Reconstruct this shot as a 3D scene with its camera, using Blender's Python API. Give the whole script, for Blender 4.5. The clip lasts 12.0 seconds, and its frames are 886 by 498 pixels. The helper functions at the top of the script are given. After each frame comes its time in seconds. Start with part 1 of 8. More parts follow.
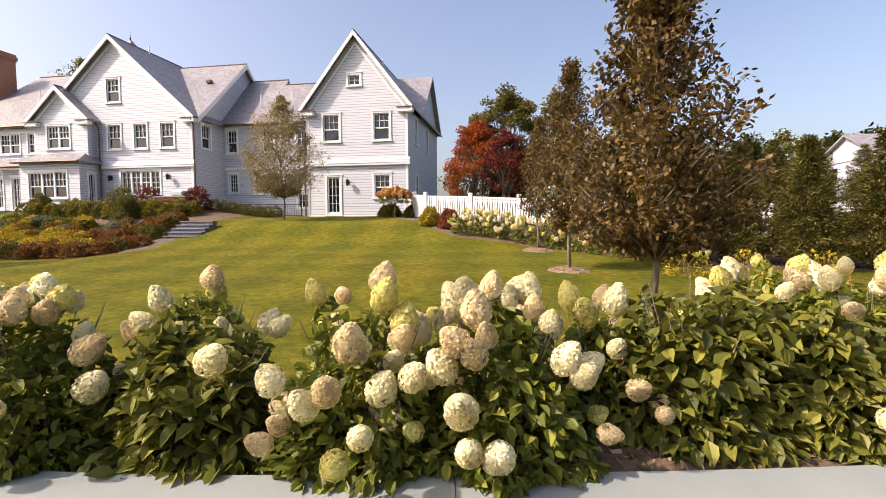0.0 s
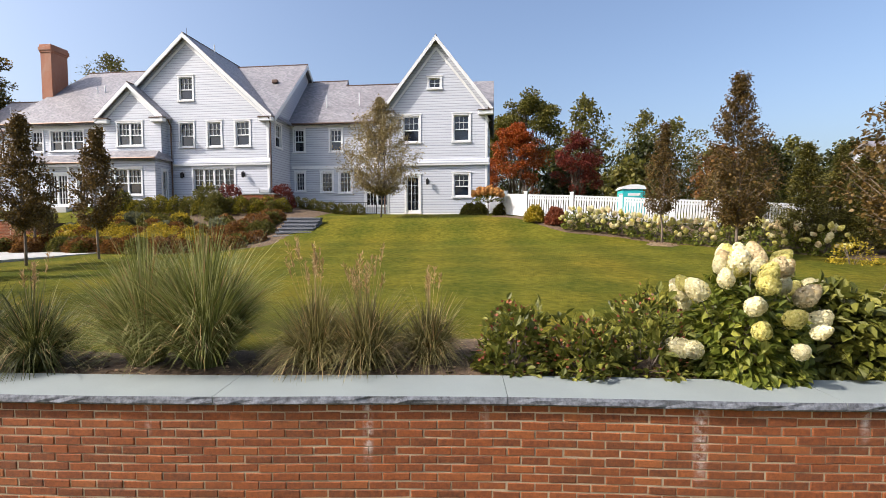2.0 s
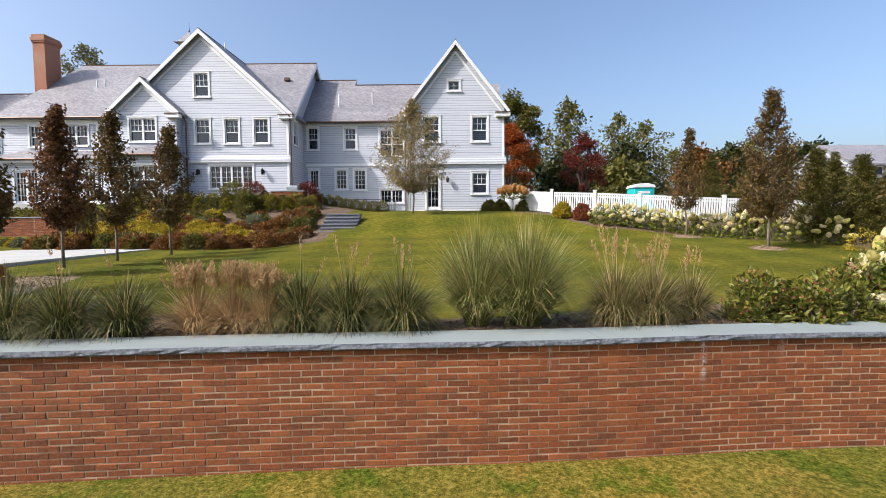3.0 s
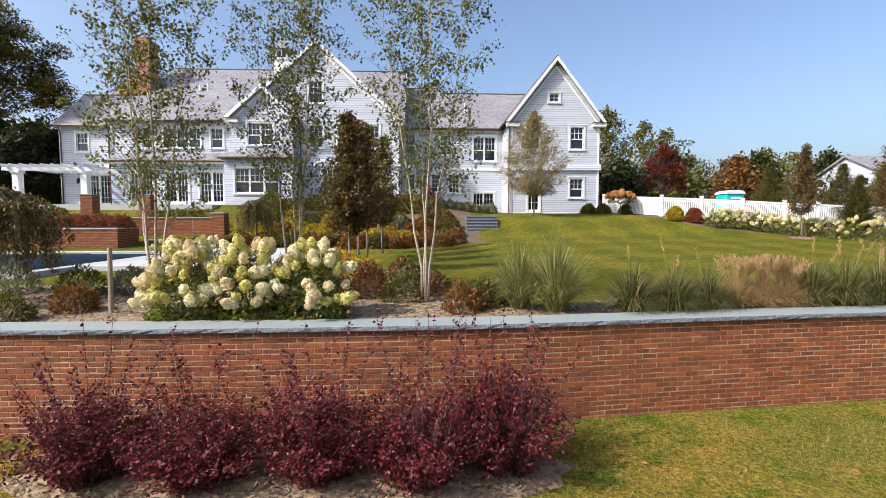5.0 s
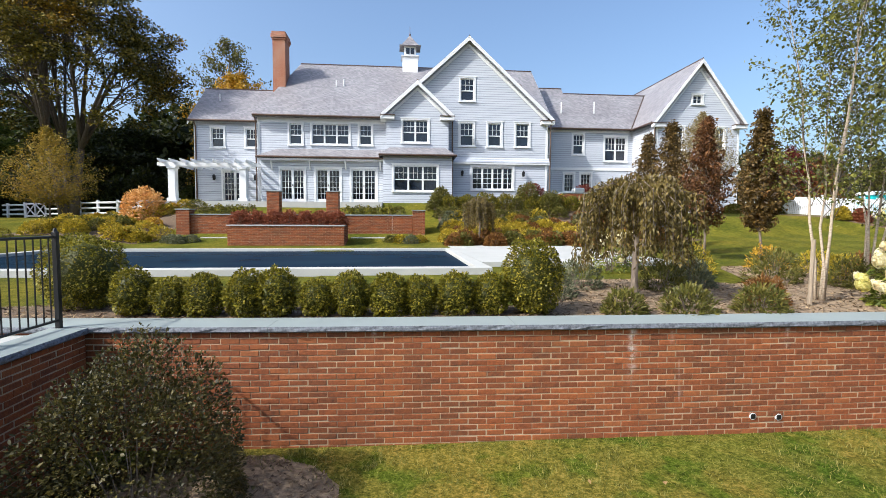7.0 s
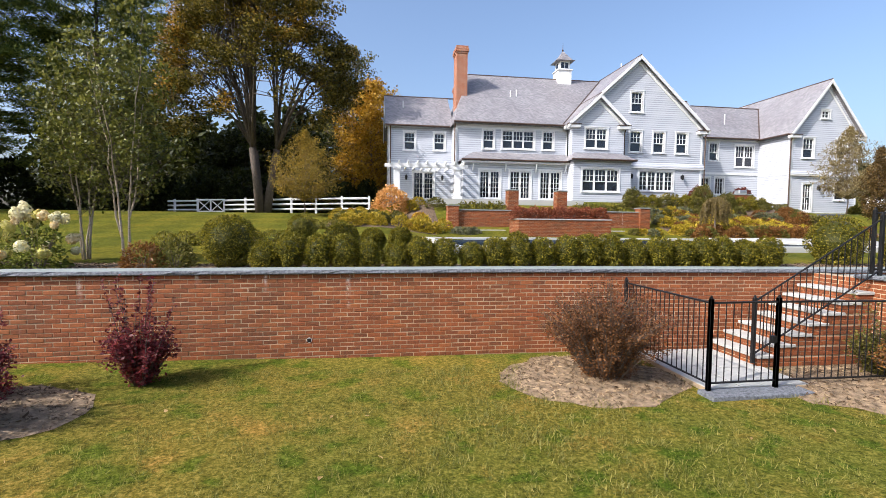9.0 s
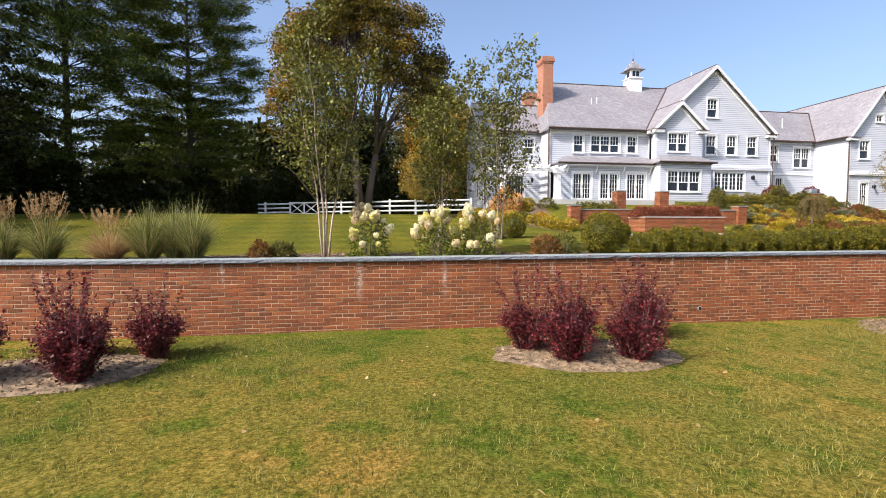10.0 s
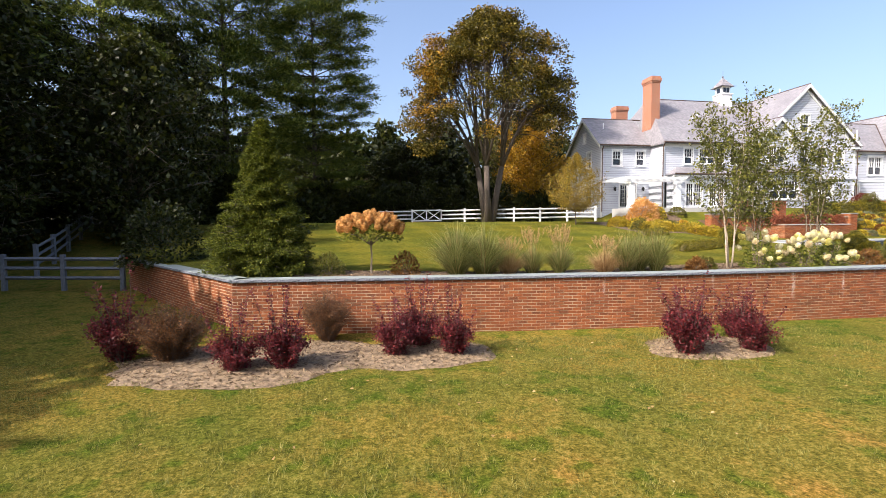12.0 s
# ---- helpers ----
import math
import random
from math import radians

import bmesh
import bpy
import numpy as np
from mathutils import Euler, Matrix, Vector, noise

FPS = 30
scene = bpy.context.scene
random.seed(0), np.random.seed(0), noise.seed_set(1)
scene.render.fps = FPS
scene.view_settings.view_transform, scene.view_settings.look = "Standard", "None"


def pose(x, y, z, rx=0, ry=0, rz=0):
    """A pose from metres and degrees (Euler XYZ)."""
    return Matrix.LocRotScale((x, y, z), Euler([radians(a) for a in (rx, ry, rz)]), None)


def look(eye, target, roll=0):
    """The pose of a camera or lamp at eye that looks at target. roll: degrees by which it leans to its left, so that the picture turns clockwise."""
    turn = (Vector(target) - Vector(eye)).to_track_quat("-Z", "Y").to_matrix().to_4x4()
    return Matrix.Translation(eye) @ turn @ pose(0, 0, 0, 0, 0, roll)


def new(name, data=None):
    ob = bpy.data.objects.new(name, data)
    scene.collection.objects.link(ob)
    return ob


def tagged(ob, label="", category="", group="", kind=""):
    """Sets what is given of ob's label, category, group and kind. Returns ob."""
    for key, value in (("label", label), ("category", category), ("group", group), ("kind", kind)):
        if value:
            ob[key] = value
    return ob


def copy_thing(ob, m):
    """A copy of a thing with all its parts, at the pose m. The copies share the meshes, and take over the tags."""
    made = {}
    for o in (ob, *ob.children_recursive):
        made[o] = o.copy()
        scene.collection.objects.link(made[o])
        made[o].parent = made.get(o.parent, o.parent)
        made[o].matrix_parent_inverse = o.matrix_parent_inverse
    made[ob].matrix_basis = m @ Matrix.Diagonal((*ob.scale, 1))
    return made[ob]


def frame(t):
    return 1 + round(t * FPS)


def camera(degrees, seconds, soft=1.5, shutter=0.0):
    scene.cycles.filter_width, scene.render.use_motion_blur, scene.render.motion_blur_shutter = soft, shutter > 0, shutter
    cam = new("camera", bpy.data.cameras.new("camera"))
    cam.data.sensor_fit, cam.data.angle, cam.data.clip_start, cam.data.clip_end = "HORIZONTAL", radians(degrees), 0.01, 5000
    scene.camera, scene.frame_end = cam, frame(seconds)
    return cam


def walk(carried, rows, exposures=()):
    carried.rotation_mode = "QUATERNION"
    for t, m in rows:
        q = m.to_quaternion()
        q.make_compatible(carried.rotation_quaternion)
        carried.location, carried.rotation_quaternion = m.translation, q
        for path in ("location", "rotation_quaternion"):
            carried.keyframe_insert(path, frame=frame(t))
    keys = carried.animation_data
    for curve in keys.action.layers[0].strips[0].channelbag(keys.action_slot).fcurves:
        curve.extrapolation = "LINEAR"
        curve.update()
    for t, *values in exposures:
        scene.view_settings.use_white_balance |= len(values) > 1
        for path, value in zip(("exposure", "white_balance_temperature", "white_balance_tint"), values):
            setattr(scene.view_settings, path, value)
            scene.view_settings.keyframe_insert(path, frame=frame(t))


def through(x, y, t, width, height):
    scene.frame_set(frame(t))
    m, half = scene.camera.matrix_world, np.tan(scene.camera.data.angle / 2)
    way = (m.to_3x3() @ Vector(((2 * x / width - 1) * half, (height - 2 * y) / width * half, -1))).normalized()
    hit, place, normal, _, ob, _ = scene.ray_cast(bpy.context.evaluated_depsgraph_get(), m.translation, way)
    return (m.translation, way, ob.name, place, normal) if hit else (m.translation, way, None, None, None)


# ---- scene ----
cam = camera(86.2, 12.0, soft=0.7)
PATH = [
    (0, (-0.233, -2.297, 3.148), (-0.564, -0.328, 3.034), -0.3),
    (0.5, (-1.354, -2.743, 3.145), (-1.663, -0.77, 3.032), -0.3),
    (1, (-2.566, -3.137, 3.117), (-2.851, -1.161, 3.003), -0.3),
    (1.5, (-4.218, -3.713, 3.063), (-4.472, -1.732, 2.951), -0.1),
    (2, (-5.921, -4.312, 2.994), (-6.148, -2.328, 2.883), -0.1),
    (2.5, (-7.75, -5.047, 2.93), (-7.846, -3.053, 2.814), -0.4),
    (2.7, (-8.586, -5.427, 2.918), (-8.651, -3.432, 2.796), -0.4),
    (4.5, (-16.106, -7.874, 2.938), (-16.037, -5.879, 2.818), 0.1),
    (5, (-18.353, -7.962, 3.012), (-18.264, -5.967, 2.892), 0),
    (5.5, (-20.805, -7.421, 2.969), (-20.688, -5.428, 2.851), 0),
    (6, (-23.313, -6.848, 2.92), (-23.179, -4.856, 2.799), -0.2),
    (6.5, (-26.407, -6.885, 2.976), (-26.245, -4.895, 2.85), -0.2),
    (7, (-29.678, -7.15, 2.839), (-29.49, -5.162, 2.724), 0.2),
    (7.2, (-31.147, -7.301, 2.771), (-30.913, -5.318, 2.656), 0.4),
    (8.8, (-42.645, -8.749, 2.409), (-42.367, -6.772, 2.301), 0.7),
    (9, (-44.188, -8.963, 2.393), (-43.898, -6.987, 2.285), 0.6),
    (9.5, (-48.351, -9.586, 2.324), (-48.03, -7.616, 2.209), 0.5),
    (10, (-52.387, -9.94, 2.211), (-52.052, -7.97, 2.11), 0),
    (10.5, (-56.128, -10.32, 2.2), (-55.778, -8.354, 2.105), 0),
    (11, (-59.709, -10.665, 2.159), (-59.359, -8.698, 2.066), -0.2),
    (11.5, (-62.226, -11.083, 2.183), (-61.86, -9.12, 2.074), -0.3),
    (12, (-63.668, -11.578, 2.855), (-63.309, -9.613, 2.749), -0.4),
]
walk(cam, [(t, look(eye, target, roll)) for t, eye, target, roll in PATH],
     exposures=[(0, 0.58, 7200, 20.5), (1.5, 0.40, 6750, 15), (2.5, 0.34, 6150, 11.5), (4.5, 0.37, 6100, 11.5), (6.0, 0.44, 6200, 12), (7.0, 0.42, 5900, 7), (9.0, 0.45, 6050, 11.5), (10.5, 0.61, 6350, 14), (12.0, 0.74, 6450, 14)])


# ---- world and sun ----
SUN = Vector((-0.70, -0.31, 0.64)).normalized()
world = bpy.data.worlds.new("sky")
scene.world = world
world.use_nodes = True
wn = world.node_tree.nodes
sky = wn.new("ShaderNodeTexSky")
sky.sky_type = "NISHITA"
sky.sun_disc = False
sky.sun_elevation = math.asin(SUN.z)
sky.sun_rotation = math.atan2(SUN.x, SUN.y)
sky.air_density, sky.dust_density, sky.ozone_density = 1.0, 4.4, 1.9
wn["Background"].inputs["Strength"].default_value = 0.18
world.node_tree.links.new(sky.outputs["Color"], wn["Background"].inputs["Color"])
sun = new("sun", bpy.data.lights.new("sun", "SUN"))
sun.data.energy, sun.data.angle, sun.data.color = 4.4, radians(0.53), (1.0, 0.92, 0.81)
sun.matrix_world = look(SUN * 100, (0, 0, 0))


# ---- materials ----
class Nodes:
    """A principled material and short ways to add nodes to it."""

    def __init__(self, name, rough=0.6, metal=0.0, spec=0.5):
        self.m = bpy.data.materials.new(name)
        self.m.use_nodes = True
        self.t = self.m.node_tree
        self.b = self.t.nodes["Principled BSDF"]
        self.b.inputs["Roughness"].default_value = rough
        self.b.inputs["Metallic"].default_value = metal
        self.b.inputs["Specular IOR Level"].default_value = spec
        self.co = self.t.nodes.new("ShaderNodeTexCoord").outputs["Object"]

    def link(self, a, b):
        self.t.links.new(a, b)

    def scaled(self, sx, sy, sz, rz=0):
        n = self.t.nodes.new("ShaderNodeMapping")
        n.inputs["Scale"].default_value = (sx, sy, sz)
        n.inputs["Rotation"].default_value = (0, 0, radians(rz))
        self.link(self.co, n.inputs["Vector"])
        return n.outputs["Vector"]

    def noise(self, scale, detail=4, vec=None, rough=0.55):
        n = self.t.nodes.new("ShaderNodeTexNoise")
        n.inputs["Scale"].default_value, n.inputs["Detail"].default_value = scale, detail
        n.inputs["Roughness"].default_value = rough
        self.link(vec or self.co, n.inputs["Vector"])
        return n.outputs["Fac"]

    def ramp(self, fac, *stops):
        n = self.t.nodes.new("ShaderNodeValToRGB")
        e = n.color_ramp.elements
        while len(e) < len(stops):
            e.new(0.5)
        for el, (p, c) in zip(e, stops):
            el.position, el.color = p, (*c, 1)
        self.link(fac, n.inputs["Fac"])
        return n.outputs["Color"]

    def mix(self, fac, a, b, mode="MIX"):
        n = self.t.nodes.new("ShaderNodeMix")
        n.data_type, n.blend_type = "RGBA", mode
        for sock, v in ((n.inputs[0], fac), (n.inputs[6], a), (n.inputs[7], b)):
            if isinstance(v, (int, float)):
                sock.default_value = v
            elif isinstance(v, tuple):
                sock.default_value = (*v, 1)
            else:
                self.link(v, sock)
        return n.outputs[2]

    def math(self, op, a, b=0.0, clamp=False):
        n = self.t.nodes.new("ShaderNodeMath")
        n.operation, n.use_clamp = op, clamp
        for sock, v in zip(n.inputs, (a, b)):
            if isinstance(v, (int, float)):
                sock.default_value = v
            else:
                self.link(v, sock)
        return n.outputs[0]

    def island(self):
        return self.t.nodes.new("ShaderNodeNewGeometry").outputs["Random Per Island"]

    def each(self):
        return self.t.nodes.new("ShaderNodeObjectInfo").outputs["Random"]

    def xyz(self):
        n = self.t.nodes.new("ShaderNodeSeparateXYZ")
        self.link(self.co, n.inputs[0])
        return n.outputs

    def bump(self, height, strength=0.3, dist=0.02):
        n = self.t.nodes.new("ShaderNodeBump")
        n.inputs["Strength"].default_value, n.inputs["Distance"].default_value = strength, dist
        self.link(height, n.inputs["Height"])
        self.link(n.outputs["Normal"], self.b.inputs["Normal"])

    def color(self, c):
        if isinstance(c, tuple):
            self.b.inputs["Base Color"].default_value = (*c, 1)
        else:
            self.link(c, self.b.inputs["Base Color"])
        return self

    def leafy(self, c, amount=0.3):
        """Light that comes through thin leaves."""
        out = self.t.nodes["Material Output"]
        tr = self.t.nodes.new("ShaderNodeBsdfTranslucent")
        mx = self.t.nodes.new("ShaderNodeMixShader")
        mx.inputs[0].default_value = amount
        self.link(c, tr.inputs["Color"])
        self.link(self.b.outputs[0], mx.inputs[1])
        self.link(tr.outputs[0], mx.inputs[2])
        self.link(mx.outputs[0], out.inputs["Surface"])


def plain(name, c, rough=0.6, metal=0.0, var=0.12, scale=3.0, fine=40.0, relief=0.15):
    n = Nodes(name, rough, metal)
    dark, light = tuple(v * (1 - var) for v in c), tuple(min(1, v * (1 + var)) for v in c)
    col = n.ramp(n.noise(scale, 5), (0.3, dark), (0.7, light))
    col = n.mix(0.25, col, n.ramp(n.noise(fine, 3), (0.3, dark), (0.7, light)))
    n.color(col)
    n.bump(n.noise(fine, 3), relief, 0.004)
    return n.m


def leaf_mat(name, dark, mid, light, rough=0.5, through=0.3):
    n = Nodes(name, rough, 0, 0.35)
    col = n.ramp(n.island(), (0.0, dark), (0.5, mid), (1.0, light))
    col = n.mix(n.math("MULTIPLY", n.noise(1.6, 3), 0.55), col, mid)
    n.color(col)
    n.leafy(col, through)
    return n.m


def bark_mat(name, dark, light, sx=9, sz=2):
    n = Nodes(name, 0.85)
    f = n.noise(3.0, 6, n.scaled(sx, sx, sz))
    n.color(n.ramp(f, (0.3, dark), (0.7, light)))
    n.bump(f, 0.5, 0.02)
    return n.m


def lawn_mat(name, stripes):
    n = Nodes(name, 0.95, 0, 0.08)
    big, mid, fine = n.noise(0.3, 4), n.noise(5.5, 5), n.noise(42, 4)
    grain = n.math("ADD", n.math("MULTIPLY", mid, 0.45), n.math("MULTIPLY", fine, 0.55))
    if stripes:
        col = n.ramp(grain, (0.36, (0.048, 0.056, 0.006)), (0.5, (0.106, 0.105, 0.011)), (0.64, (0.175, 0.155, 0.024)))
        x = n.xyz()
        wave = n.math("MULTIPLY", n.noise(0.2, 2), 2.0)
        band = n.math("SINE", n.math("ADD", n.math("ADD", n.math("MULTIPLY", x[0], 2.6), wave), n.math("MULTIPLY", x[1], 0.25)))
        cross = n.math("SINE", n.math("ADD", n.math("ADD", n.math("MULTIPLY", x[1], 2.6), wave), n.math("MULTIPLY", x[0], -0.35)))
        s = n.ramp(n.math("ADD", n.math("ADD", n.math("MULTIPLY", band, 0.28), n.math("MULTIPLY", cross, 0.22)), 0.5), (0.25, (0.78, 0.85, 0.8)), (0.75, (1.2, 1.13, 1.1)))
        col = n.mix(1.0, col, s, "MULTIPLY")
        tint = n.ramp(big, (0.35, (0.92, 1.0, 0.95)), (0.7, (1.18, 1.06, 0.95)))
    else:
        grain = n.math("ADD", n.math("MULTIPLY", n.noise(16, 5, rough=0.7), 0.6), n.math("MULTIPLY", fine, 0.4))
        col = n.ramp(grain, (0.37, (0.045, 0.045, 0.006)), (0.5, (0.14, 0.122, 0.018)), (0.63, (0.31, 0.235, 0.058)))
        tint = n.ramp(big, (0.34, (0.68, 0.86, 0.66)), (0.48, (0.98, 1.0, 0.92)), (0.64, (1.25, 1.1, 1.06)))
        patch_ = n.ramp(n.noise(1.5, 5), (0.55, (1, 1, 1)), (0.72, (1.45, 1.15, 1.4)))
        col = n.mix(1.0, col, patch_, "MULTIPLY")
        tuft = n.ramp(n.noise(2.3, 4), (0.52, (1, 1, 1)), (0.63, (0.52, 0.78, 0.45)))
        col = n.mix(1.0, col, tuft, "MULTIPLY")
    col = n.mix(1.0, col, tint, "MULTIPLY")
    n.color(col)
    n.bump(n.noise(90, 3), 0.8, 0.03)
    return n.m


def siding_mat():
    """White clapboards, about 15 cm to the weather."""
    n = Nodes("white_clapboard", 0.55)
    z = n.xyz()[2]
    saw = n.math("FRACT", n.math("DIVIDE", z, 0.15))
    # shadow line at each board's edge, painted into the colour
    lap_shadow = n.ramp(saw, (0.0, (0.42, 0.43, 0.47)), (0.13, (0.58, 0.58, 0.62)), (0.24, (0.97, 0.97, 0.97)), (1.0, (1, 1, 1)))
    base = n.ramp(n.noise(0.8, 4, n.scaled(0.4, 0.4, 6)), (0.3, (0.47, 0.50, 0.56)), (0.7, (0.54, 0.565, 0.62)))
    n.color(n.mix(1.0, base, lap_shadow, "MULTIPLY"))
    n.bump(n.math("SUBTRACT", 1.0, saw), 1.0, 0.018)
    return n.m


def roof_mat():
    n = Nodes("weathered_cedar_shingle", 0.5, 0, 0.6)
    x = n.xyz()
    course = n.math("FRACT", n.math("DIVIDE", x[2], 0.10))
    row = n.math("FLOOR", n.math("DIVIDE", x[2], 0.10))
    along = n.math("ADD", n.math("ADD", x[0], x[1]), n.math("MULTIPLY", row, 0.377))
    cell = n.t.nodes.new("ShaderNodeTexWhiteNoise")
    cell.noise_dimensions = "2D"
    comb = n.t.nodes.new("ShaderNodeCombineXYZ")
    n.link(n.math("FLOOR", n.math("DIVIDE", along, 0.16)), comb.inputs[0])
    n.link(row, comb.inputs[1])
    n.link(comb.outputs[0], cell.inputs["Vector"])
    col = n.ramp(cell.outputs["Value"], (0.0, (0.18, 0.176, 0.19)), (0.5, (0.235, 0.228, 0.243)), (1.0, (0.295, 0.28, 0.29)))
    # shade along each course's lower edge is darkened into the colour
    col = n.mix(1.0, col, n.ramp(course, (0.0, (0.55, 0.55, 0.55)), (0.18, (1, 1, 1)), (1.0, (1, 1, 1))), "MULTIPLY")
    col = n.mix(1.0, col, n.ramp(n.noise(0.5, 4), (0.3, (0.9, 0.88, 0.88)), (0.7, (1.1, 1.1, 1.1))), "MULTIPLY")
    n.color(col)
    n.bump(n.math("SUBTRACT", 1.0, course), 0.7, 0.02)
    return n.m


def brick_mat():
    n = Nodes("red_brick", 0.85)
    geo = n.t.nodes.new("ShaderNodeNewGeometry")
    n.co = geo.outputs["Position"]
    rnd = n.math("FRACT", n.math("ADD", geo.outputs["Random Per Island"], n.math("MULTIPLY", n.each(), 7.31)))
    col = n.ramp(rnd, (0.0, (0.085, 0.026, 0.011)), (0.3, (0.165, 0.043, 0.014)), (0.75, (0.24, 0.063, 0.017)), (1.0, (0.31, 0.1, 0.03)))
    col = n.mix(0.4, col, n.ramp(n.noise(30, 6, rough=0.7), (0.34, (0.085, 0.028, 0.012)), (0.66, (0.42, 0.125, 0.03))))
    col = n.mix(n.ramp(n.noise(1.4, 5), (0.5, (0, 0, 0)), (0.72, (0.42, 0.42, 0.42))), col, (0.10, 0.045, 0.018))
    white = n.ramp(n.noise(1.1, 5, n.scaled(4.5, 4.5, 0.55)), (0.72, (0, 0, 0)), (0.82, (0.5, 0.5, 0.5)))
    p = n.xyz()
    run = 0.0
    for x, wide, low in ((-6.96, 0.05, 0.9), (-6.02, 0.05, 1.25), (-4.31, 0.07, 0.85), (-3.06, 0.05, 1.2), (-8.75, 0.035, 1.2), (-26.8, 0.08, 0.8), (-26.29, 0.035, 1.28), (-24.77, 0.045, 1.22), (-44.61, 0.05, 0.9), (-48.65, 0.05, 1.1), (-50.85, 0.06, 0.8), (-54.83, 0.05, 1.1), (-57.73, 0.05, 1.0), (-52.44, 0.08, 0.75), (-53.53, 0.04, 1.3), (-49.8, 0.04, 1.25), (-46.98, 0.05, 1.3), (-45.94, 0.04, 1.2), (-29.97, 0.04, 1.3), (-22.23, 0.04, 1.3), (-15.7, 0.05, 1.25), (-60.25, 0.04, 1.25)):
        across = n.math("SUBTRACT", 1.0, n.math("DIVIDE", n.math("ABSOLUTE", n.math("SUBTRACT", p[0], x)), wide), True)
        down = n.math("MULTIPLY", n.math("SUBTRACT", p[2], low), 3.0, True)
        run = n.math("ADD", run, n.math("MULTIPLY", across, down))
    run = n.math("MULTIPLY", run, n.ramp(n.noise(11, 5, rough=0.75), (0.42, (0, 0, 0)), (0.62, (0.9, 0.9, 0.9))), True)
    col = n.mix(white, col, (0.62, 0.53, 0.48))
    n.color(n.mix(run, col, (0.62, 0.57, 0.53)))
    n.bump(n.noise(90, 4), 0.5, 0.006)
    return n.m


def glass_mat():
    n = Nodes("dark_window_glass", 0.03, 0, 0.75)
    n.color(n.ramp(n.noise(0.7, 2), (0.3, (0.008, 0.011, 0.018)), (0.7, (0.018, 0.026, 0.045))))
    n.bump(n.noise(1.2, 1), 0.03, 0.02)
    return n.m


LAWN, ROUGH_LAWN = lawn_mat("striped_lawn", True), lawn_mat("rough_lawn", False)
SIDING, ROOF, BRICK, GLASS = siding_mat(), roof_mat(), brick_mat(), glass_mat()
TRIM = plain("white_trim_paint", (0.74, 0.75, 0.76), 0.45, var=0.04, relief=0.05)
MORTAR = plain("pale_mortar", (0.41, 0.315, 0.21), 0.9, var=0.25, fine=120, relief=0.3)
STONE = plain("bluestone_coping", (0.235, 0.268, 0.262), 0.7, var=0.1, scale=1.2, fine=60, relief=0.15)
ROUGH_STONE = plain("rock_faced_bluestone", (0.125, 0.135, 0.155), 0.85, var=0.75, scale=26, fine=60, relief=1.0)
PAVING = plain("pale_paving", (0.42, 0.42, 0.40), 0.75, var=0.1, scale=0.8, fine=30)
DRY_MULCH = plain("sun_dried_mulch", (0.225, 0.16, 0.098), 0.95, var=0.8, scale=9, fine=55, relief=1.0)
MULCH = plain("bark_mulch", (0.112, 0.074, 0.044), 0.95, var=0.7, scale=12, fine=55, relief=1.0)
CHIP = leaf_mat("bark_chips", (0.035, 0.021, 0.012), (0.17, 0.112, 0.064), (0.46, 0.34, 0.2), 0.9, 0.0)
COPPER = plain("dark_copper", (0.13, 0.085, 0.065), 0.45, 0.6, var=0.25)
IRON = plain("black_iron", (0.012, 0.012, 0.013), 0.45, 0.3, var=0.1)
WATER_TILE = plain("dark_pool_plaster", (0.03, 0.04, 0.05), 0.5, var=0.2)
TEAL = plain("teal_plastic", (0.02, 0.42, 0.44), 0.4, var=0.05)
BARK = bark_mat("grey_brown_bark", (0.10, 0.075, 0.055), (0.24, 0.19, 0.15))
PINE_BARK = bark_mat("dark_pine_bark", (0.05, 0.04, 0.032), (0.13, 0.10, 0.08))
WOOD = bark_mat("weathered_stake", (0.22, 0.17, 0.12), (0.36, 0.29, 0.21), 20, 2)

# dark grey rail colour: deep shade on the fence is put into it
SHADED_RAIL = bark_mat("shaded_grey_rail", (0.10, 0.105, 0.12), (0.22, 0.225, 0.24), 14, 2)


def birch_bark():
    n = Nodes("white_birch_bark", 0.7)
    f = n.noise(4.0, 4, n.scaled(5, 5, 22))
    n.color(n.ramp(f, (0.32, (0.10, 0.07, 0.05)), (0.42, (0.36, 0.28, 0.20)), (0.8, (0.56, 0.48, 0.38))))
    n.bump(f, 0.3, 0.01)
    return n.m


def water_mat():
    n = Nodes("still_pool_water", 0.15, 0, 0.004)
    n.b.inputs["IOR"].default_value = 1.04
    n.color(n.ramp(n.noise(0.4, 2), (0.3, (0.008, 0.018, 0.034)), (0.7, (0.014, 0.03, 0.05))))
    n.bump(n.noise(2.2, 3), 0.02, 0.01)
    return n.m


BIRCH, WATER = birch_bark(), water_mat()
HYD_LEAF = leaf_mat("hydrangea_leaf", (0.045, 0.066, 0.008), (0.14, 0.165, 0.02), (0.34, 0.33, 0.055))
OAK_LEAF = leaf_mat("bronze_hydrangea_leaf", (0.04, 0.052, 0.008), (0.13, 0.138, 0.02), (0.33, 0.31, 0.06))
BLOOM_WHITE = leaf_mat("cream_petal", (0.73, 0.67, 0.4), (0.9, 0.85, 0.6), (0.95, 0.93, 0.78), 0.7, 0.4)
BLOOM_PINK = leaf_mat("aged_pink_petal", (0.66, 0.54, 0.31), (0.84, 0.73, 0.48), (0.92, 0.85, 0.63), 0.7, 0.4)
BLOOM_LIME = leaf_mat("lime_petal", (0.55, 0.52, 0.13), (0.78, 0.72, 0.28), (0.9, 0.86, 0.5), 0.7, 0.4)
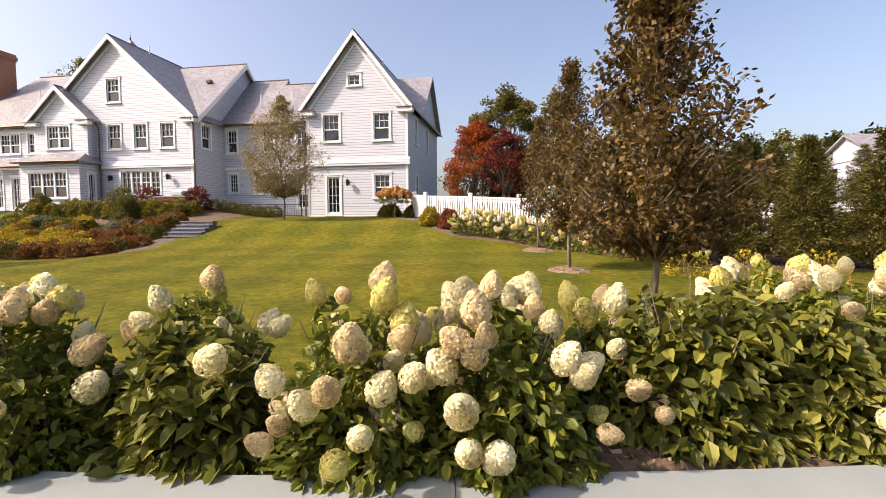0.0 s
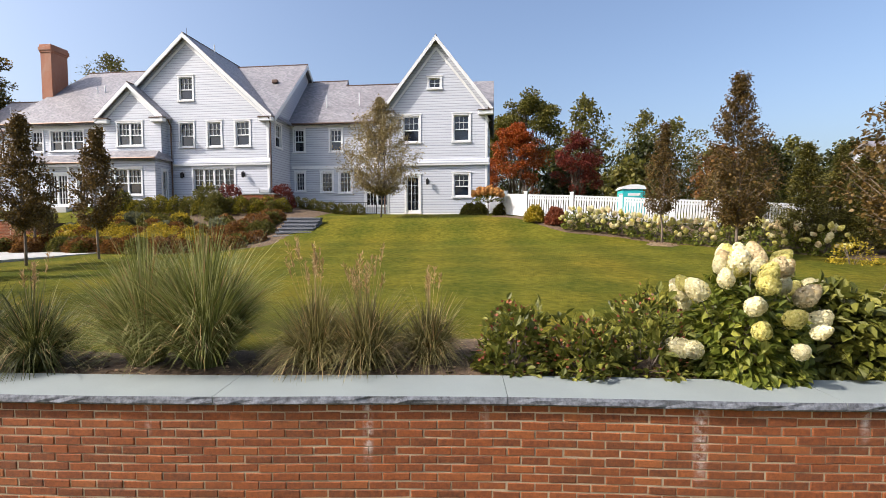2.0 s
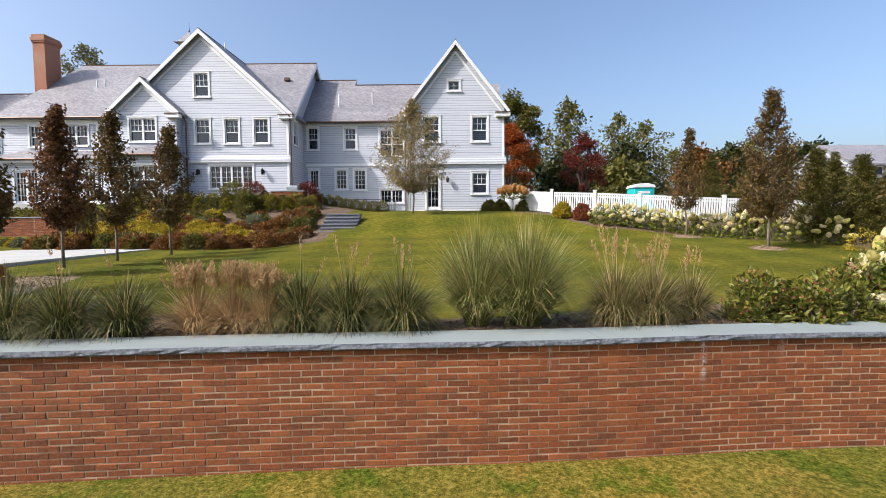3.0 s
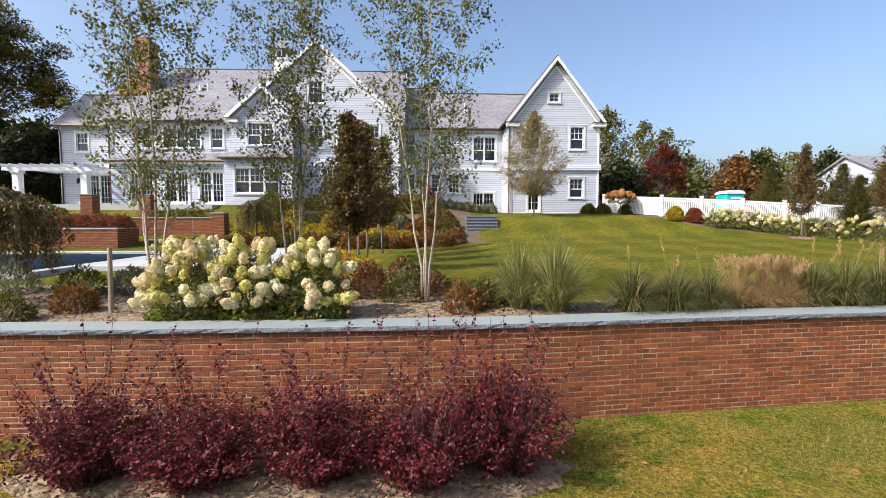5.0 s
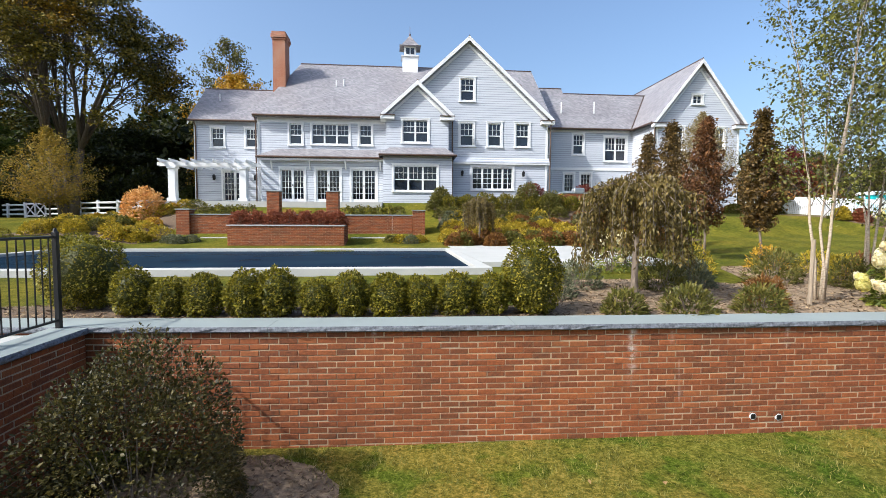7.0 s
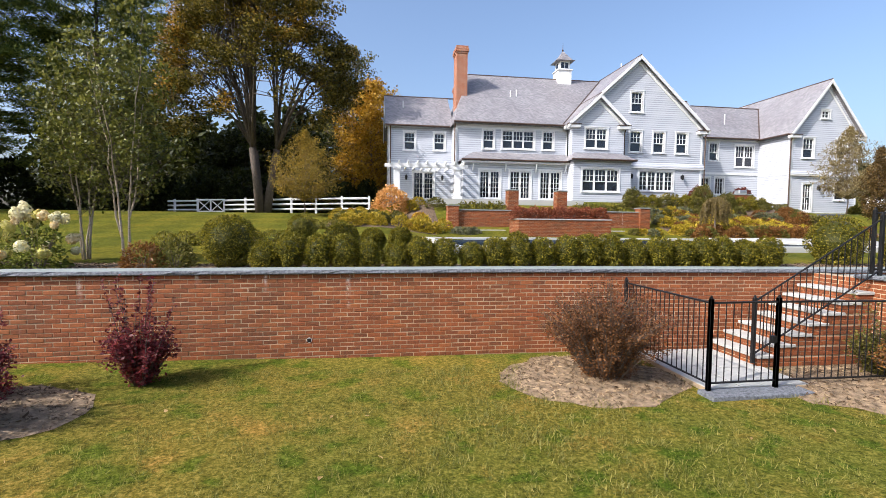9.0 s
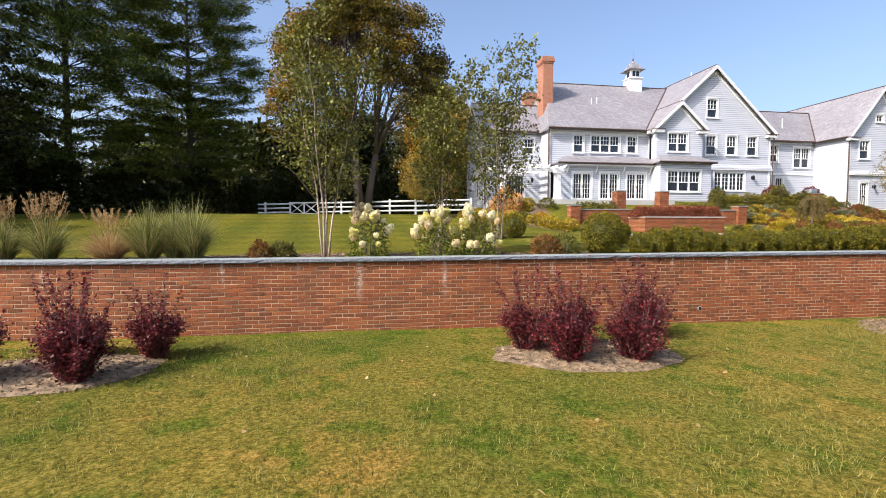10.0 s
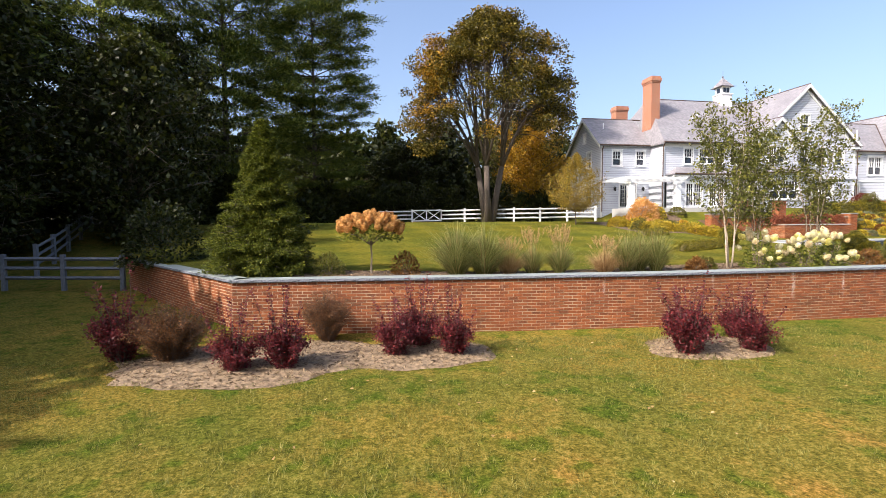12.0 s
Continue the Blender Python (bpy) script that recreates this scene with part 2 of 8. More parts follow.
BOX_LEAF = leaf_mat("boxwood_leaf", (0.03, 0.034, 0.003), (0.15, 0.135, 0.01), (0.44, 0.36, 0.03))
PEAR_LEAF = leaf_mat("bronze_green_leaf", (0.04, 0.03, 0.009), (0.115, 0.07, 0.018), (0.26, 0.165, 0.045))
PLUM_LEAF = leaf_mat("plum_purple_leaf", (0.038, 0.006, 0.009), (0.115, 0.014, 0.02), (0.27, 0.046, 0.04))
BROWN_LEAF = leaf_mat("russet_leaf", (0.07, 0.03, 0.009), (0.20, 0.088, 0.02), (0.35, 0.18, 0.045))
BIRCH_LEAF = leaf_mat("birch_leaf", (0.035, 0.045, 0.006), (0.12, 0.128, 0.019), (0.32, 0.305, 0.065))
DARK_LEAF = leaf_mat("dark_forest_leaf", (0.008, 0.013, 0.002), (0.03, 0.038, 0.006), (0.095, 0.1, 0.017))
PINE_LEAF = leaf_mat("pine_needles", (0.022, 0.045, 0.01), (0.12, 0.16, 0.027), (0.42, 0.44, 0.09), 0.6, 0.25)
SPRUCE_LEAF = leaf_mat("spruce_needles", (0.022, 0.034, 0.004), (0.09, 0.112, 0.011), (0.31, 0.31, 0.038), 0.6, 0.3)


def turning_leaf(name, green, gold, size):
    """Leaves of which whole sprays have turned, each leaf a little different."""
    n = Nodes(name, 0.5, 0, 0.35)
    g = n.ramp(n.island(), *[(k / 2, c) for k, c in enumerate(green)])
    o = n.ramp(n.island(), *[(k / 2, c) for k, c in enumerate(gold)])
    col = n.mix(n.ramp(n.noise(size, 3), (0.53, (0, 0, 0)), (0.67, (1, 1, 1))), g, o)
    n.color(col)
    n.leafy(col, 0.3)
    return n.m


MAPLE_LEAF = turning_leaf("turning_maple_leaf", ((0.03, 0.032, 0.005), (0.105, 0.088, 0.012), (0.25, 0.19, 0.03)), ((0.11, 0.065, 0.006), (0.33, 0.18, 0.014), (0.62, 0.36, 0.035)), 0.28)
GOLD_LEAF = leaf_mat("orange_gold_leaf", (0.19, 0.105, 0.008), (0.5, 0.29, 0.02), (0.74, 0.48, 0.06))
RED_LEAF = leaf_mat("orange_red_leaf", (0.16, 0.03, 0.006), (0.33, 0.075, 0.012), (0.46, 0.15, 0.025))
WINE_LEAF = leaf_mat("wine_red_leaf", (0.06, 0.010, 0.008), (0.14, 0.022, 0.014), (0.24, 0.055, 0.025))
OLIVE_LEAF = leaf_mat("olive_leaf", (0.045, 0.05, 0.008), (0.125, 0.12, 0.02), (0.25, 0.21, 0.05))
PALE_LEAF = leaf_mat("pale_grey_green_leaf", (0.1, 0.072, 0.022), (0.25, 0.19, 0.07), (0.56, 0.47, 0.27))
YELLOW_LEAF = leaf_mat("yellow_perennial", (0.13, 0.115, 0.01), (0.38, 0.29, 0.02), (0.68, 0.5, 0.05))
SEDUM_LEAF = leaf_mat("rust_flower", (0.12, 0.03, 0.015), (0.26, 0.075, 0.035), (0.38, 0.15, 0.07))
ORANGE_BLOOM = leaf_mat("peach_orange_petal", (0.46, 0.22, 0.055), (0.68, 0.38, 0.12), (0.8, 0.55, 0.25), 0.7)
GRASS_BLADE = leaf_mat("ornamental_grass", (0.055, 0.068, 0.014), (0.19, 0.205, 0.05), (0.52, 0.49, 0.22), 0.55, 0.3)
TAN_GRASS = leaf_mat("tan_grass_plume", (0.20, 0.125, 0.05), (0.42, 0.27, 0.12), (0.62, 0.46, 0.25), 0.7, 0.25)
TURF = leaf_mat("turf_blade", (0.05, 0.066, 0.01), (0.16, 0.158, 0.025), (0.4, 0.335, 0.095), 0.6, 0.25)
WEEP_LEAF = leaf_mat("weeping_leaf", (0.05, 0.04, 0.01), (0.135, 0.1, 0.024), (0.28, 0.2, 0.06))
LAVENDER = leaf_mat("grey_green_leaf", (0.065, 0.075, 0.04), (0.145, 0.155, 0.085), (0.27, 0.27, 0.165))
YOUNG_LEAF = leaf_mat("turning_gold_leaf", (0.10, 0.08, 0.01), (0.29, 0.21, 0.025), (0.54, 0.36, 0.05))
DUSKY_LEAF = leaf_mat("dusky_russet_leaf", (0.04, 0.018, 0.008), (0.13, 0.055, 0.018), (0.3, 0.145, 0.05))
CEDAR_LEAF = leaf_mat("cedar_sprays", (0.02, 0.024, 0.004), (0.085, 0.082, 0.013), (0.27, 0.22, 0.045), 0.6, 0.25)
# olive leaf set darker to carry the shade beside the stair landing
DUSKY_OLIVE = leaf_mat("dusky_olive_leaf", (0.018, 0.018, 0.004), (0.055, 0.048, 0.010), (0.15, 0.12, 0.03))
OLIVE_GRASS = leaf_mat("olive_tan_blade", (0.05, 0.048, 0.012), (0.18, 0.155, 0.05), (0.45, 0.37, 0.16), 0.55, 0.25)
DARK_GRASS = leaf_mat("dark_tussock_blade", (0.018, 0.024, 0.005), (0.075, 0.085, 0.02), (0.36, 0.33, 0.12), 0.55, 0.25)


# ---- building helpers ----
def ease(a, b, v):
    k = min(1.0, max(0.0, (v - a) / (b - a)))
    return k * k * (3 - 2 * k)


def part(name, bm, material, parent=None, label="", smooth=False):
    """Links a bmesh as one mesh object under a thing or a part."""
    me = bpy.data.meshes.new(name)
    bm.to_mesh(me)
    bm.free()
    return part_of(name, me, material, parent, label, smooth)


def part_of(name, me, material, parent=None, label="", smooth=False):
    if not me.materials:
        me.materials.append(material)
    if smooth:
        me.polygons.foreach_set("use_smooth", [True] * len(me.polygons))
    ob = new(name, me)
    if parent is not None:
        ob.parent = parent
    if label:
        ob["label"] = label
    return ob


def from_arrays(name, verts, faces, smooth=False):
    """A mesh from numpy arrays, faces all of one length."""
    me = bpy.data.meshes.new(name)
    verts, faces = np.asarray(verts, np.float32), np.asarray(faces, np.int32)
    n, k = faces.shape
    me.vertices.add(len(verts))
    me.vertices.foreach_set("co", verts.ravel())
    me.loops.add(n * k)
    me.loops.foreach_set("vertex_index", faces.ravel())
    me.polygons.add(n)
    me.polygons.foreach_set("loop_start", np.arange(0, n * k, k, dtype=np.int32))
    me.polygons.foreach_set("use_smooth", np.full(n, bool(smooth)))
    me.update(calc_edges=True)
    return me


def box(bm, x0, x1, y0, y1, z0, z1, bevel=0.0):
    m = Matrix.Translation(((x0 + x1) / 2, (y0 + y1) / 2, (z0 + z1) / 2)) @ Matrix.Diagonal((abs(x1 - x0), abs(y1 - y0), abs(z1 - z0), 1))
    vs = bmesh.ops.create_cube(bm, size=1, matrix=m)["verts"]
    if bevel:
        es = list({e for v in vs for e in v.link_edges})
        bmesh.ops.bevel(bm, geom=es, offset=bevel, segments=1, affect="EDGES")


def boxes(*dims, bevel=0.0):
    bm = bmesh.new()
    for d in dims:
        box(bm, *d, bevel=bevel)
    return bm


def quad_solid(corners, thick):
    """A slab from a convex polygon, thickened straight down."""
    bm = bmesh.new()
    top = [bm.verts.new(c) for c in corners]
    bot = [bm.verts.new((c[0], c[1], c[2] - thick)) for c in corners]
    bm.faces.new(top)
    bm.faces.new(bot[::-1])
    n = len(corners)
    for i in range(n):
        bm.faces.new((top[i], bot[i], bot[(i + 1) % n], top[(i + 1) % n]))
    bmesh.ops.recalc_face_normals(bm, faces=bm.faces)
    return bm


def tube(bm, pts, radii, sides=6):
    """A round, tapering branch along points."""
    rings = []
    for i, p in enumerate(pts):
        a = Vector(pts[max(0, i - 1)])
        b = Vector(pts[min(len(pts) - 1, i + 1)])
        d = (b - a).normalized()
        u = d.cross(Vector((0.31, 0.95, 0.05)) if abs(d.y) < 0.9 else Vector((1, 0, 0))).normalized()
        w = d.cross(u)
        rings.append([bm.verts.new(Vector(p) + radii[i] * (math.cos(2 * math.pi * k / sides) * u + math.sin(2 * math.pi * k / sides) * w)) for k in range(sides)])
    for r, s in zip(rings, rings[1:]):
        for k in range(sides):
            bm.faces.new((r[k], r[(k + 1) % sides], s[(k + 1) % sides], s[k]))
    bm.faces.new(rings[0][::-1])
    bm.faces.new(rings[-1])


def thing(name, label, category, group="", at=(0, 0, 0), kind=""):
    ob = new(name)
    ob.location = at
    ob.empty_display_size = 0.2
    return tagged(ob, label, category, group, kind)


# ---- lie of the land ----
WALL_PLAN = ((-66.5, -0.1), (-60.96, -0.75), (-55.92, -1.15), (-50.95, -1.15), (-45.73, -0.95), (-41.19, -0.85), (-36.6, -1.1), (-31.5, -1.5), (-26.39, -1.68), (-21.42, -1.74), (-17.4, -1.66), (-14.2, -1.3), (-11.11, -1.02), (-8.34, -0.86), (-6.07, -0.54), (-4.32, -0.5), (-2.9, -0.4), (-1.49, -0.22), (-0.18, 0.05), (0.75, 0.2), (1.5, 0.35), (2.1, 0.48), (5.1, 1.3), (10.1, 2.9))
TOP = 1.60          # top of the coping
COPE = 0.07


def smooth_interp(x, table):
    xs = [p[0] for p in table]
    ys = [p[1] for p in table]
    return float(np.mean([np.interp(x + d, xs, ys) for d in (-1.2, -0.6, 0, 0.6, 1.2)]))


def wall_y(x):
    """The front edge of the coping."""
    return smooth_interp(x, WALL_PLAN)


LOW_X = (-66, -60, -53, -48, -45, -41.5, -36, -31, -22, -12, 10)
LOW_Z = (0.30, 0.27, 0.26, 0.16, 0.10, 0.07, 0.09, 0.13, 0.17, 0.20, 0.22)


def lower_z(x, y):
    return float(np.interp(x, LOW_X, LOW_Z)) + 0.03 * noise.noise((x * 0.2, y * 0.2, 3))


RIGHT = ((0, 1.53), (4, 1.60), (10, 1.86), (13.0, 2.04), (15.6, 2.2), (16.3, 2.3), (17.5, 3.1), (19.5, 3.3), (23.5, 3.52), (40, 3.7))
POOL = ((0, 1.53), (4, 1.66), (12, 1.74), (15.5, 1.80), (18.5, 2.9), (21, 3.9), (23, 4.05), (40, 4.0))
LEFT = ((0, 1.50), (5, 1.58), (12, 1.95), (20, 2.75), (24, 3.0), (34, 2.95), (70, 3.2))


def upper_z(x, y):
    r, p, l = smooth_interp(y, RIGHT), smooth_interp(y, POOL), smooth_interp(y, LEFT)
    m = r + (p - r) * ease(-14, -19, x)
    return m + (l - m) * ease(-40.8, -44.2, x) + 0.02 * noise.noise((x * 0.25, y * 0.25, 0))


RETURN_SLOPE = -0.68      # the end wall runs back and outward


def corner_x(y):
    return -66.5 + RETURN_SLOPE * max(0.0, y + 0.1)


def is_upper(x, y):
    if x < -66.5:
        return y > -0.1 and x > corner_x(min(y, 8.5)) + 0.2
    return y > wall_y(max(-66.5, min(10, x))) + 0.2


def ground_z(x, y):
    if is_upper(x, y):
        return upper_z(x, y)
    if x < -64 and y > -2:
        return lower_z(x, y) + (upper_z(x, y) - 0.37) * ease(4, 22, y)
    return lower_z(x, y)


def build_ground():
    us = [-1500, -500, -200, -120] + [-100 + i * 2.5 for i in range(11)] + [-74.5 + 0.8 * i for i in range(10)] + [-66.52, -66.18] + \
         [-66.0 + 0.75 * i for i in range(102)] + [12, 16, 22, 30, 45, 70, 120, 300, 900, 1500]
    vs = [-400, -150, -60, -30, -20] + [-15 + 0.75 * i for i in range(20)] + [0.10, 0.28] + [0.6 + 0.6 * i for i in range(50)] + [33, 37, 42, 50, 60, 80, 110, 150, 250, 500, 1500]
    verts, low = [], []
    for u in us:
        for v in vs:
            y = v + wall_y(max(-66.5, min(10, u))) * (1 if abs(v) < 40 else 0)
            sh = RETURN_SLOPE * min(8.5, max(0.0, y + 0.1)) * (1 - ease(-60, -50, u)) * (1 - ease(25, 40, y))
            x = u + sh
            up = v > 0.2 and u > -66.3 and y < 1e6
            if u < -66.3 and y > 8:
                z = lower_z(x, y) + (upper_z(x, y) - 0.37) * ease(6, 22, y)
            elif up:
                z = upper_z(x, y)
            else:
                z = lower_z(x, y) + ((upper_z(x, y) - 0.37) * ease(4, 22, y) if y > 0 else 0)
            if in_pool(x, y):
                z -= 0.9
            if y < -12:
                z -= 0.02 * min(200, -12 - y)
            verts.append((x, y, z))
            low.append(not up)
    n = len(vs)
    faces, mats = [], []
    for i in range(len(us) - 1):
        for j in range(n - 1):
            a = i * n + j
            faces.append((a, a + n, a + n + 1, a + 1))
            mats.append(1 if low[a] else 0)
    me = from_arrays("ground", verts, faces, True)
    me.materials.append(LAWN)
    me.materials.append(ROUGH_LAWN)
    me.polygons.foreach_set("material_index", mats)
    tagged(new("ground", me), "mown green and yellowing lawn rising to the house", "lawn", kind="structure")


POOL_BOX = (-41.8, -27.87, 3.8, 11.2)


def in_pool(x, y):
    return POOL_BOX[0] + 0.1 < x < POOL_BOX[1] - 0.1 and POOL_BOX[2] + 0.1 < y < POOL_BOX[3] - 0.1


def patch(name, x0, x1, edge0, edge1, material, label, category, lift=0.03, step=0.35, rows=8, zf=None, ragged=0.12):
    """A thin bed that follows the ground, between two edges given as functions of x."""
    zf = zf or upper_z
    nx = max(2, int((x1 - x0) / step))
    verts, faces = [], []
    for i in range(nx + 1):
        x = x0 + (x1 - x0) * i / nx
        a, b = edge0(x), edge1(x)
        for j in range(rows + 1):
            k = j / rows
            y = a + (b - a) * k + (ragged * noise.noise((x * 1.3, j, 7)) if 0 < j else 0)
            edge = min(k, 1 - k, i / nx * 4, (nx - i) / nx * 4)
            h = lift * min(1, edge * 6 + 0.15)
            verts.append((x, y, zf(x, y) + h + 0.012 * noise.noise((x * 6, y * 6, 1)) * (edge > 0)))
    m = rows + 1
    for i in range(nx):
        for j in range(rows):
            a = i * m + j
            faces.append((a, a + m, a + m + 1, a + 1))
    if material in (MULCH, DRY_MULCH):
        scatter(np.array(verts)[np.array(faces)], 260 if "wall" in name or "hedge" in name else 45)
    me = from_arrays(name, verts, faces, True)
    return tagged(part_of(name, me, material), label, category, kind="structure")


CHIPS = []


def scatter(quads, per_m2):
    """Points for loose bark chips, spread over the quads of a bed."""
    rg = np.random.default_rng(len(quads))
    area = np.linalg.norm(np.cross(quads[:, 1] - quads[:, 0], quads[:, 3] - quads[:, 0]), axis=1)
    n = int(area.sum() * per_m2)
    q = quads[rg.choice(len(quads), n, p=area / area.sum())]
    u, v = rg.random((n, 1)), rg.random((n, 1))
    CHIPS.append((q[:, 0] * (1 - u) + q[:, 1] * u) * (1 - v) + (q[:, 3] * (1 - u) + q[:, 2] * u) * v)


def lay_chips():
    p = np.concatenate(CHIPS)
    n = len(p)
    rg = np.random.default_rng(3)
    a, ln, w = rg.uniform(0, 6.28, n), rg.uniform(0.01, 0.045, n), rg.uniform(0.004, 0.012, n)
    d = np.stack([np.cos(a) * ln, np.sin(a) * ln, rg.normal(size=n) * 0.35 * ln], 1)
    s = np.stack([-np.sin(a) * w, np.cos(a) * w, rg.normal(size=n) * 0.5 * w], 1)
    p = p + np.stack([0 * a, 0 * a, rg.uniform(0.0, 0.014, n)], 1)
    ob = part_of("mulch_chips", from_arrays("mulch_chips", np.stack([p - d - s, p + d - s * 0.6, p + d * 0.9 + s, p - d * 0.8 + s], 1).reshape(-1, 3), np.arange(4 * n).reshape(-1, 4)), CHIP)
    return tagged(ob, "loose brown and straw-coloured bark chips on the beds", "mulch", kind="stuff")


def oval_bed(name, x, y, rx, ry, zf, label="shredded bark mulch bed under shrubs"):
    bm = bmesh.new()
    rings = 9
    c = bm.verts.new((x, y, zf(x, y) + 0.07))
    prev = None
    for r in range(1, rings + 1):
        ring = []
        for k in range(28):
            a = 2 * math.pi * k / 28
            q = r / rings * (1 + 0.12 * noise.noise((math.cos(a) * 1.5 + x, math.sin(a) * 1.5 + y, 0)) + (0.16 * noise.noise((math.cos(a) * 9 + x, math.sin(a) * 9 + y, 4)) if r == rings else 0))
            px, py = x + rx * q * math.cos(a), y + ry * q * math.sin(a)
            ring.append(bm.verts.new((px, py, zf(px, py) + 0.075 * (1 - (r / rings) ** 3) + 0.006 + 0.03 * (1 - r / rings) * noise.noise((px * 2.6, py * 2.6, 5)))))
        for k in range(28):
            if prev:
                bm.faces.new((prev[k], ring[k], ring[(k + 1) % 28], prev[(k + 1) % 28]))
            else:
                bm.faces.new((c, ring[k], ring[(k + 1) % 28]))
        prev = ring
    scatter(np.array([[v.co[:] for v in f.verts] for f in bm.faces if len(f.verts) == 4]), 480)
    return tagged(part(name, bm, DRY_MULCH, smooth=True), label, "mulch bed", kind="structure")


# ---- garden wall of brick with a bluestone coping ----
def wall_line():
    """Points and directions along the front face of the long wall, every brick length."""
    pts = [(x, wall_y(x) + 0.05) for x in np.arange(-66.5, 9.6, 0.05)]
    out, carry = [pts[0]], 0.0
    step = 0.2260 / 2
    for (ax, ay), (bx, by) in zip(pts, pts[1:]):
        d = math.hypot(bx - ax, by - ay)
        while carry + d >= step:
            k = (step - carry) / d
            ax, ay = ax + (bx - ax) * k, ay + (by - ay) * k
            out.append((ax, ay))
            d = math.hypot(bx - ax, by - ay)
            carry = 0.0
        carry += d
    return out


COURSE = 0.0728
BRICK_FACES = np.array([(0, 1, 2, 3), (4, 5, 1, 0), (1, 5, 6, 2), (3, 2, 6, 7), (4, 0, 3, 7), (8, 9, 5, 4), (5, 9, 10, 6), (7, 6, 10, 11), (8, 4, 7, 11)])


def brick_verts(p, q, z, rng, corner=0):
    """Twelve corners of a hand-made brick with worn edges, whose outer face runs from p to q; corner 1 or 2: it starts or ends at an outer corner."""
    d = Vector((q[0] - p[0], q[1] - p[1], 0))
    d.normalize()
    nrm = Vector((d.y, -d.x, 0))
    g = 0.0043
    j = 0.006 + rng.uniform(-0.003, 0.003)
    a = Vector((p[0], p[1], 0)) + d * (-j if corner == 1 else g + rng.uniform(-0.003, 0.004))
    b = Vector((q[0], q[1], 0)) - d * (-j if corner == 2 else g + rng.uniform(-0.003, 0.004))
    z0, z1 = z + g + rng.uniform(-0.002, 0.004), z + COURSE - g + rng.uniform(-0.003, 0.002)
    tilt = rng.uniform(-0.003, 0.003)
    out = []
    for depth, w in ((j, 0.0055), (j - 0.006, 0.0), (-0.02, 0.0)):
        f = nrm * depth
        e = [rng.uniform(0.5, 1.5) * w for _ in range(4)]
        out += [(*(a + f + d * e[0]).xy, z0 + e[0]), (*(b + f - d * e[1]).xy, z0 + e[1] + tilt), (*(b + f - d * e[2]).xy, z1 - e[2] + tilt), (*(a + f + d * e[3]).xy, z1 - e[3])]
    return out


def course_bricks(line, odd, z, rng):
    """One course in running bond, with half bricks at the ends and round the corners."""
    out = []
    i = 1 - odd
    if i:
        out.append(brick_verts(line[0], line[1], z, rng))
    while i + 2 < len(line):
        a, m, b = line[i:i + 3]
        if abs((m[0] - a[0]) * (b[1] - m[1]) - (m[1] - a[1]) * (b[0] - m[0])) > 0.003:
            out += [brick_verts(a, m, z, rng, 2), brick_verts(m, b, z, rng, 1)]
        else:
            out.append(brick_verts(a, b, z, rng))
        i += 2
    if i + 1 < len(line):
        out.append(brick_verts(line[-2], line[-1], z, rng))
    return out


def brick_run(line, z_top, courses, parent, single=None):
    """Bricks along a line of half-brick points, in running bond: a joined mesh, and single ones where single(x, course) says so."""
    rng = random.Random(len(line))
    verts, faces, lone = [], [], []
    for c in range(courses):
        z = z_top - (c + 1) * COURSE
        for v in course_bricks(line, c % 2, z, rng):
            if single and single(v[0][0], c) and len(lone) < 300:
                lone.append(v)
                continue
            n = len(verts)
            verts += v
            faces += [tuple(n + k for k in f) for f in BRICK_FACES]
    ob = part_of("brickwork", from_arrays("brickwork", verts, faces), BRICK, parent)
    tagged(ob, kind="stuff")
    for v in lone:
        cx, cy, cz = (sum(p[k] for p in v) / 12 for k in range(3))
        me = from_arrays("brick", [(p[0] - cx, p[1] - cy, p[2] - cz) for p in v], BRICK_FACES)
        b = part_of("brick", me, BRICK, parent)
        b.location = (cx, cy, cz)


def ribbon_wall(line, z0, z1, back, material, name, parent, front=0.0):
    """A solid wall that follows a line, from front to back."""
    bm = bmesh.new()
    rows = []
    for i, p in enumerate(line):
        a, b = line[max(0, i - 1)], line[min(len(line) - 1, i + 1)]
        d = Vector((b[0] - a[0], b[1] - a[1], 0)).normalized()
        nrm = Vector((d.y, -d.x, 0))
        f, k = Vector((*p, 0)) + nrm * front, Vector((*p, 0)) - nrm * back
        rows.append([bm.verts.new((*f.xy, z0)), bm.verts.new((*f.xy, z1)), bm.verts.new((*k.xy, z1)), bm.verts.new((*k.xy, z0))])
    for r, s in zip(rows, rows[1:]):
        for k in range(4):
            bm.faces.new((r[k], s[k], s[(k + 1) % 4], r[(k + 1) % 4]))
    bm.faces.new(rows[0][::-1])
    bm.faces.new(rows[-1])
    bmesh.ops.recalc_face_normals(bm, faces=bm.faces)
    return part(name, bm, material, parent)


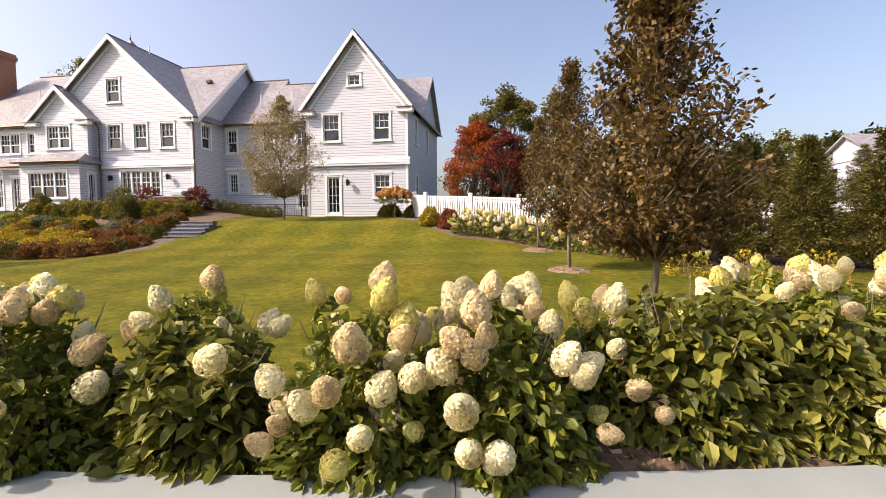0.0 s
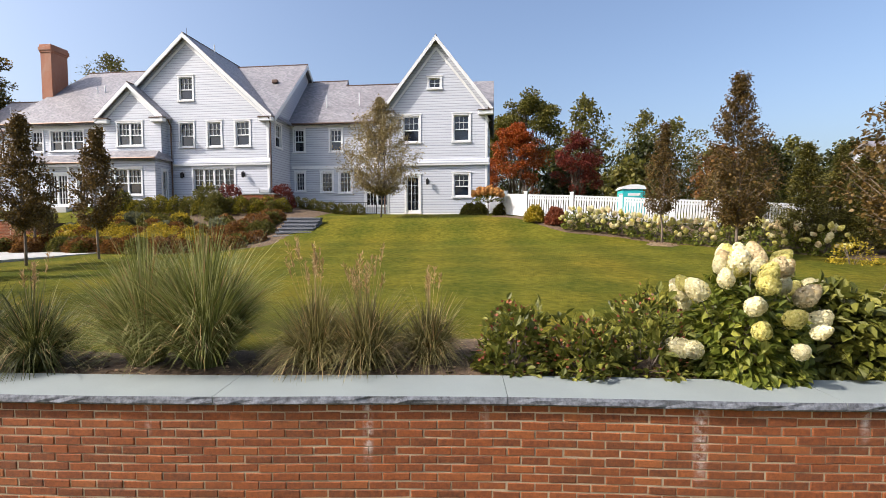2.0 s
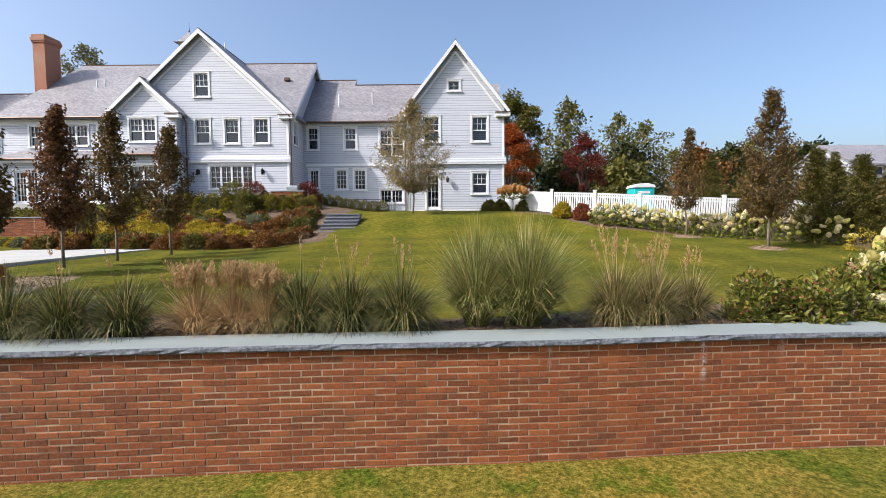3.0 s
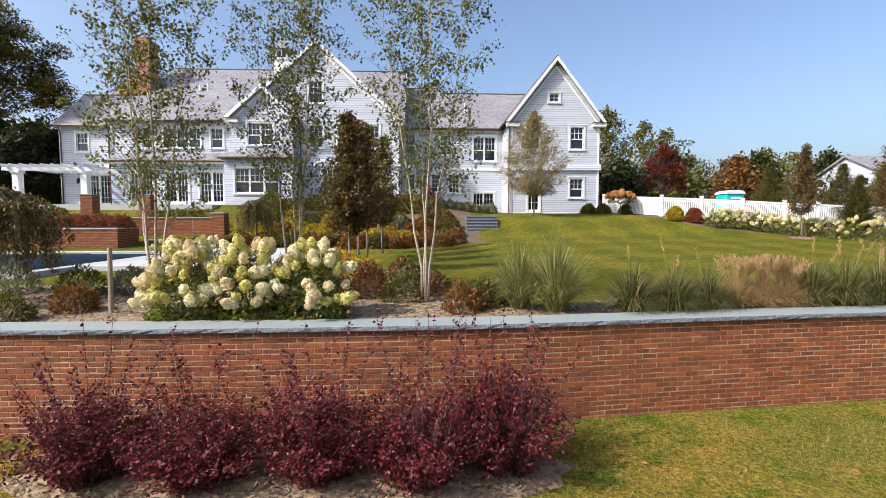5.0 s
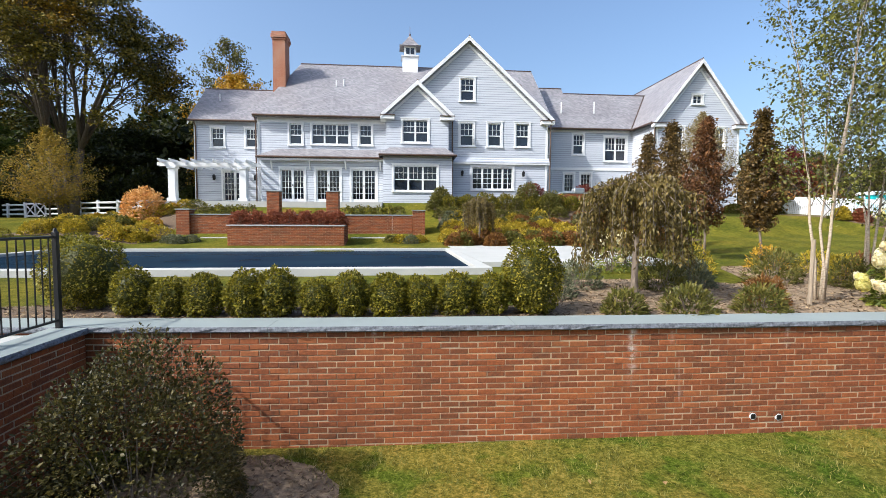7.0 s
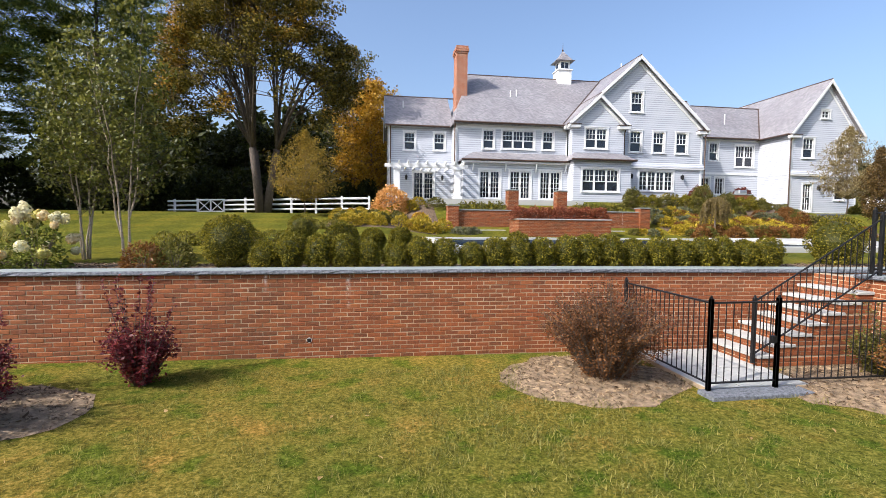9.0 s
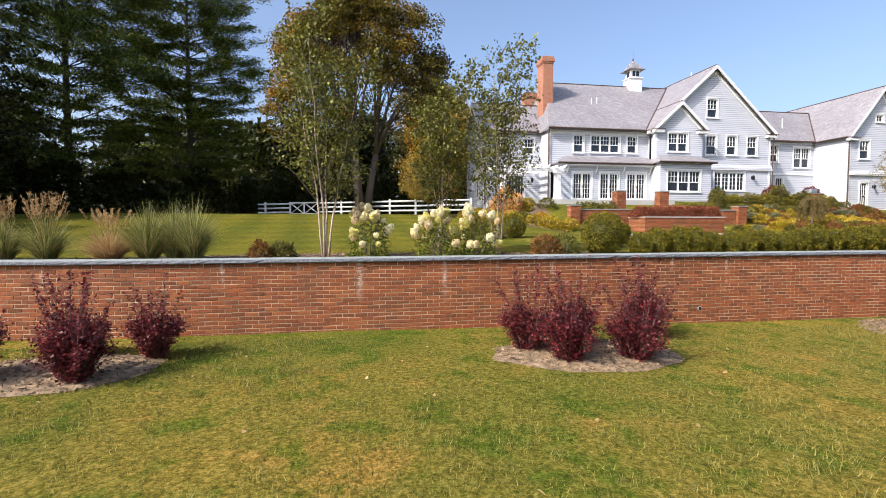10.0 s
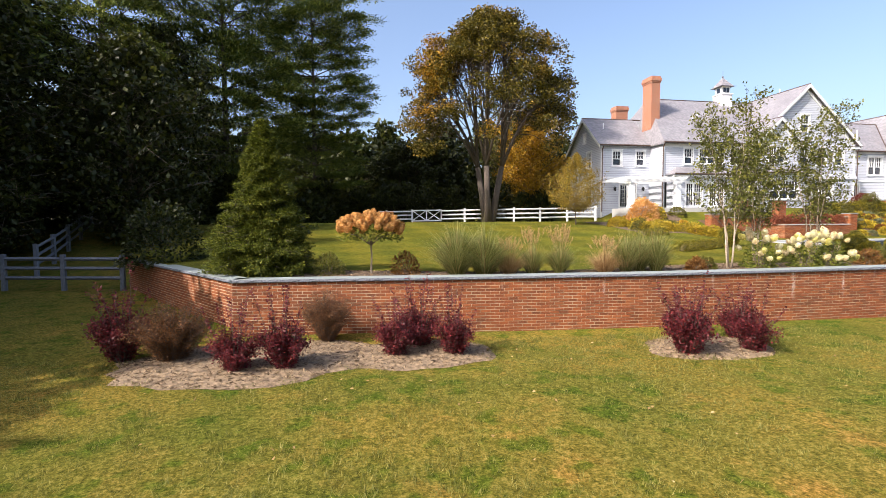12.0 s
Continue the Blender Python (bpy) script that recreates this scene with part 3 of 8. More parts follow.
def coping_stones(line, parent, stone_len, depth, z1=TOP):
    """Sawn bluestone slabs with a rock-faced front edge, butted with thin joints."""
    rng = random.Random(5)
    i = 0
    while i < len(line) - 2:
        n = min(len(line) - 1, i + int(stone_len / 0.1130) + rng.randint(-3, 3))
        if len(line) - 1 - n < 5:
            n = len(line) - 1
        seg = line[i:n + 1]
        bm = bmesh.new()
        rows, last = [], len(seg) - 1
        for k, p in enumerate(seg):
            a, b = seg[max(0, k - 1)], seg[min(last, k + 1)]
            d = Vector((b[0] - a[0], b[1] - a[1], 0)).normalized()
            nrm = Vector((d.y, -d.x, 0))
            q = Vector((*p, 0)) + d * (0.0025 if k == 0 else -0.0025 if k == last else 0)
            fr = 0.05
            chip = [0.022 * noise.noise((p[0] * 11, p[1] * 11, h)) for h in (0, 5)]
            pts = [(q - nrm * (depth - fr), z1 - COPE), (q + nrm * (fr - 0.004), z1 - COPE), (q + nrm * (fr + 0.012 + chip[0]), z1 - 0.052),
                   (q + nrm * (fr + 0.006 + chip[1]), z1 - 0.022), (q + nrm * (fr - 0.004), z1), (q - nrm * (depth - fr), z1)]
            rows.append([bm.verts.new((*v.xy, z)) for v, z in pts])
        for r, s in zip(rows, rows[1:]):
            for k in range(6):
                f = bm.faces.new((r[k], s[k], s[(k + 1) % 6], r[(k + 1) % 6]))
                f.material_index = 1 if k in (1, 2, 3) else 0
        bm.faces.new(rows[0][::-1])
        bm.faces.new(rows[-1])
        bmesh.ops.recalc_face_normals(bm, faces=bm.faces)
        ob = part("coping_stone", bm, STONE, parent)
        ob.data.materials.append(ROUGH_STONE)
        i = n


STAIR_X0, STAIR_X1, BOX_X1, BOX_Y = -38.05, -35.95, -33.3, -4.05
BAY_X, BAY_Y = -34.8, -2.85      # the landing steps out towards the lawn here


def half_bricks(a, b):
    n = max(1, int(math.hypot(b[0] - a[0], b[1] - a[1]) / 0.1130))
    return [(a[0] + (b[0] - a[0]) * k / n, a[1] + (b[1] - a[1]) * k / n) for k in range(n + 1)]


def garden_wall():
    w = thing("wall_garden", "long curving red brick retaining wall with bluestone coping", "brick wall", kind="structure")
    line = wall_line()
    ret = half_bricks((corner_x(8.3), 8.3), (-66.5, -0.05))
    ribbon_wall(line[::4], -0.3, TOP - COPE, 0.30, MORTAR, "core", w)
    ribbon_wall(ret, -0.3, TOP - COPE, 0.30, MORTAR, "core", w)
    coping_stones(line, w, 2.7, 0.54)
    coping_stones(ret, w, 1.9, 0.50)
    for x, z in ((-25.19, 0.38), (-24.84, 0.36), (-45.25, 0.42)):
        bm = bmesh.new()
        y = wall_y(x)
        tube(bm, [(x, y + 0.2, z), (x, y + 0.034, z)], [0.044, 0.044], 14)
        part("drain_pipe", bm, TRIM, w, "white plastic drain pipe end in the brickwork")
        # solid black plug in place of the dark hollow of the pipe
        part("drain_bore", boxes((x - 0.037, x + 0.037, y + 0.026, y + 0.06, z - 0.037, z + 0.037), bevel=0.012), IRON, w)
    return w, line, ret


def stair_block():
    """Landing box in front of the wall, steps down beside it, iron rails and a gate."""
    s = thing("garden_stair", "brick garden steps with bluestone treads beside the retaining wall", "steps")
    fl = 0.15
    yb = wall_y(-35.6) + 0.02
    turns = [(STAIR_X1, yb), (STAIR_X1, BAY_Y), (BAY_X, BAY_Y), (BAY_X, BOX_Y), (BOX_X1, BOX_Y), (BOX_X1, wall_y(BOX_X1))]
    line = [turns[0]]
    for a, b in zip(turns, turns[1:]):
        line += half_bricks(a, b)[1:]
    ribbon_wall(half_bricks((STAIR_X1, yb), (STAIR_X1, BAY_Y)), -0.3, TOP - COPE, 0.26, MORTAR, "core", s)
    ribbon_wall(half_bricks((STAIR_X1 + 0.27, BAY_Y), (BAY_X - 0.002, BAY_Y)), -0.3, TOP - COPE, 0.26, MORTAR, "core", s)
    ribbon_wall(half_bricks((BAY_X, BAY_Y), (BAY_X, BOX_Y)), -0.3, TOP - COPE, 0.26, MORTAR, "core", s)
    ribbon_wall(half_bricks((BAY_X + 0.27, BOX_Y), (BOX_X1 - 0.27, BOX_Y)), -0.3, TOP - COPE, 0.26, MORTAR, "core", s)
    ribbon_wall(half_bricks((BOX_X1, BOX_Y), (BOX_X1, wall_y(BOX_X1))), -0.3, TOP - COPE, 0.26, MORTAR, "core", s)
    part("landing", boxes((STAIR_X1 + 0.26, BOX_X1 - 0.26, BAY_Y + 0.26, yb + 0.35, 0.2, TOP - 0.1), (BAY_X + 0.26, BOX_X1 - 0.26, BOX_Y + 0.26, BAY_Y + 0.26, 0.2, TOP - 0.1)), PAVING, s, "pale stone landing")
    for a, b in (((STAIR_X1, BAY_Y), (BAY_X - 0.1, BAY_Y)), ((BAY_X, BOX_Y), (BOX_X1, BOX_Y))):
        coping_stones(half_bricks((a[0] - 0.05, a[1]), (b[0] + 0.05, b[1])), s, 1.4, 0.42)
    coping_stones(half_bricks((BOX_X1, BOX_Y + 0.40), (BOX_X1, wall_y(BOX_X1) - 0.02)), s, 1.3, 0.42)
    coping_stones(half_bricks((STAIR_X1, -1.95), (STAIR_X1, BAY_Y + 0.40)), s, 1.0, 0.42)
    coping_stones(half_bricks((BAY_X, BAY_Y + 0.35), (BAY_X, BOX_Y + 0.40)), s, 1.0, 0.42)
    n = 8
    rise, run = (TOP - 0.1 - fl) / n, (STAIR_X1 - STAIR_X0) / (n - 1)
    rng = random.Random(6)
    for k in range(n - 1):
        x0 = STAIR_X0 + k * run
        z = fl + (k + 1) * rise
        y0, y1 = -2.28, yb + 0.03
        part("riser", boxes((x0 + 0.006, STAIR_X1, y0 + 0.036, y1, 0.0 if k == 0 else z - rise - 0.05, z - 0.05)), MORTAR, s)
        turn = half_bricks((x0, y1), (x0, y0 + 0.03)) + half_bricks((x0, y0 + 0.03), (STAIR_X1, y0 + 0.03))[1:]
        verts = [v for c in (0, 1) for b in course_bricks(turn, (c + k) % 2, z - 0.054 - (c + 1) * COURSE, rng) for v in b]
        faces = [tuple(12 * q + i for i in f) for q in range(len(verts) // 12) for f in BRICK_FACES]
        tagged(part_of("brickwork", from_arrays("brickwork", verts, faces), BRICK, s), kind="stuff")
        part("tread", boxes((x0 - 0.03, x0 + run + 0.06, y0, y1, z - 0.048, z), bevel=0.006), PAVING, s)
    part("paving", boxes((-39.6, STAIR_X0 + 0.05, -3.12, yb, -0.1, fl - 0.012)), MORTAR, s, "mortar bed under the flagstones")
    x = -39.6
    for col in (0.52, 0.36, 0.5, STAIR_X0 + 0.05 + 39.6 - 1.38):
        y = -3.12
        while y < yb - 0.1:
            ln = min(rng.choice((0.34, 0.5, 0.66)), yb - y)
            part("flagstone", boxes((x + 0.006, x + col - 0.006, y + 0.006, y + ln - 0.006, fl - 0.03, fl + rng.uniform(-0.003, 0.003)), bevel=0.004), PAVING, s)
            y += ln
        x += col
    part("sill", boxes((-39.75, -38.2, -3.42, -3.1, -0.1, fl - 0.012), bevel=0.01), ROUGH_STONE, s)
    return s, line


def iron_rail(name, pts, height, label, gate=False, post_every=1):
    """Black iron railing along points (x, y, z at the foot)."""
    r = thing(name, label, "iron railing", "black iron railings")
    for (ax, ay, az), (bx, by, bz) in zip(pts, pts[1:]):
        d = math.hypot(bx - ax, by - ay)
        n = max(2, round(d / 0.115))
        for off in (0.09, height):
            bm = bmesh.new()
            tube(bm, [(ax, ay, az + off), (bx, by, bz + off)], [0.016, 0.016], 6)
            part("rail", bm, IRON, r)
        for k in range(1, n):
            q = k / n
            x, y, z = ax + (bx - ax) * q, ay + (by - ay) * q, az + (bz - az) * q
            bm = bmesh.new()
            tube(bm, [(x, y, z + 0.09), (x, y, z + height)], [0.008, 0.008], 5)
            part("picket", bm, IRON, r)
    for x, y, z in pts:
        bm = bmesh.new()
        box(bm, x - 0.027, x + 0.027, y - 0.027, y + 0.027, z - 0.05, z + height + 0.06, bevel=0.004)
        tube(bm, [(x, y, z + height + 0.05), (x, y, z + height + 0.10)], [0.03, 0.012], 6)
        part("post", bm, IRON, r)
    if gate:
        (ax, ay, az), (bx, by, bz) = pts[0], pts[-1]
        part("latch", boxes((bx - 0.1, bx - 0.03, by - 0.03, by + 0.03, bz + 0.62, bz + 0.72)), IRON, r, "gate latch")
    return r


# ---- the house ----
BASE = 3.3


def wall_panel(u0, u1, z0, z1, at, axis, openings, clips=(), thick=0.24, out=-1):
    """A wall in a plane (axis 'y': spans x; axis 'x': spans y), with openings (u0, u1, z0, z1) through it, cut to roof lines.
    clips: planes (point, normal); what lies on the normal's side is cut off."""
    us = sorted({u0, u1, *(o[0] for o in openings), *(o[1] for o in openings)})
    zs = sorted({z0, z1, *(o[2] for o in openings), *(o[3] for o in openings)})
    us = [u for u in us if u0 <= u <= u1]
    zs = [z for z in zs if z0 <= z <= z1]
    bm = bmesh.new()
    P = lambda u, z: (u, at, z) if axis == "y" else (at, u, z)
    grid = {}

    def vert(u, z):
        if (u, z) not in grid:
            grid[(u, z)] = bm.verts.new(P(u, z))
        return grid[(u, z)]

    for a, b in zip(us, us[1:]):
        for c, d in zip(zs, zs[1:]):
            mu, mz = (a + b) / 2, (c + d) / 2
            if any(o[0] < mu < o[1] and o[2] < mz < o[3] for o in openings):
                continue
            bm.faces.new((vert(a, c), vert(b, c), vert(b, d), vert(a, d)))
    for co, no in clips:
        bmesh.ops.bisect_plane(bm, geom=bm.verts[:] + bm.edges[:] + bm.faces[:], plane_co=co, plane_no=no, clear_outer=True)
    ret = bmesh.ops.extrude_face_region(bm, geom=bm.faces[:])
    shift = Vector((0, -out * thick, 0)) if axis == "y" else Vector((-out * thick, 0, 0))
    bmesh.ops.translate(bm, verts=[v for v in ret["geom"] if isinstance(v, bmesh.types.BMVert)], vec=shift)
    bmesh.ops.recalc_face_normals(bm, faces=bm.faces)
    return bm


def local_box(u0, u1, d0, d1, z0, z1, at, axis, out):
    """A box given along the wall, outward from its face, and in height."""
    a, b = at + out * d0, at + out * d1
    return (u0, u1, min(a, b), max(a, b), z0, z1) if axis == "y" else (min(a, b), max(a, b), u0, u1, z0, z1)


def window(house, u0, u1, z0, z1, at, axis="y", out=-1, lights=(3, 2), units=1, sash=True, door=False, name="window", fr=0.10):
    """A white window or glazed door filling an opening: casing, sill, sashes, panes and glazing bars. Only upper sashes have bars
    where sash is set."""
    B = lambda *a: boxes(local_box(*a, at, axis, out))
    w = part(name, B(u0 - 0.002, u1 + 0.002, -0.16, -0.12, z0, z1), GLASS, house, "")
    w.data.materials[0] = GLASS
    bm = bmesh.new()
    for a in ((u0 - 0.01, u0 + fr, 0, 0.035, z0, z1), (u1 - fr, u1 + 0.01, 0, 0.035, z0, z1), (u0 + fr, u1 - fr, 0, 0.035, z1 - fr, z1), (u0 - 0.05, u1 + 0.05, 0, 0.06, z1, z1 + 0.05)):
        box(bm, *local_box(*a, at, axis, out))
    part("casing", bm, TRIM, w)
    part("sill", B(u0 - 0.04, u1 + 0.04, -0.05, 0.08, z0 - 0.03, z0 + (0.05 if not door else 0.03)), TRIM, w)
    a0, a1 = u0 + fr, u1 - fr
    width = (a1 - a0) / units
    for k in range(units):
        b0, b1 = a0 + k * width, a0 + (k + 1) * width
        st = 0.055 if not door else 0.075
        zt = z1 - fr
        zb = z0 + (0.05 if not door else 0.03)
        bm = bmesh.new()
        foot = zb + (0.08 if not door else 0.16)
        for a in ((b0, b0 + st, -0.11, -0.03, zb, zt), (b1 - st, b1, -0.11, -0.03, zb, zt), (b0 + st, b1 - st, -0.11, -0.03, zt - st, zt), (b0 + st, b1 - st, -0.11, -0.03, zb, foot)):
            box(bm, *local_box(*a, at, axis, out))
        zm = zb + (zt - zb) * 0.46
        if sash:
            box(bm, *local_box(b0 + st, b1 - st, -0.12, -0.035, zm - 0.03, zm + 0.03, at, axis, out))
        part("sash" if not door else "leaf", bm, TRIM, w)
        g0, g1, gb, gt = b0 + st, b1 - st, (zm + 0.03 if sash else foot), zt - st
        nx, nz = lights
        t = 0.009
        for i in range(1, nx):
            u = g0 + (g1 - g0) * i / nx
            part("glazing_bar", B(u - t, u + t, -0.112, -0.05, gb, gt), TRIM, w)
        for i in range(1, nz):
            z = gb + (gt - gb) * i / nz
            part("glazing_bar", B(g0, g1, -0.11, -0.052, z - t, z + t), TRIM, w)
    if door:
        part("handle", B((a0 + a1) / 2 - 0.02, (a0 + a1) / 2 + 0.02, -0.03, 0.04, z0 + 0.98, z0 + 1.10), IRON, w)
    return w


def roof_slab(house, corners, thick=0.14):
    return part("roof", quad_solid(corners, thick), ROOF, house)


def rake(house, p, q, width=0.30, thick=0.06, y=None):
    """A white barge board under a gable's edge, from p to q, facing the garden."""
    p, q = Vector(p), Vector(q)
    bm = bmesh.new()
    v = [bm.verts.new(a) for a in (p, q, q - Vector((0, 0, width)), p - Vector((0, 0, width)))]
    f = bm.faces.new(v)
    r = bmesh.ops.extrude_face_region(bm, geom=[f])
    bmesh.ops.translate(bm, verts=[g for g in r["geom"] if isinstance(g, bmesh.types.BMVert)], vec=(0, thick, 0))
    bmesh.ops.recalc_face_normals(bm, faces=bm.faces)
    part("barge_board", bm, TRIM, house)


def front_gable(house, xc, half, zeave, zapex, y, depth, over=0.32):
    """Two roof slopes whose gable faces the garden, with barge boards, soffit returns and gutters."""
    for s in (-1, 1):
        e, a = (xc + s * half, y - over, zeave), (xc, y - over, zapex)
        roof_slab(house, [e, a, (xc, y + depth, zapex), (xc + s * half, y + depth, zeave)][::s], 0.13)
        if s > 0:
            ridge(house, (xc, y - over, zapex), (xc, y + depth, zapex))
        rake(house, (xc + s * half, y - over - 0.03, zeave - 0.02), (xc, y - over - 0.03, zapex - 0.02), 0.28)
        inset = 0.42
        rake(house, (xc + s * (half - inset), y - 0.05, zeave - 0.02), (xc, y - 0.05, zapex - inset * (zapex - zeave) / half - 0.02), 0.20, 0.045)
        x0, x1 = sorted((xc + s * (half + 0.02), xc + s * (half - 0.85)))
        part("eave_return", boxes((x0, x1, y - over, y + 0.02, zeave - 0.36, zeave - 0.13), bevel=0.02), TRIM, house)
        part("return_roof", boxes((x0 - 0.03, x1 + 0.03, y - over - 0.05, y, zeave - 0.13, zeave - 0.08)), COPPER, house)


def ridge(house, p, q):
    bm = bmesh.new()
    tube(bm, [p, q], [0.05, 0.05], 6)
    part("ridge_cap", bm, COPPER, house)


def gutter(house, p, q):
    bm = bmesh.new()
    tube(bm, [p, q], [0.065, 0.065], 8)
    part("gutter", bm, COPPER, house)


def downpipe(house, x, y, z0, z1):
    bm = bmesh.new()
    tube(bm, [(x, y, z0), (x, y, z1 - 0.35), (x, y - 0.25, z1)], [0.045] * 3, 8)
    part("downpipe", bm, COPPER, house)


def gable_clips(xc, half, zeave, zapex, y=0):
    k = (zapex - zeave) / half
    return [((xc, y, zapex - 0.14), (k * s, 0, 1)) for s in (-1, 1)]


def chimney(house, x0, x1, y0, y1, z0, z1):
    bm = bmesh.new()
    box(bm, x0, x1, y0, y1, z0, z1 - 0.55)
    for k, (g, a, b) in enumerate(((0.05, 0.55, 0.42), (0.10, 0.42, 0.18), (0.05, 0.18, 0.0))):
        box(bm, x0 - g, x1 + g, y0 - g, y1 + g, z1 - a, z1 - b, bevel=0.015)
    c = part("chimney", bm, CHIMNEY_BRICK, house, "red brick chimney with a corbelled cap")
    return c


def chimney_brick():
    n = Nodes("small_red_brickwork", 0.85)
    t = n.t.nodes.new("ShaderNodeTexBrick")
    m = n.t.nodes.new("ShaderNodeCombineXYZ")
    x = n.xyz()
    n.link(n.math("ADD", x[0], x[1]), m.inputs[0])
    n.link(x[2], m.inputs[1])
    n.link(m.outputs[0], t.inputs["Vector"])
    for key, v in (("Scale", 1.0), ("Brick Width", 0.203), ("Row Height", 0.0677), ("Mortar Size", 0.006)):
        t.inputs[key].default_value = v
    t.inputs["Color1"].default_value = (0.27, 0.085, 0.04, 1)
    t.inputs["Color2"].default_value = (0.37, 0.135, 0.065, 1)
    t.inputs["Mortar"].default_value = (0.45, 0.34, 0.27, 1)
    n.color(t.outputs["Color"])
    n.bump(t.outputs["Fac"], -0.4, 0.01)
    return n.m


CHIMNEY_BRICK = chimney_brick()


def sconce(house, x, y, z):
    bm = bmesh.new()
    box(bm, x - 0.05, x + 0.05, y - 0.03, y, z - 0.12, z + 0.12)
    tube(bm, [(x, y - 0.02, z + 0.1), (x, y - 0.12, z + 0.2), (x, y - 0.2, z + 0.16)], [0.015] * 3, 5)
    tube(bm, [(x, y - 0.2, z - 0.2), (x, y - 0.2, z - 0.18), (x, y - 0.2, z + 0.08), (x, y - 0.2, z + 0.16)], [0.05, 0.07, 0.10, 0.03], 6)
    part("wall_lantern", bm, IRON, house, "black iron wall lantern")


def build_house():
    h = thing("house", "large two-storey white clapboard house with grey shingle roofs", "house", at=(0, 0, 0))
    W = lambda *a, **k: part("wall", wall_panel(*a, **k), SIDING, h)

    # main cross gable
    yg, xg = 23.66, -25.14
    m2 = [(-25.78, -24.70, 7.70, 9.34), (-23.94, -22.88, 7.70, 9.34), (-22.10, -21.02, 7.70, 9.34)]
    m3, rib = (-25.76, -24.68, 10.58, 12.16), (-24.97, -22.07, 4.90, 6.48)
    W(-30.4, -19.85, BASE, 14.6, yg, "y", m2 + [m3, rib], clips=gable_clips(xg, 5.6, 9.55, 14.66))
    for o in m2 + [m3]:
        window(h, *o, yg)
    window(h, *rib, yg, lights=(2, 4), units=4, sash=False)
    front_gable(h, xg, 5.62, 9.55, 14.66, yg, 6.2)
    # belt with a flared skirt at the first floor
    for x0, x1, y, z in ((-26.25, -19.75, yg, 6.72), (-12.5, -6.4, 23.52, 6.5)):
        part("skirt", quad_solid([(x0, y, z + 0.30), (x1, y, z + 0.30), (x1, y - 0.16, z), (x0, y - 0.16, z)], 0.02), SIDING, h)
        part("belt", boxes((x0 - 0.02, x1 + 0.02, y - 0.14, y + 0.01, z - 0.14, z)), TRIM, h)
    # corner boards
    for x, y in ((-19.97, yg), (-6.62, 23.52), (-12.45, 23.52), (-38.5, 24.1), (-43.1, 25.95)):
        part("corner_board", boxes((x - 0.02, x + 0.12, y - 0.025, y + 0.02, BASE, 9.4)), TRIM, h)

    # right gable end wall of the main body, and its back
    kx = (14.35 - 9.5) / 5.35
    W(23.91, 34.25, BASE, 14.3, -19.85, "x", [(24.4, 25.4, 7.75, 9.35)], out=1,
      clips=[((0, 29.1, 14.22), (0, s * kx, 1)) for s in (-1, 1)])
    window(h, 24.4, 25.4, 7.75, 9.35, -19.85, "x", 1)
    W(24.35, 34.25, BASE, 14.3, -38.5, "x", [], out=-1, clips=[((0, 29.1, 9.6), (0, 0, 1))])
    W(-38.5, -19.85, BASE, 9.4, 34.5, "y", [], out=1)
    # main body roof: front and back slopes, hipped end
    ye, yb_, xr, xl = 23.72, 34.75, -19.5, -38.72
    roof_slab(h, [(xl, ye, 9.48), (xr, ye, 9.48), (xr, 29.1, 14.35), (-36.75, 29.1, 14.35)])
    roof_slab(h, [(xr, yb_, 9.48), (xl, yb_, 9.48), (-36.75, 29.1, 14.35), (xr, 29.1, 14.35)])
    roof_slab(h, [(xl, yb_, 9.48), (xl, ye, 9.48), (-36.75, 29.1, 14.35)])
    for y0, y1, s in ((ye, 29.1, 1), (yb_, 29.1, 1)):
        bm = quad_solid([(xr + 0.02, y0, 9.46), (xr + 0.02, y1, 14.33), (xr - 0.04, y1, 14.33), (xr - 0.04, y0, 9.46)], 0.30)
        part("barge_board", bm, TRIM, h)
    # upper front wall of the main body
    mb = [(-36.65, -35.68, 7.66, 9.13), (-35.25, -32.72, 7.70, 9.15), (-32.25, -31.28, 7.70, 9.16)]
    W(-38.5, -30.4, 6.8, 9.4, 24.1, "y", mb)
    window(h, *mb[0], 24.1)
    window(h, *mb[1], 24.1, units=3)
    window(h, *mb[2], 24.1)
    gutter(h, (xl, ye - 0.05, 9.46), (-30.6, ye - 0.05, 9.46))
    ridge(h, (-36.75, 29.1, 14.36), (xr, 29.1, 14.36))
    ridge(h, (xg - 5.62, 23.8, 9.58), (xg - 0.34, 29.1, 14.4))
    part("frieze", boxes((-38.5, -30.5, 24.05, 24.1, 9.12, 9.38)), TRIM, h)
    # garden-room front below a low skirt roof
    fd = [(-37.05, -35.40, 4.05, 6.18), (-34.88, -33.20, 4.05, 6.20), (-32.70, -30.98, 4.05, 6.22)]
    yp = 23.3
    W(-38.1, -30.55, BASE, 6.8, yp, "y", fd)
    for o in fd:
        window(h, *o, yp, lights=(3, 5), units=2, sash=False, door=True, name="french_door")
    roof_slab(h, [(-38.3, 22.85, 6.82), (-30.4, 22.85, 6.82), (-30.4, 24.1, 7.45), (-37.3, 24.1, 7.45)], 0.10)
    roof_slab(h, [(-38.3, 24.1, 6.82), (-38.3, 22.85, 6.82), (-37.3, 24.1, 7.45)], 0.10)
    gutter(h, (-38.3, 22.82, 6.78), (-30.6, 22.82, 6.78))
    W(23.55, 24.2, BASE, 6.79, -38.1, "x", [], out=-1)
    part("soffit", boxes((-38.2, -30.5, 22.9, 23.3, 6.60, 6.70)), TRIM, h)
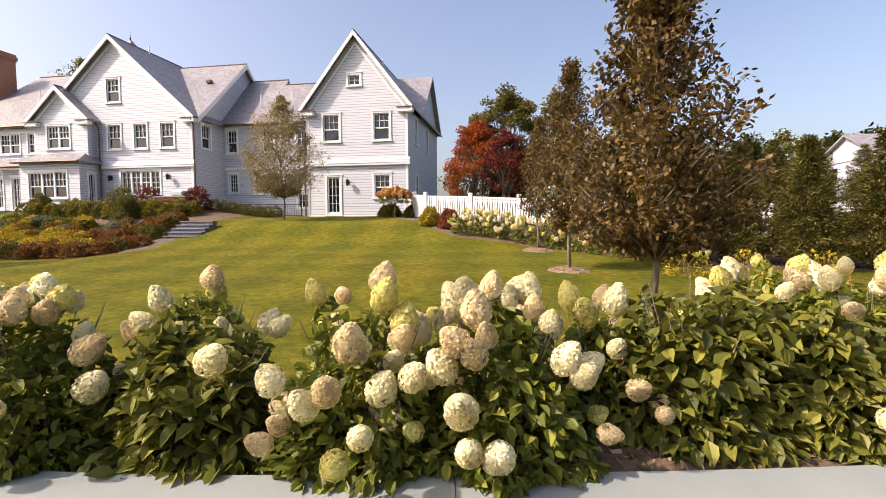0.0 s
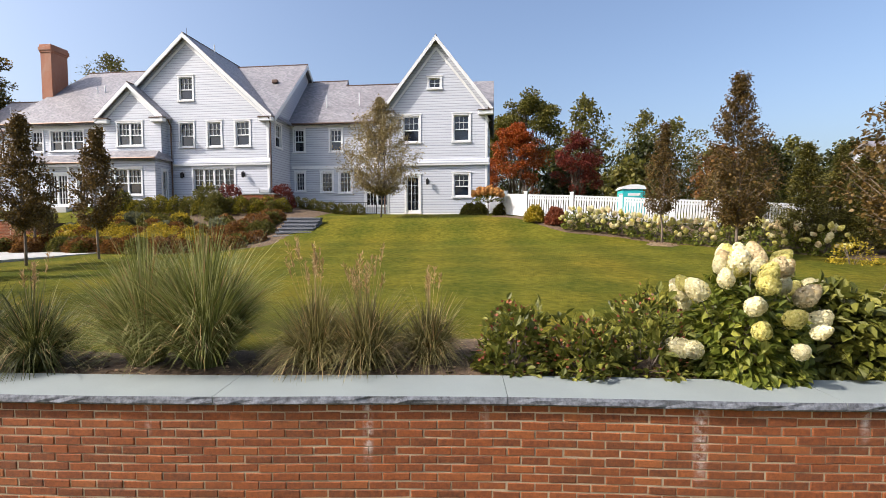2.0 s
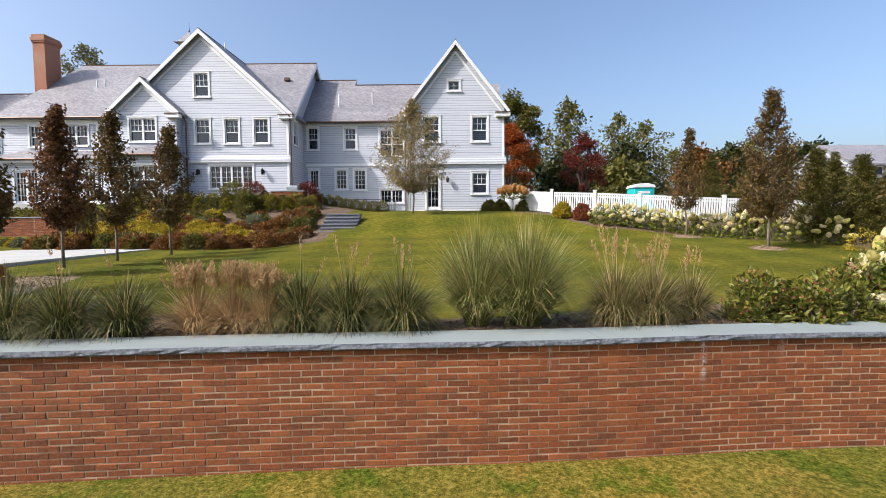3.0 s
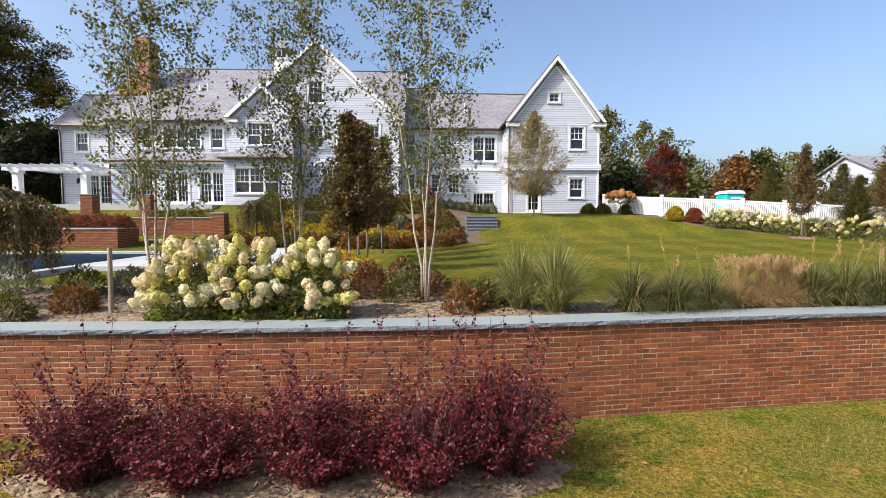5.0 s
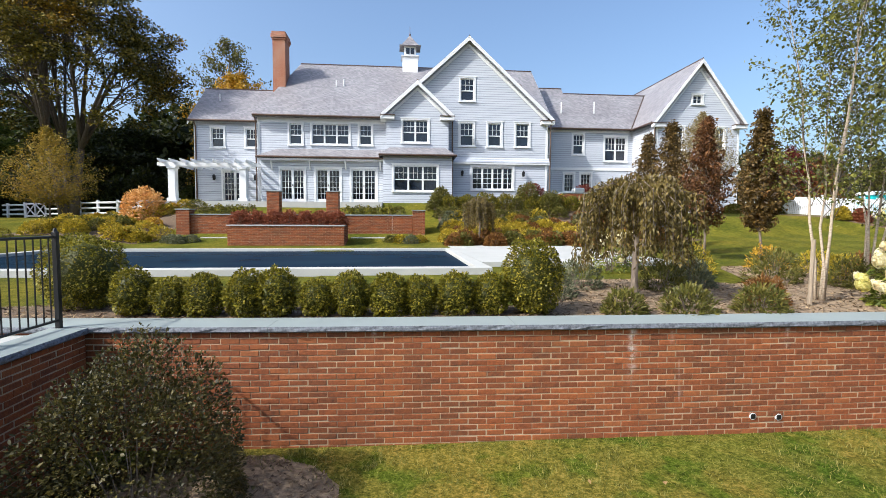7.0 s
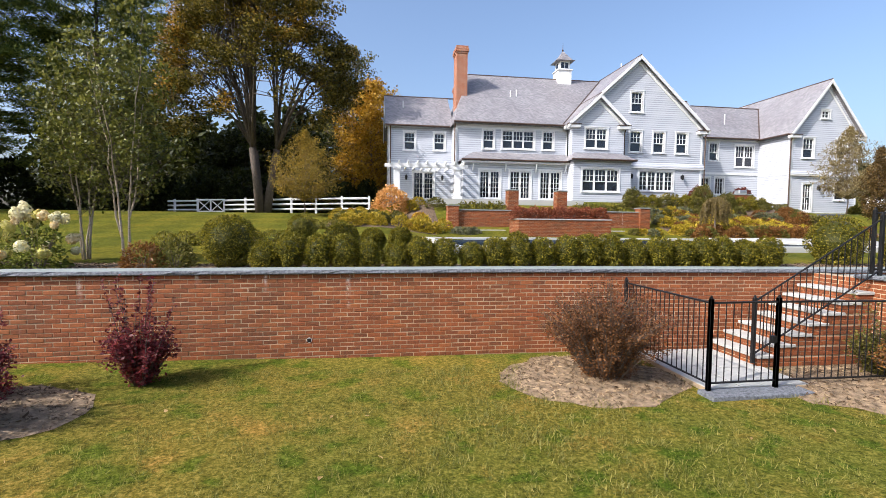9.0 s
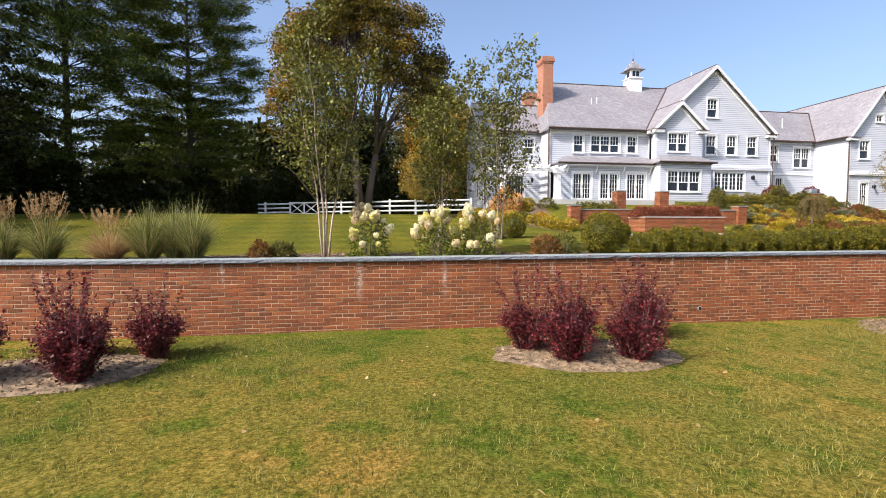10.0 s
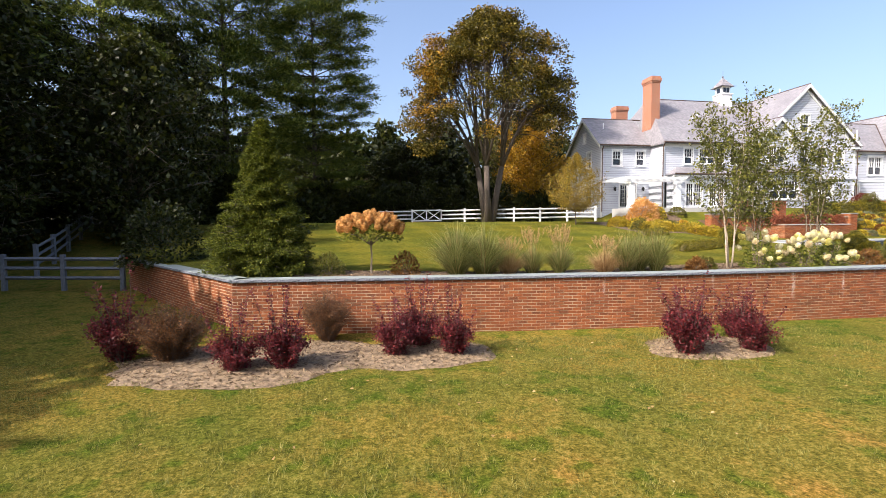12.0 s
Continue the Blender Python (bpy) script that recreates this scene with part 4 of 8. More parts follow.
    for x in (-37.45, -35.15, -32.95, -30.8):
        bm = bmesh.new()
        tube(bm, [(x, 23.28, 6.05), (x, 23.05, 6.35), (x, 22.95, 6.6)], [0.05, 0.045, 0.06], 4)
        part("bracket", bm, TRIM, h)
    # projecting bay with a small gable over it
    bay = (-30.05, -27.17, 4.66, 6.36)
    W(-30.6, -26.35, BASE, 6.85, 22.2, "y", [bay])
    window(h, *bay, 22.2, units=3, lights=(3, 2))
    for x, o in ((-30.6, -1), (-26.35, 1)):
        ops = [(22.7, 23.3, 4.2, 6.3)] if o == 1 else []
        W(22.45, 23.65, BASE, 6.84, x, "x", ops, out=o)
        if ops:
            window(h, *ops[0], x, "x", 1, lights=(2, 5), sash=False)
    roof_slab(h, [(-30.85, 21.9, 6.92), (-26.1, 21.9, 6.92), (-26.7, 23.05, 7.5), (-30.2, 23.05, 7.5)], 0.10)
    for s, x, xt in ((1, -26.1, -26.7), (-1, -30.85, -30.2)):
        roof_slab(h, [(x, 21.9, 6.92), (x, 23.7, 6.92), (xt, 23.7, 7.5), (xt, 23.05, 7.5)][::s], 0.10)
    gutter(h, (-30.85, 21.87, 6.88), (-26.1, 21.87, 6.88))
    sg = (-29.50, -27.70, 7.75, 9.30)
    xs, ys = -28.46, 23.02
    W(-30.4, -26.5, 6.9, 11.5, ys, "y", [sg], clips=gable_clips(xs, 2.25, 9.55, 11.62))
    window(h, *sg, ys, units=2)
    for x, o in ((-30.4, -1), (-26.5, 1)):
        W(23.27, 24.09, 6.9, 9.5, x, "x", [], out=o)
    front_gable(h, xs, 2.28, 9.55, 11.62, ys, 3.2, 0.28)
    downpipe(h, -26.2, 23.5, 3.6, 9.4)
    downpipe(h, -19.7, yg - 0.1, 3.5, 9.4)
    downpipe(h, -38.6, 24.0, 3.8, 9.4)
    for x in (-25.55, -21.5):
        sconce(h, x, yg, 6.0)

    # connecting range
    yc = 26.6
    c2 = [(-19.62, -18.74, 7.70, 9.34), (-17.12, -16.15, 7.70, 9.30), (-14.72, -12.9, 7.25, 9.15)]
    c1 = [(-19.55, -18.75, 5.10, 6.48), (-17.75, -16.82, 5.0, 6.46), (-16.50, -15.53, 4.96, 6.48), (-14.72, -13.0, 4.06, 5.12)]
    W(-19.84, -12.51, BASE, 9.5, yc, "y", c2 + c1)
    for o in c2[:2]:
        window(h, *o, yc)
    window(h, *c2[2], yc, units=2)
    for o in c1[:3]:
        window(h, *o, yc, lights=(3, 4), sash=False)
    window(h, *c1[3], yc, lights=(3, 2), units=2, sash=False)
    part("belt", boxes((-19.7, -12.3, yc - 0.05, yc + 0.01, 6.62, 6.80)), TRIM, h)
    part("frieze", boxes((-19.7, -12.3, yc - 0.03, yc + 0.01, 9.36, 9.5)), TRIM, h)
    for x0, x1, yr, zr in ((-19.9, -16.8, 30.0, 13.37), (-16.8, -6.2, 29.5, 12.87)):
        roof_slab(h, [(x0, 26.28, 9.6), (x1, 26.28, 9.6), (x1, yr, zr), (x0, yr, zr)])
        roof_slab(h, [(x1, 32.7, 9.6), (x0, 32.7, 9.6), (x0, yr, zr), (x1, yr, zr)])
    W(26.7, 32.25, 9.5, 12.8, -6.5, "x", [], out=1, clips=[((0, 29.5, 12.72), (0, s * 3.25 / 3.2, 1)) for s in (-1, 1)])
    W(-19.7, -6.5, BASE, 9.5, 32.5, "y", [], out=1)
    gutter(h, (-19.6, 26.25, 9.56), (-12.6, 26.25, 9.56))
    ridge(h, (-19.9, 30.0, 13.38), (-16.8, 30.0, 13.38))
    ridge(h, (-16.8, 29.5, 12.88), (-10.0, 29.5, 12.88))

    # right wing, gable to the garden
    yw, xw = 23.52, -9.48
    r2 = [(-11.55, -10.40, 7.68, 9.33), (-8.57, -7.46, 7.68, 9.33)]
    rat, r1, rd = (-10.02, -9.14, 10.76, 11.50), (-8.56, -7.46, 4.48, 5.92), (-11.38, -10.40, 3.56, 5.84)
    W(-12.5, -6.5, BASE, 13.6, yw, "y", r2 + [rat, r1, rd], clips=gable_clips(xw, 3.25, 9.55, 13.75))
    for o in r2:
        window(h, *o, yw)
    window(h, *rat, yw, lights=(2, 2), sash=False)
    window(h, *r1, yw, lights=(3, 2))
    window(h, *rd, yw, lights=(3, 4), sash=False, door=True, name="door")
    front_gable(h, xw, 3.3, 9.55, 13.75, yw, 9.5, 0.34)
    W(yw + 0.25, 26.84, BASE, 9.5, -12.5, "x", [], out=-1)
    wr = [(25.0, 25.9, 7.7, 9.3), (25.2, 26.0, 4.6, 6.0), (28.3, 29.2, 7.7, 9.3)]
    W(yw + 0.25, 32.25, BASE, 9.49, -6.5, "x", wr, out=1)
    for o in wr:
        window(h, *o, -6.5, "x", 1)
    W(yw - 0.02, 26.6, 6.4, 6.52, -12.53, "x", [], out=-1, thick=0.03)
    gutter(h, (-12.85, 23.4, 9.5), (-12.85, 26.3, 9.5))
    ridge(h, (xw - 3.3, 26.28, 9.6), (xw - 0.69, 29.5, 12.9))
    downpipe(h, -12.58, 23.45, 3.5, 9.4)
    sconce(h, -10.0, yw, 5.42)
    for x, y, z in ((-12.55, yw, 0), (-6.55, yw, 0)):
        part("plinth_board", boxes((-12.5, -11.42, yw - 0.03, yw + 0.005, 3.36, 3.56)) if x < -10 else boxes((-10.36, -6.5, yw - 0.03, yw + 0.005, 3.36, 3.56)), TRIM, h)

    # left range
    yl = 25.95
    lw = [(-42.10, -41.12, 7.68, 9.10), (-39.90, -38.94, 7.70, 9.10)]
    ld = [(-41.42, -39.72, 4.05, 6.25)]
    W(-43.1, -38.5, BASE, 9.4, yl, "y", lw + ld)
    for o in lw:
        window(h, *o, yl)
    window(h, *ld[0], yl, lights=(3, 5), units=2, sash=False, door=True, name="french_door")
    kl = (12.3 - 9.5) / 3.2
    lo = [(27.6, 28.5, 7.6, 9.2), (27.4, 28.7, 4.4, 6.2), (28.6, 29.2, 10.0, 10.9)]
    W(yl + 0.25, 31.65, BASE, 12.2, -43.1, "x", lo, out=-1, clips=[((0, 28.9, 12.18), (0, s * kl, 1)) for s in (-1, 1)])
    for o in lo:
        window(h, *o, -43.1, "x", -1, lights=(2, 2))
    W(-43.1, -38.5, BASE, 9.4, 31.9, "y", [], out=1)
    roof_slab(h, [(-43.4, 25.65, 9.48), (-38.4, 25.65, 9.48), (-38.4, 28.9, 12.3), (-43.4, 28.9, 12.3)])
    roof_slab(h, [(-38.4, 32.2, 9.48), (-43.4, 32.2, 9.48), (-43.4, 28.9, 12.3), (-38.4, 28.9, 12.3)])
    for y0 in (25.65, 32.2):
        part("barge_board", quad_solid([(-43.42, y0, 9.46), (-43.36, y0, 9.46), (-43.36, 28.9, 12.28), (-43.42, 28.9, 12.28)], 0.28), TRIM, h)
    gutter(h, (-43.4, 25.62, 9.45), (-38.7, 25.62, 9.45))
    ridge(h, (-43.4, 28.9, 12.31), (-37.6, 28.9, 12.31))
    downpipe(h, -43.0, 25.9, 3.8, 9.4)
    part("belt", boxes((-43.12, -38.5, yl - 0.05, yl + 0.01, 6.62, 6.78)), TRIM, h)
    for x in (-41.85, -39.2):
        sconce(h, x, yl, 5.75)

    # chimneys, vents and the cupola
    chimney(h, -38.1, -37.28, 26.45, 27.75, 11.0, 15.62)
    chimney(h, -36.9, -35.6, 34.2, 35.2, 8.0, 14.95)
    c = part("cupola", boxes((-29.34, -28.22, 28.54, 29.66, 13.4, 14.98)), TRIM, h, "white louvred cupola with a flared roof")
    part("cupola_sill", boxes((-29.42, -28.14, 28.46, 29.74, 14.98, 15.06)), TRIM, c)
    part("lantern_room", boxes((-29.22, -28.34, 28.66, 29.54, 15.06, 15.74)), TRIM, c)
    for x in (-28.95, -28.61):
        part("pane", boxes((x - 0.13, x + 0.13, 28.635, 28.665, 15.18, 15.62)), GLASS, c)
    part("pane", boxes((-29.245, -29.215, 28.9, 29.3, 15.18, 15.62)), GLASS, c)
    bm = bmesh.new()
    rings = []
    for r, z in ((0.78, 15.74), (0.62, 15.82), (0.34, 16.2), (0.05, 16.64)):
        rings.append([bm.verts.new((-28.78 + r * sx, 29.1 + r * sy, z)) for sx, sy in ((-1, -1), (1, -1), (1, 1), (-1, 1))])
    for a, b in zip(rings, rings[1:]):
        for k in range(4):
            bm.faces.new((a[k], a[(k + 1) % 4], b[(k + 1) % 4], b[k]))
    bm.faces.new(rings[0][::-1])
    bm.faces.new(rings[-1])
    part("cupola_roof", bm, ROOF, c)
    bm = bmesh.new()
    tube(bm, [(-28.78, 29.1, 16.6), (-28.78, 29.1, 16.75), (-28.78, 29.1, 16.85), (-28.78, 29.1, 17.4)], [0.04, 0.07, 0.02, 0.008], 6)
    part("finial", bm, COPPER, c)
    for x, y, z in ((-33.9, 26.6, 12.0), (-33.4, 26.7, 12.1), (-17.6, 27.6, 11.2), (-15.2, 27.3, 11.2), (-8.9, 27.0, 12.8), (-8.1, 29.6, 12.2), (-42.0, 27.6, 11.1), (-25.0, 26.5, 14.5)):
        bm = bmesh.new()
        tube(bm, [(x, y, z - 0.3), (x, y, z + 0.55)], [0.045, 0.045], 6)
        part("vent_pipe", bm, TRIM, h)
    part("roof_vent", boxes((-21.2, -20.8, 26.9, 27.15, 12.5, 12.75), bevel=0.05), COPPER, h)
    return h


def pergola():
    p = thing("pergola", "white painted timber pergola on square columns", "pergola")
    z0, zt = 3.95, 6.02
    for x, y in ((-42.72, 21.95), (-38.75, 21.95)):
        bm = boxes((x - 0.20, x + 0.20, y - 0.20, y + 0.20, z0, zt), bevel=0.02)
        box(bm, x - 0.27, x + 0.27, y - 0.27, y + 0.27, z0 - 0.5, z0 + 0.22, bevel=0.015)
        box(bm, x - 0.26, x + 0.26, y - 0.26, y + 0.26, zt - 0.16, zt, bevel=0.02)
        part("column", bm, TRIM, p)
    for y in (21.8, 22.1):
        part("beam", boxes((-43.5, -38.1, y - 0.04, y + 0.04, zt, zt + 0.2)), TRIM, p)
    for k in range(9):
        x = -43.2 + k * 0.6
        bm = bmesh.new()
        f = [bm.verts.new((x - 0.035, y, z)) for y, z in ((21.2, zt + 0.30), (21.35, zt + 0.18), (25.9, zt + 0.18), (25.9, zt + 0.36), (21.2, zt + 0.36))]
        fa = bm.faces.new(f)
        r = bmesh.ops.extrude_face_region(bm, geom=[fa])
        bmesh.ops.translate(bm, verts=[g for g in r["geom"] if isinstance(g, bmesh.types.BMVert)], vec=(0.07, 0, 0))
        bmesh.ops.recalc_face_normals(bm, faces=bm.faces)
        part("rafter", bm, TRIM, p)


# ---- build the setting ----
build_ground()
gw, gw_line, gw_return = garden_wall()
stair, stair_line = stair_block()
build_house()
pergola()


# ---- plants ----
R = np.random.default_rng(11)


def stuff(ob):
    return tagged(ob, kind="stuff")


def ball(n, r):
    """Offsets spread evenly through a ball."""
    return unit(R.normal(size=(n, 3))) * (r * np.cbrt(R.random((n, 1))))



def unit(v):
    return v / np.maximum(1e-9, np.linalg.norm(v, axis=1, keepdims=True))


def leaf_mesh(name, base, direct, length, width, fold=0.25, broad=True, curl=0.15):
    """Leaves as folded blades: base points, directions, lengths and widths."""
    n = len(base)
    length, width = np.broadcast_to(length, n)[:, None], np.broadcast_to(width, n)[:, None]
    d = unit(direct)
    side = unit(np.cross(d, unit(R.normal(size=(n, 3)) * 0.45 + (0, 0, 1))))
    nrm = np.cross(side, d)
    mid = lambda k: base + d * length * k - nrm * length * curl * k * k
    if broad:
        drop = nrm * width * fold
        v = np.stack([base, mid(0.35) + side * width * 0.5 + drop, mid(0.68) + side * width * 0.42 + drop, mid(1.0), mid(0.68) - side * width * 0.42 + drop, mid(0.35) - side * width * 0.5 + drop], 1)
        f = np.array([(0, 1, 2, 3), (0, 3, 4, 5)])
        k = 6
    else:
        v = np.stack([base, mid(0.5) + side * width * 0.5, mid(1.0), mid(0.5) - side * width * 0.5], 1)
        f = np.array([(0, 1, 2, 3)])
        k = 4
    faces = (np.arange(n)[:, None, None] * k + f[None]).reshape(-1, f.shape[1])
    return from_arrays(name, v.reshape(-1, 3), faces)


def lumpy(dirs, seed, amount=0.18, freq=2.2):
    return np.array([1 + amount * noise.noise((d[0] * freq + seed, d[1] * freq, d[2] * freq)) for d in dirs])


def dome_points(n, rx, ry, h, seed, inner=0.55, low=-0.15, amount=0.2):
    """Points in the outer shell of an uneven mound standing on the ground, and the outward directions."""
    d = unit(R.normal(size=(int(n * 2.2), 3)))
    d = d[d[:, 2] > low][:n]
    r = lumpy(d, seed, amount) * (inner + (1 - inner) * np.sqrt(R.random(len(d))))
    p = d * r[:, None] * (rx, ry, h)
    p[:, 2] = np.maximum(p[:, 2], 0.02 + 0.1 * R.random(len(d)) * h)
    return p, d


def stems(bm, n, rx, ry, h, r0=0.008, seed=0):
    rng = random.Random(seed)
    for _ in range(n):
        a, q = rng.uniform(0, 6.28), rng.uniform(0.3, 0.9)
        e = Vector((rx * q * math.cos(a), ry * q * math.sin(a), h * rng.uniform(0.6, 0.92)))
        tube(bm, [(e.x * 0.15, e.y * 0.15, -0.05), (e.x * 0.55, e.y * 0.55, e.z * 0.5), e], [r0, r0 * 0.8, r0 * 0.4], 4)


BLOOMS = {}


def bloom_mesh(kind, material, k, fine=False):
    """A panicle of small four-petalled florets over an egg-shaped core, about 0.2 m long at scale 1."""
    key = (kind, k, fine)
    if key not in BLOOMS:
        n = 900 if fine else 130
        petal = 0.0108 if fine else 0.019
        d = unit(R.normal(size=(n, 3)))
        d[:, 2] = d[:, 2] * 0.9 + 0.1
        d = unit(d)
        taper = 1 - 0.36 * np.clip(d[:, 2], -0.2, 1)
        p = d * np.stack([0.082 * taper, 0.082 * taper, np.full(n, 0.104)], 1) * ((0.94 if fine else 0.9) + 0.13 * R.random((n, 1)))
        p[:, 2] += 0.085
        out = unit(d + R.normal(size=(n, 3)) * 0.35)
        s1 = unit(np.cross(out, R.normal(size=(n, 3))))
        s2 = np.cross(out, s1)
        vs, fs = [], []
        for rot in (0.0, 0.785):
            a = (s1 * math.cos(rot) + s2 * math.sin(rot)) * petal
            b = (s2 * math.cos(rot) - s1 * math.sin(rot)) * petal
            lift = out * 0.006
            v = np.stack([p + a + lift, p + b + lift, p - a + lift, p - b + lift], 1).reshape(-1, 3)
            fs.append(np.arange(n)[:, None] * 4 + np.arange(4)[None] + len(vs) * n * 4)
            vs.append(v)
        core = bmesh.new()
        bmesh.ops.create_icosphere(core, subdivisions=2, radius=0.056 if fine else 0.066, matrix=Matrix.Translation((0, 0, 0.06)) @ Matrix.Diagonal((0.95, 0.95, 1.25, 1)))
        core.verts.ensure_lookup_table()
        cv = np.array([v.co[:] for v in core.verts])
        cf = np.array([[v.index for v in f.verts] + [f.verts[2].index] for f in core.faces])
        core.free()
        me = bpy.data.meshes.new("bloom")
        allv = np.concatenate(vs + [cv])
        off = n * 8
        me.from_pydata([tuple(v) for v in allv], [], [tuple(int(i) for i in f) for f in np.concatenate(fs)] + [tuple(int(i) + off for i in f[:3]) for f in cf])
        me.materials.append(material)
        BLOOMS[key] = me
    return BLOOMS[key]


KINDS = {"white": BLOOM_WHITE, "pink": BLOOM_PINK, "lime": BLOOM_LIME, "orange": ORANGE_BLOOM}


def add_bloom(parent, pos, out, size, kind, rng, fine=False):
    ob = part_of("bloom", bloom_mesh(kind, KINDS[kind], rng.randint(0, 2), fine), None, parent)
    z = Vector(out).normalized()
    q = z.to_track_quat("Z", "Y")
    ob.matrix_basis = Matrix.Translation(pos) @ q.to_matrix().to_4x4() @ Matrix.Rotation(rng.uniform(0, 6.28), 4, "Z") @ Matrix.Diagonal((size, size, size * (rng.uniform(0.92, 1.22) if fine else rng.uniform(0.85, 1.2)), 1))
    return ob


def hydrangea(x, y, w, h, blooms, leaves=520, leaf=0.105, mix="wwwpplw", seed=0, material=None, label="", group="panicle hydrangeas", bloom_size=1.0, depth=None, name="hydrangea", fine=False):
    rng = random.Random(seed)
    t = thing(name, label or "hydrangea shrub with large cream and pink cone blooms in mulch", "shrub", group, (x, y, upper_z(x, y)))
    depth = depth or w
    p, d = dome_points(leaves, w * 0.46, depth * 0.46, h * 0.88, seed * 3.1, 0.45, -0.3, 0.3)
    out = unit(d * (1, 1, 0.35) + R.normal(size=d.shape) * 0.5 + (0, 0, -0.15))
    k = R.uniform(0.65, 1.2, len(p))
    stuff(part_of("leaf", leaf_mesh("leaf", p - out * leaf * 0.5, out, leaf * k, leaf * 0.58 * k, 0.22, True, 0.25), material or HYD_LEAF, t))
    bm = bmesh.new()
    stems(bm, 16, w * 0.46, depth * 0.46, h, 0.008, seed)
    stuff(part("stem", bm, BARK, t))
    code = {"w": "white", "p": "pink", "l": "lime", "o": "orange"}
    for _ in range(blooms):
        a = rng.uniform(0, 6.28)
        el = 0.45 + 0.95 * rng.random() if fine and rng.random() < 0.55 else 1.4 * rng.random() ** 0.75
        if fine and rng.random() < 0.16:
            el = rng.uniform(-0.05, 0.45)
        v = Vector((math.cos(a) * math.cos(el), math.sin(a) * math.cos(el), math.sin(el)))
        if v.y > 0.6 and rng.random() < 0.6:
            v.y = -v.y
        pos = Vector((v.x * w * 0.49, v.y * depth * 0.49, v.z * h * 0.84 + 0.06)) * rng.uniform(0.94, 1.14)
        pos.z = max(pos.z, 0.3)
        add_bloom(t, pos, v * Vector((1, 1, 0.7)) + Vector((rng.uniform(-0.3, 0.3), rng.uniform(-0.3, 0.3), rng.uniform(0.1, 0.7))), bloom_size * rng.uniform(0.65, 1.15), code[rng.choice(mix)], rng, fine)
    return t


def mound(name, x, y, w, h, material, label, category="shrub", n=420, leaf=0.05, group="", z=None, seed=0, inner=0.6, slim=0.55, spiky=0.0, amount=0.2, extra=None, globe=False):
    """A rounded shrub of small leaves over twigs; extra: flowers as (material, count, size)."""
    t = thing(name, label, category, group, (x, y, ground_z(x, y) if z is None else z))
    if globe:
        d = unit(R.normal(size=(n, 3)))
        p = d * (lumpy(d, seed * 1.7 + x, amount) * (inner + (1 - inner) * np.sqrt(R.random(n))))[:, None] * (w / 2, w / 2, h / 2) + (0, 0, h * 0.49)
        p[:, 2] = np.maximum(p[:, 2], 0.02)
    else:
        p, d = dome_points(n, w / 2, w / 2, h, seed * 1.7 + x, inner, -0.2, amount)
    out = unit(d + R.normal(size=d.shape) * 0.7 + (0, 0, spiky))
    k = R.uniform(0.6, 1.3, len(p))
    stuff(part_of("foliage", leaf_mesh("foliage", p, out, leaf * k, leaf * slim * k, 0.2, 0.06 < leaf < 0.12, 0.1), material, t))
    bm = bmesh.new()
    stems(bm, 9, w * 0.42, w * 0.42, h, 0.007, seed)
    stuff(part("twig", bm, BARK, t))
    # dark ball added inside clipped shrubs, standing in for their shaded interior
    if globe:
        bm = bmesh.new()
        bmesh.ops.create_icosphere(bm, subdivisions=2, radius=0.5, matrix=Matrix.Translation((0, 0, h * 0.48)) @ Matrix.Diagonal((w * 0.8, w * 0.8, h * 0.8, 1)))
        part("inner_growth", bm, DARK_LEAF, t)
    if extra:
        mat, cnt, size = extra
        p, d = dome_points(cnt, w / 2 * 1.05, w / 2 * 1.05, h * 1.06, seed, 0.92, 0.1)
        stuff(part_of("flower", leaf_mesh("flower", p, unit(d + R.normal(size=d.shape) * 0.6), size, size * 0.8, 0.1, False, 0), mat, t))
    return t


def plum_shrub(name, h, w, seed, material, label, category="shrub", group="plum shrubs", shoots=120, leaf=0.042, base=0.28, spikes=19):
    """Upright vase-shaped shrub: a dense body, and long arching shoots that stand out of it."""
    rng = random.Random(seed)
    t = thing(name, label, category, group)
    bm = bmesh.new()
    anchors, dirs = [], []
    for s in range(shoots + spikes):
        a, q = rng.uniform(0, 6.28), rng.random() ** 0.55
        long = s >= shoots
        if long:
            q = rng.uniform(0.3, 1.1)
            tall = h * rng.uniform(0.75, 1.25) * (1 - 0.12 * q)
        else:
            tall = h * rng.uniform(0.34, 0.68) * (1 - 0.36 * q * q)
        e = Vector((w / 2 * q * math.cos(a), w / 2 * q * math.sin(a), tall))
        b = Vector((e.x * base, e.y * base, 0))
        m = b.lerp(e, 0.55) + Vector((rng.uniform(-0.05, 0.05), rng.uniform(-0.05, 0.05), 0.08 * h))
        tube(bm, [b, m, e], [0.006, 0.004, 0.002], 4)
        for _ in range(52 if long else 80):
            k = rng.uniform(0.35, 1.0) if long else rng.uniform(0.08, 1.0)
            pnt = b.lerp(m, k / 0.55) if k < 0.55 else m.lerp(e, (k - 0.55) / 0.45)
            wide = 0.016 if long else 0.04
            anchors.append(pnt + Vector((rng.gauss(0, wide), rng.gauss(0, wide), rng.gauss(0, wide))))
            dirs.append((rng.gauss(0, 1), rng.gauss(0, 1), rng.gauss(0.5, 0.6)))
    stuff(part("stem", bm, PINE_BARK, t))
    p, d = np.array([a[:] for a in anchors]), np.array(dirs)
    p[:, 2] = np.maximum(p[:, 2], 0.03)
    k = R.uniform(0.7, 1.3, len(p))
    stuff(part_of("foliage", leaf_mesh("foliage", p, d, leaf * k, leaf * 0.68 * k, 0.15, False, 0.1), material, t))
    return t


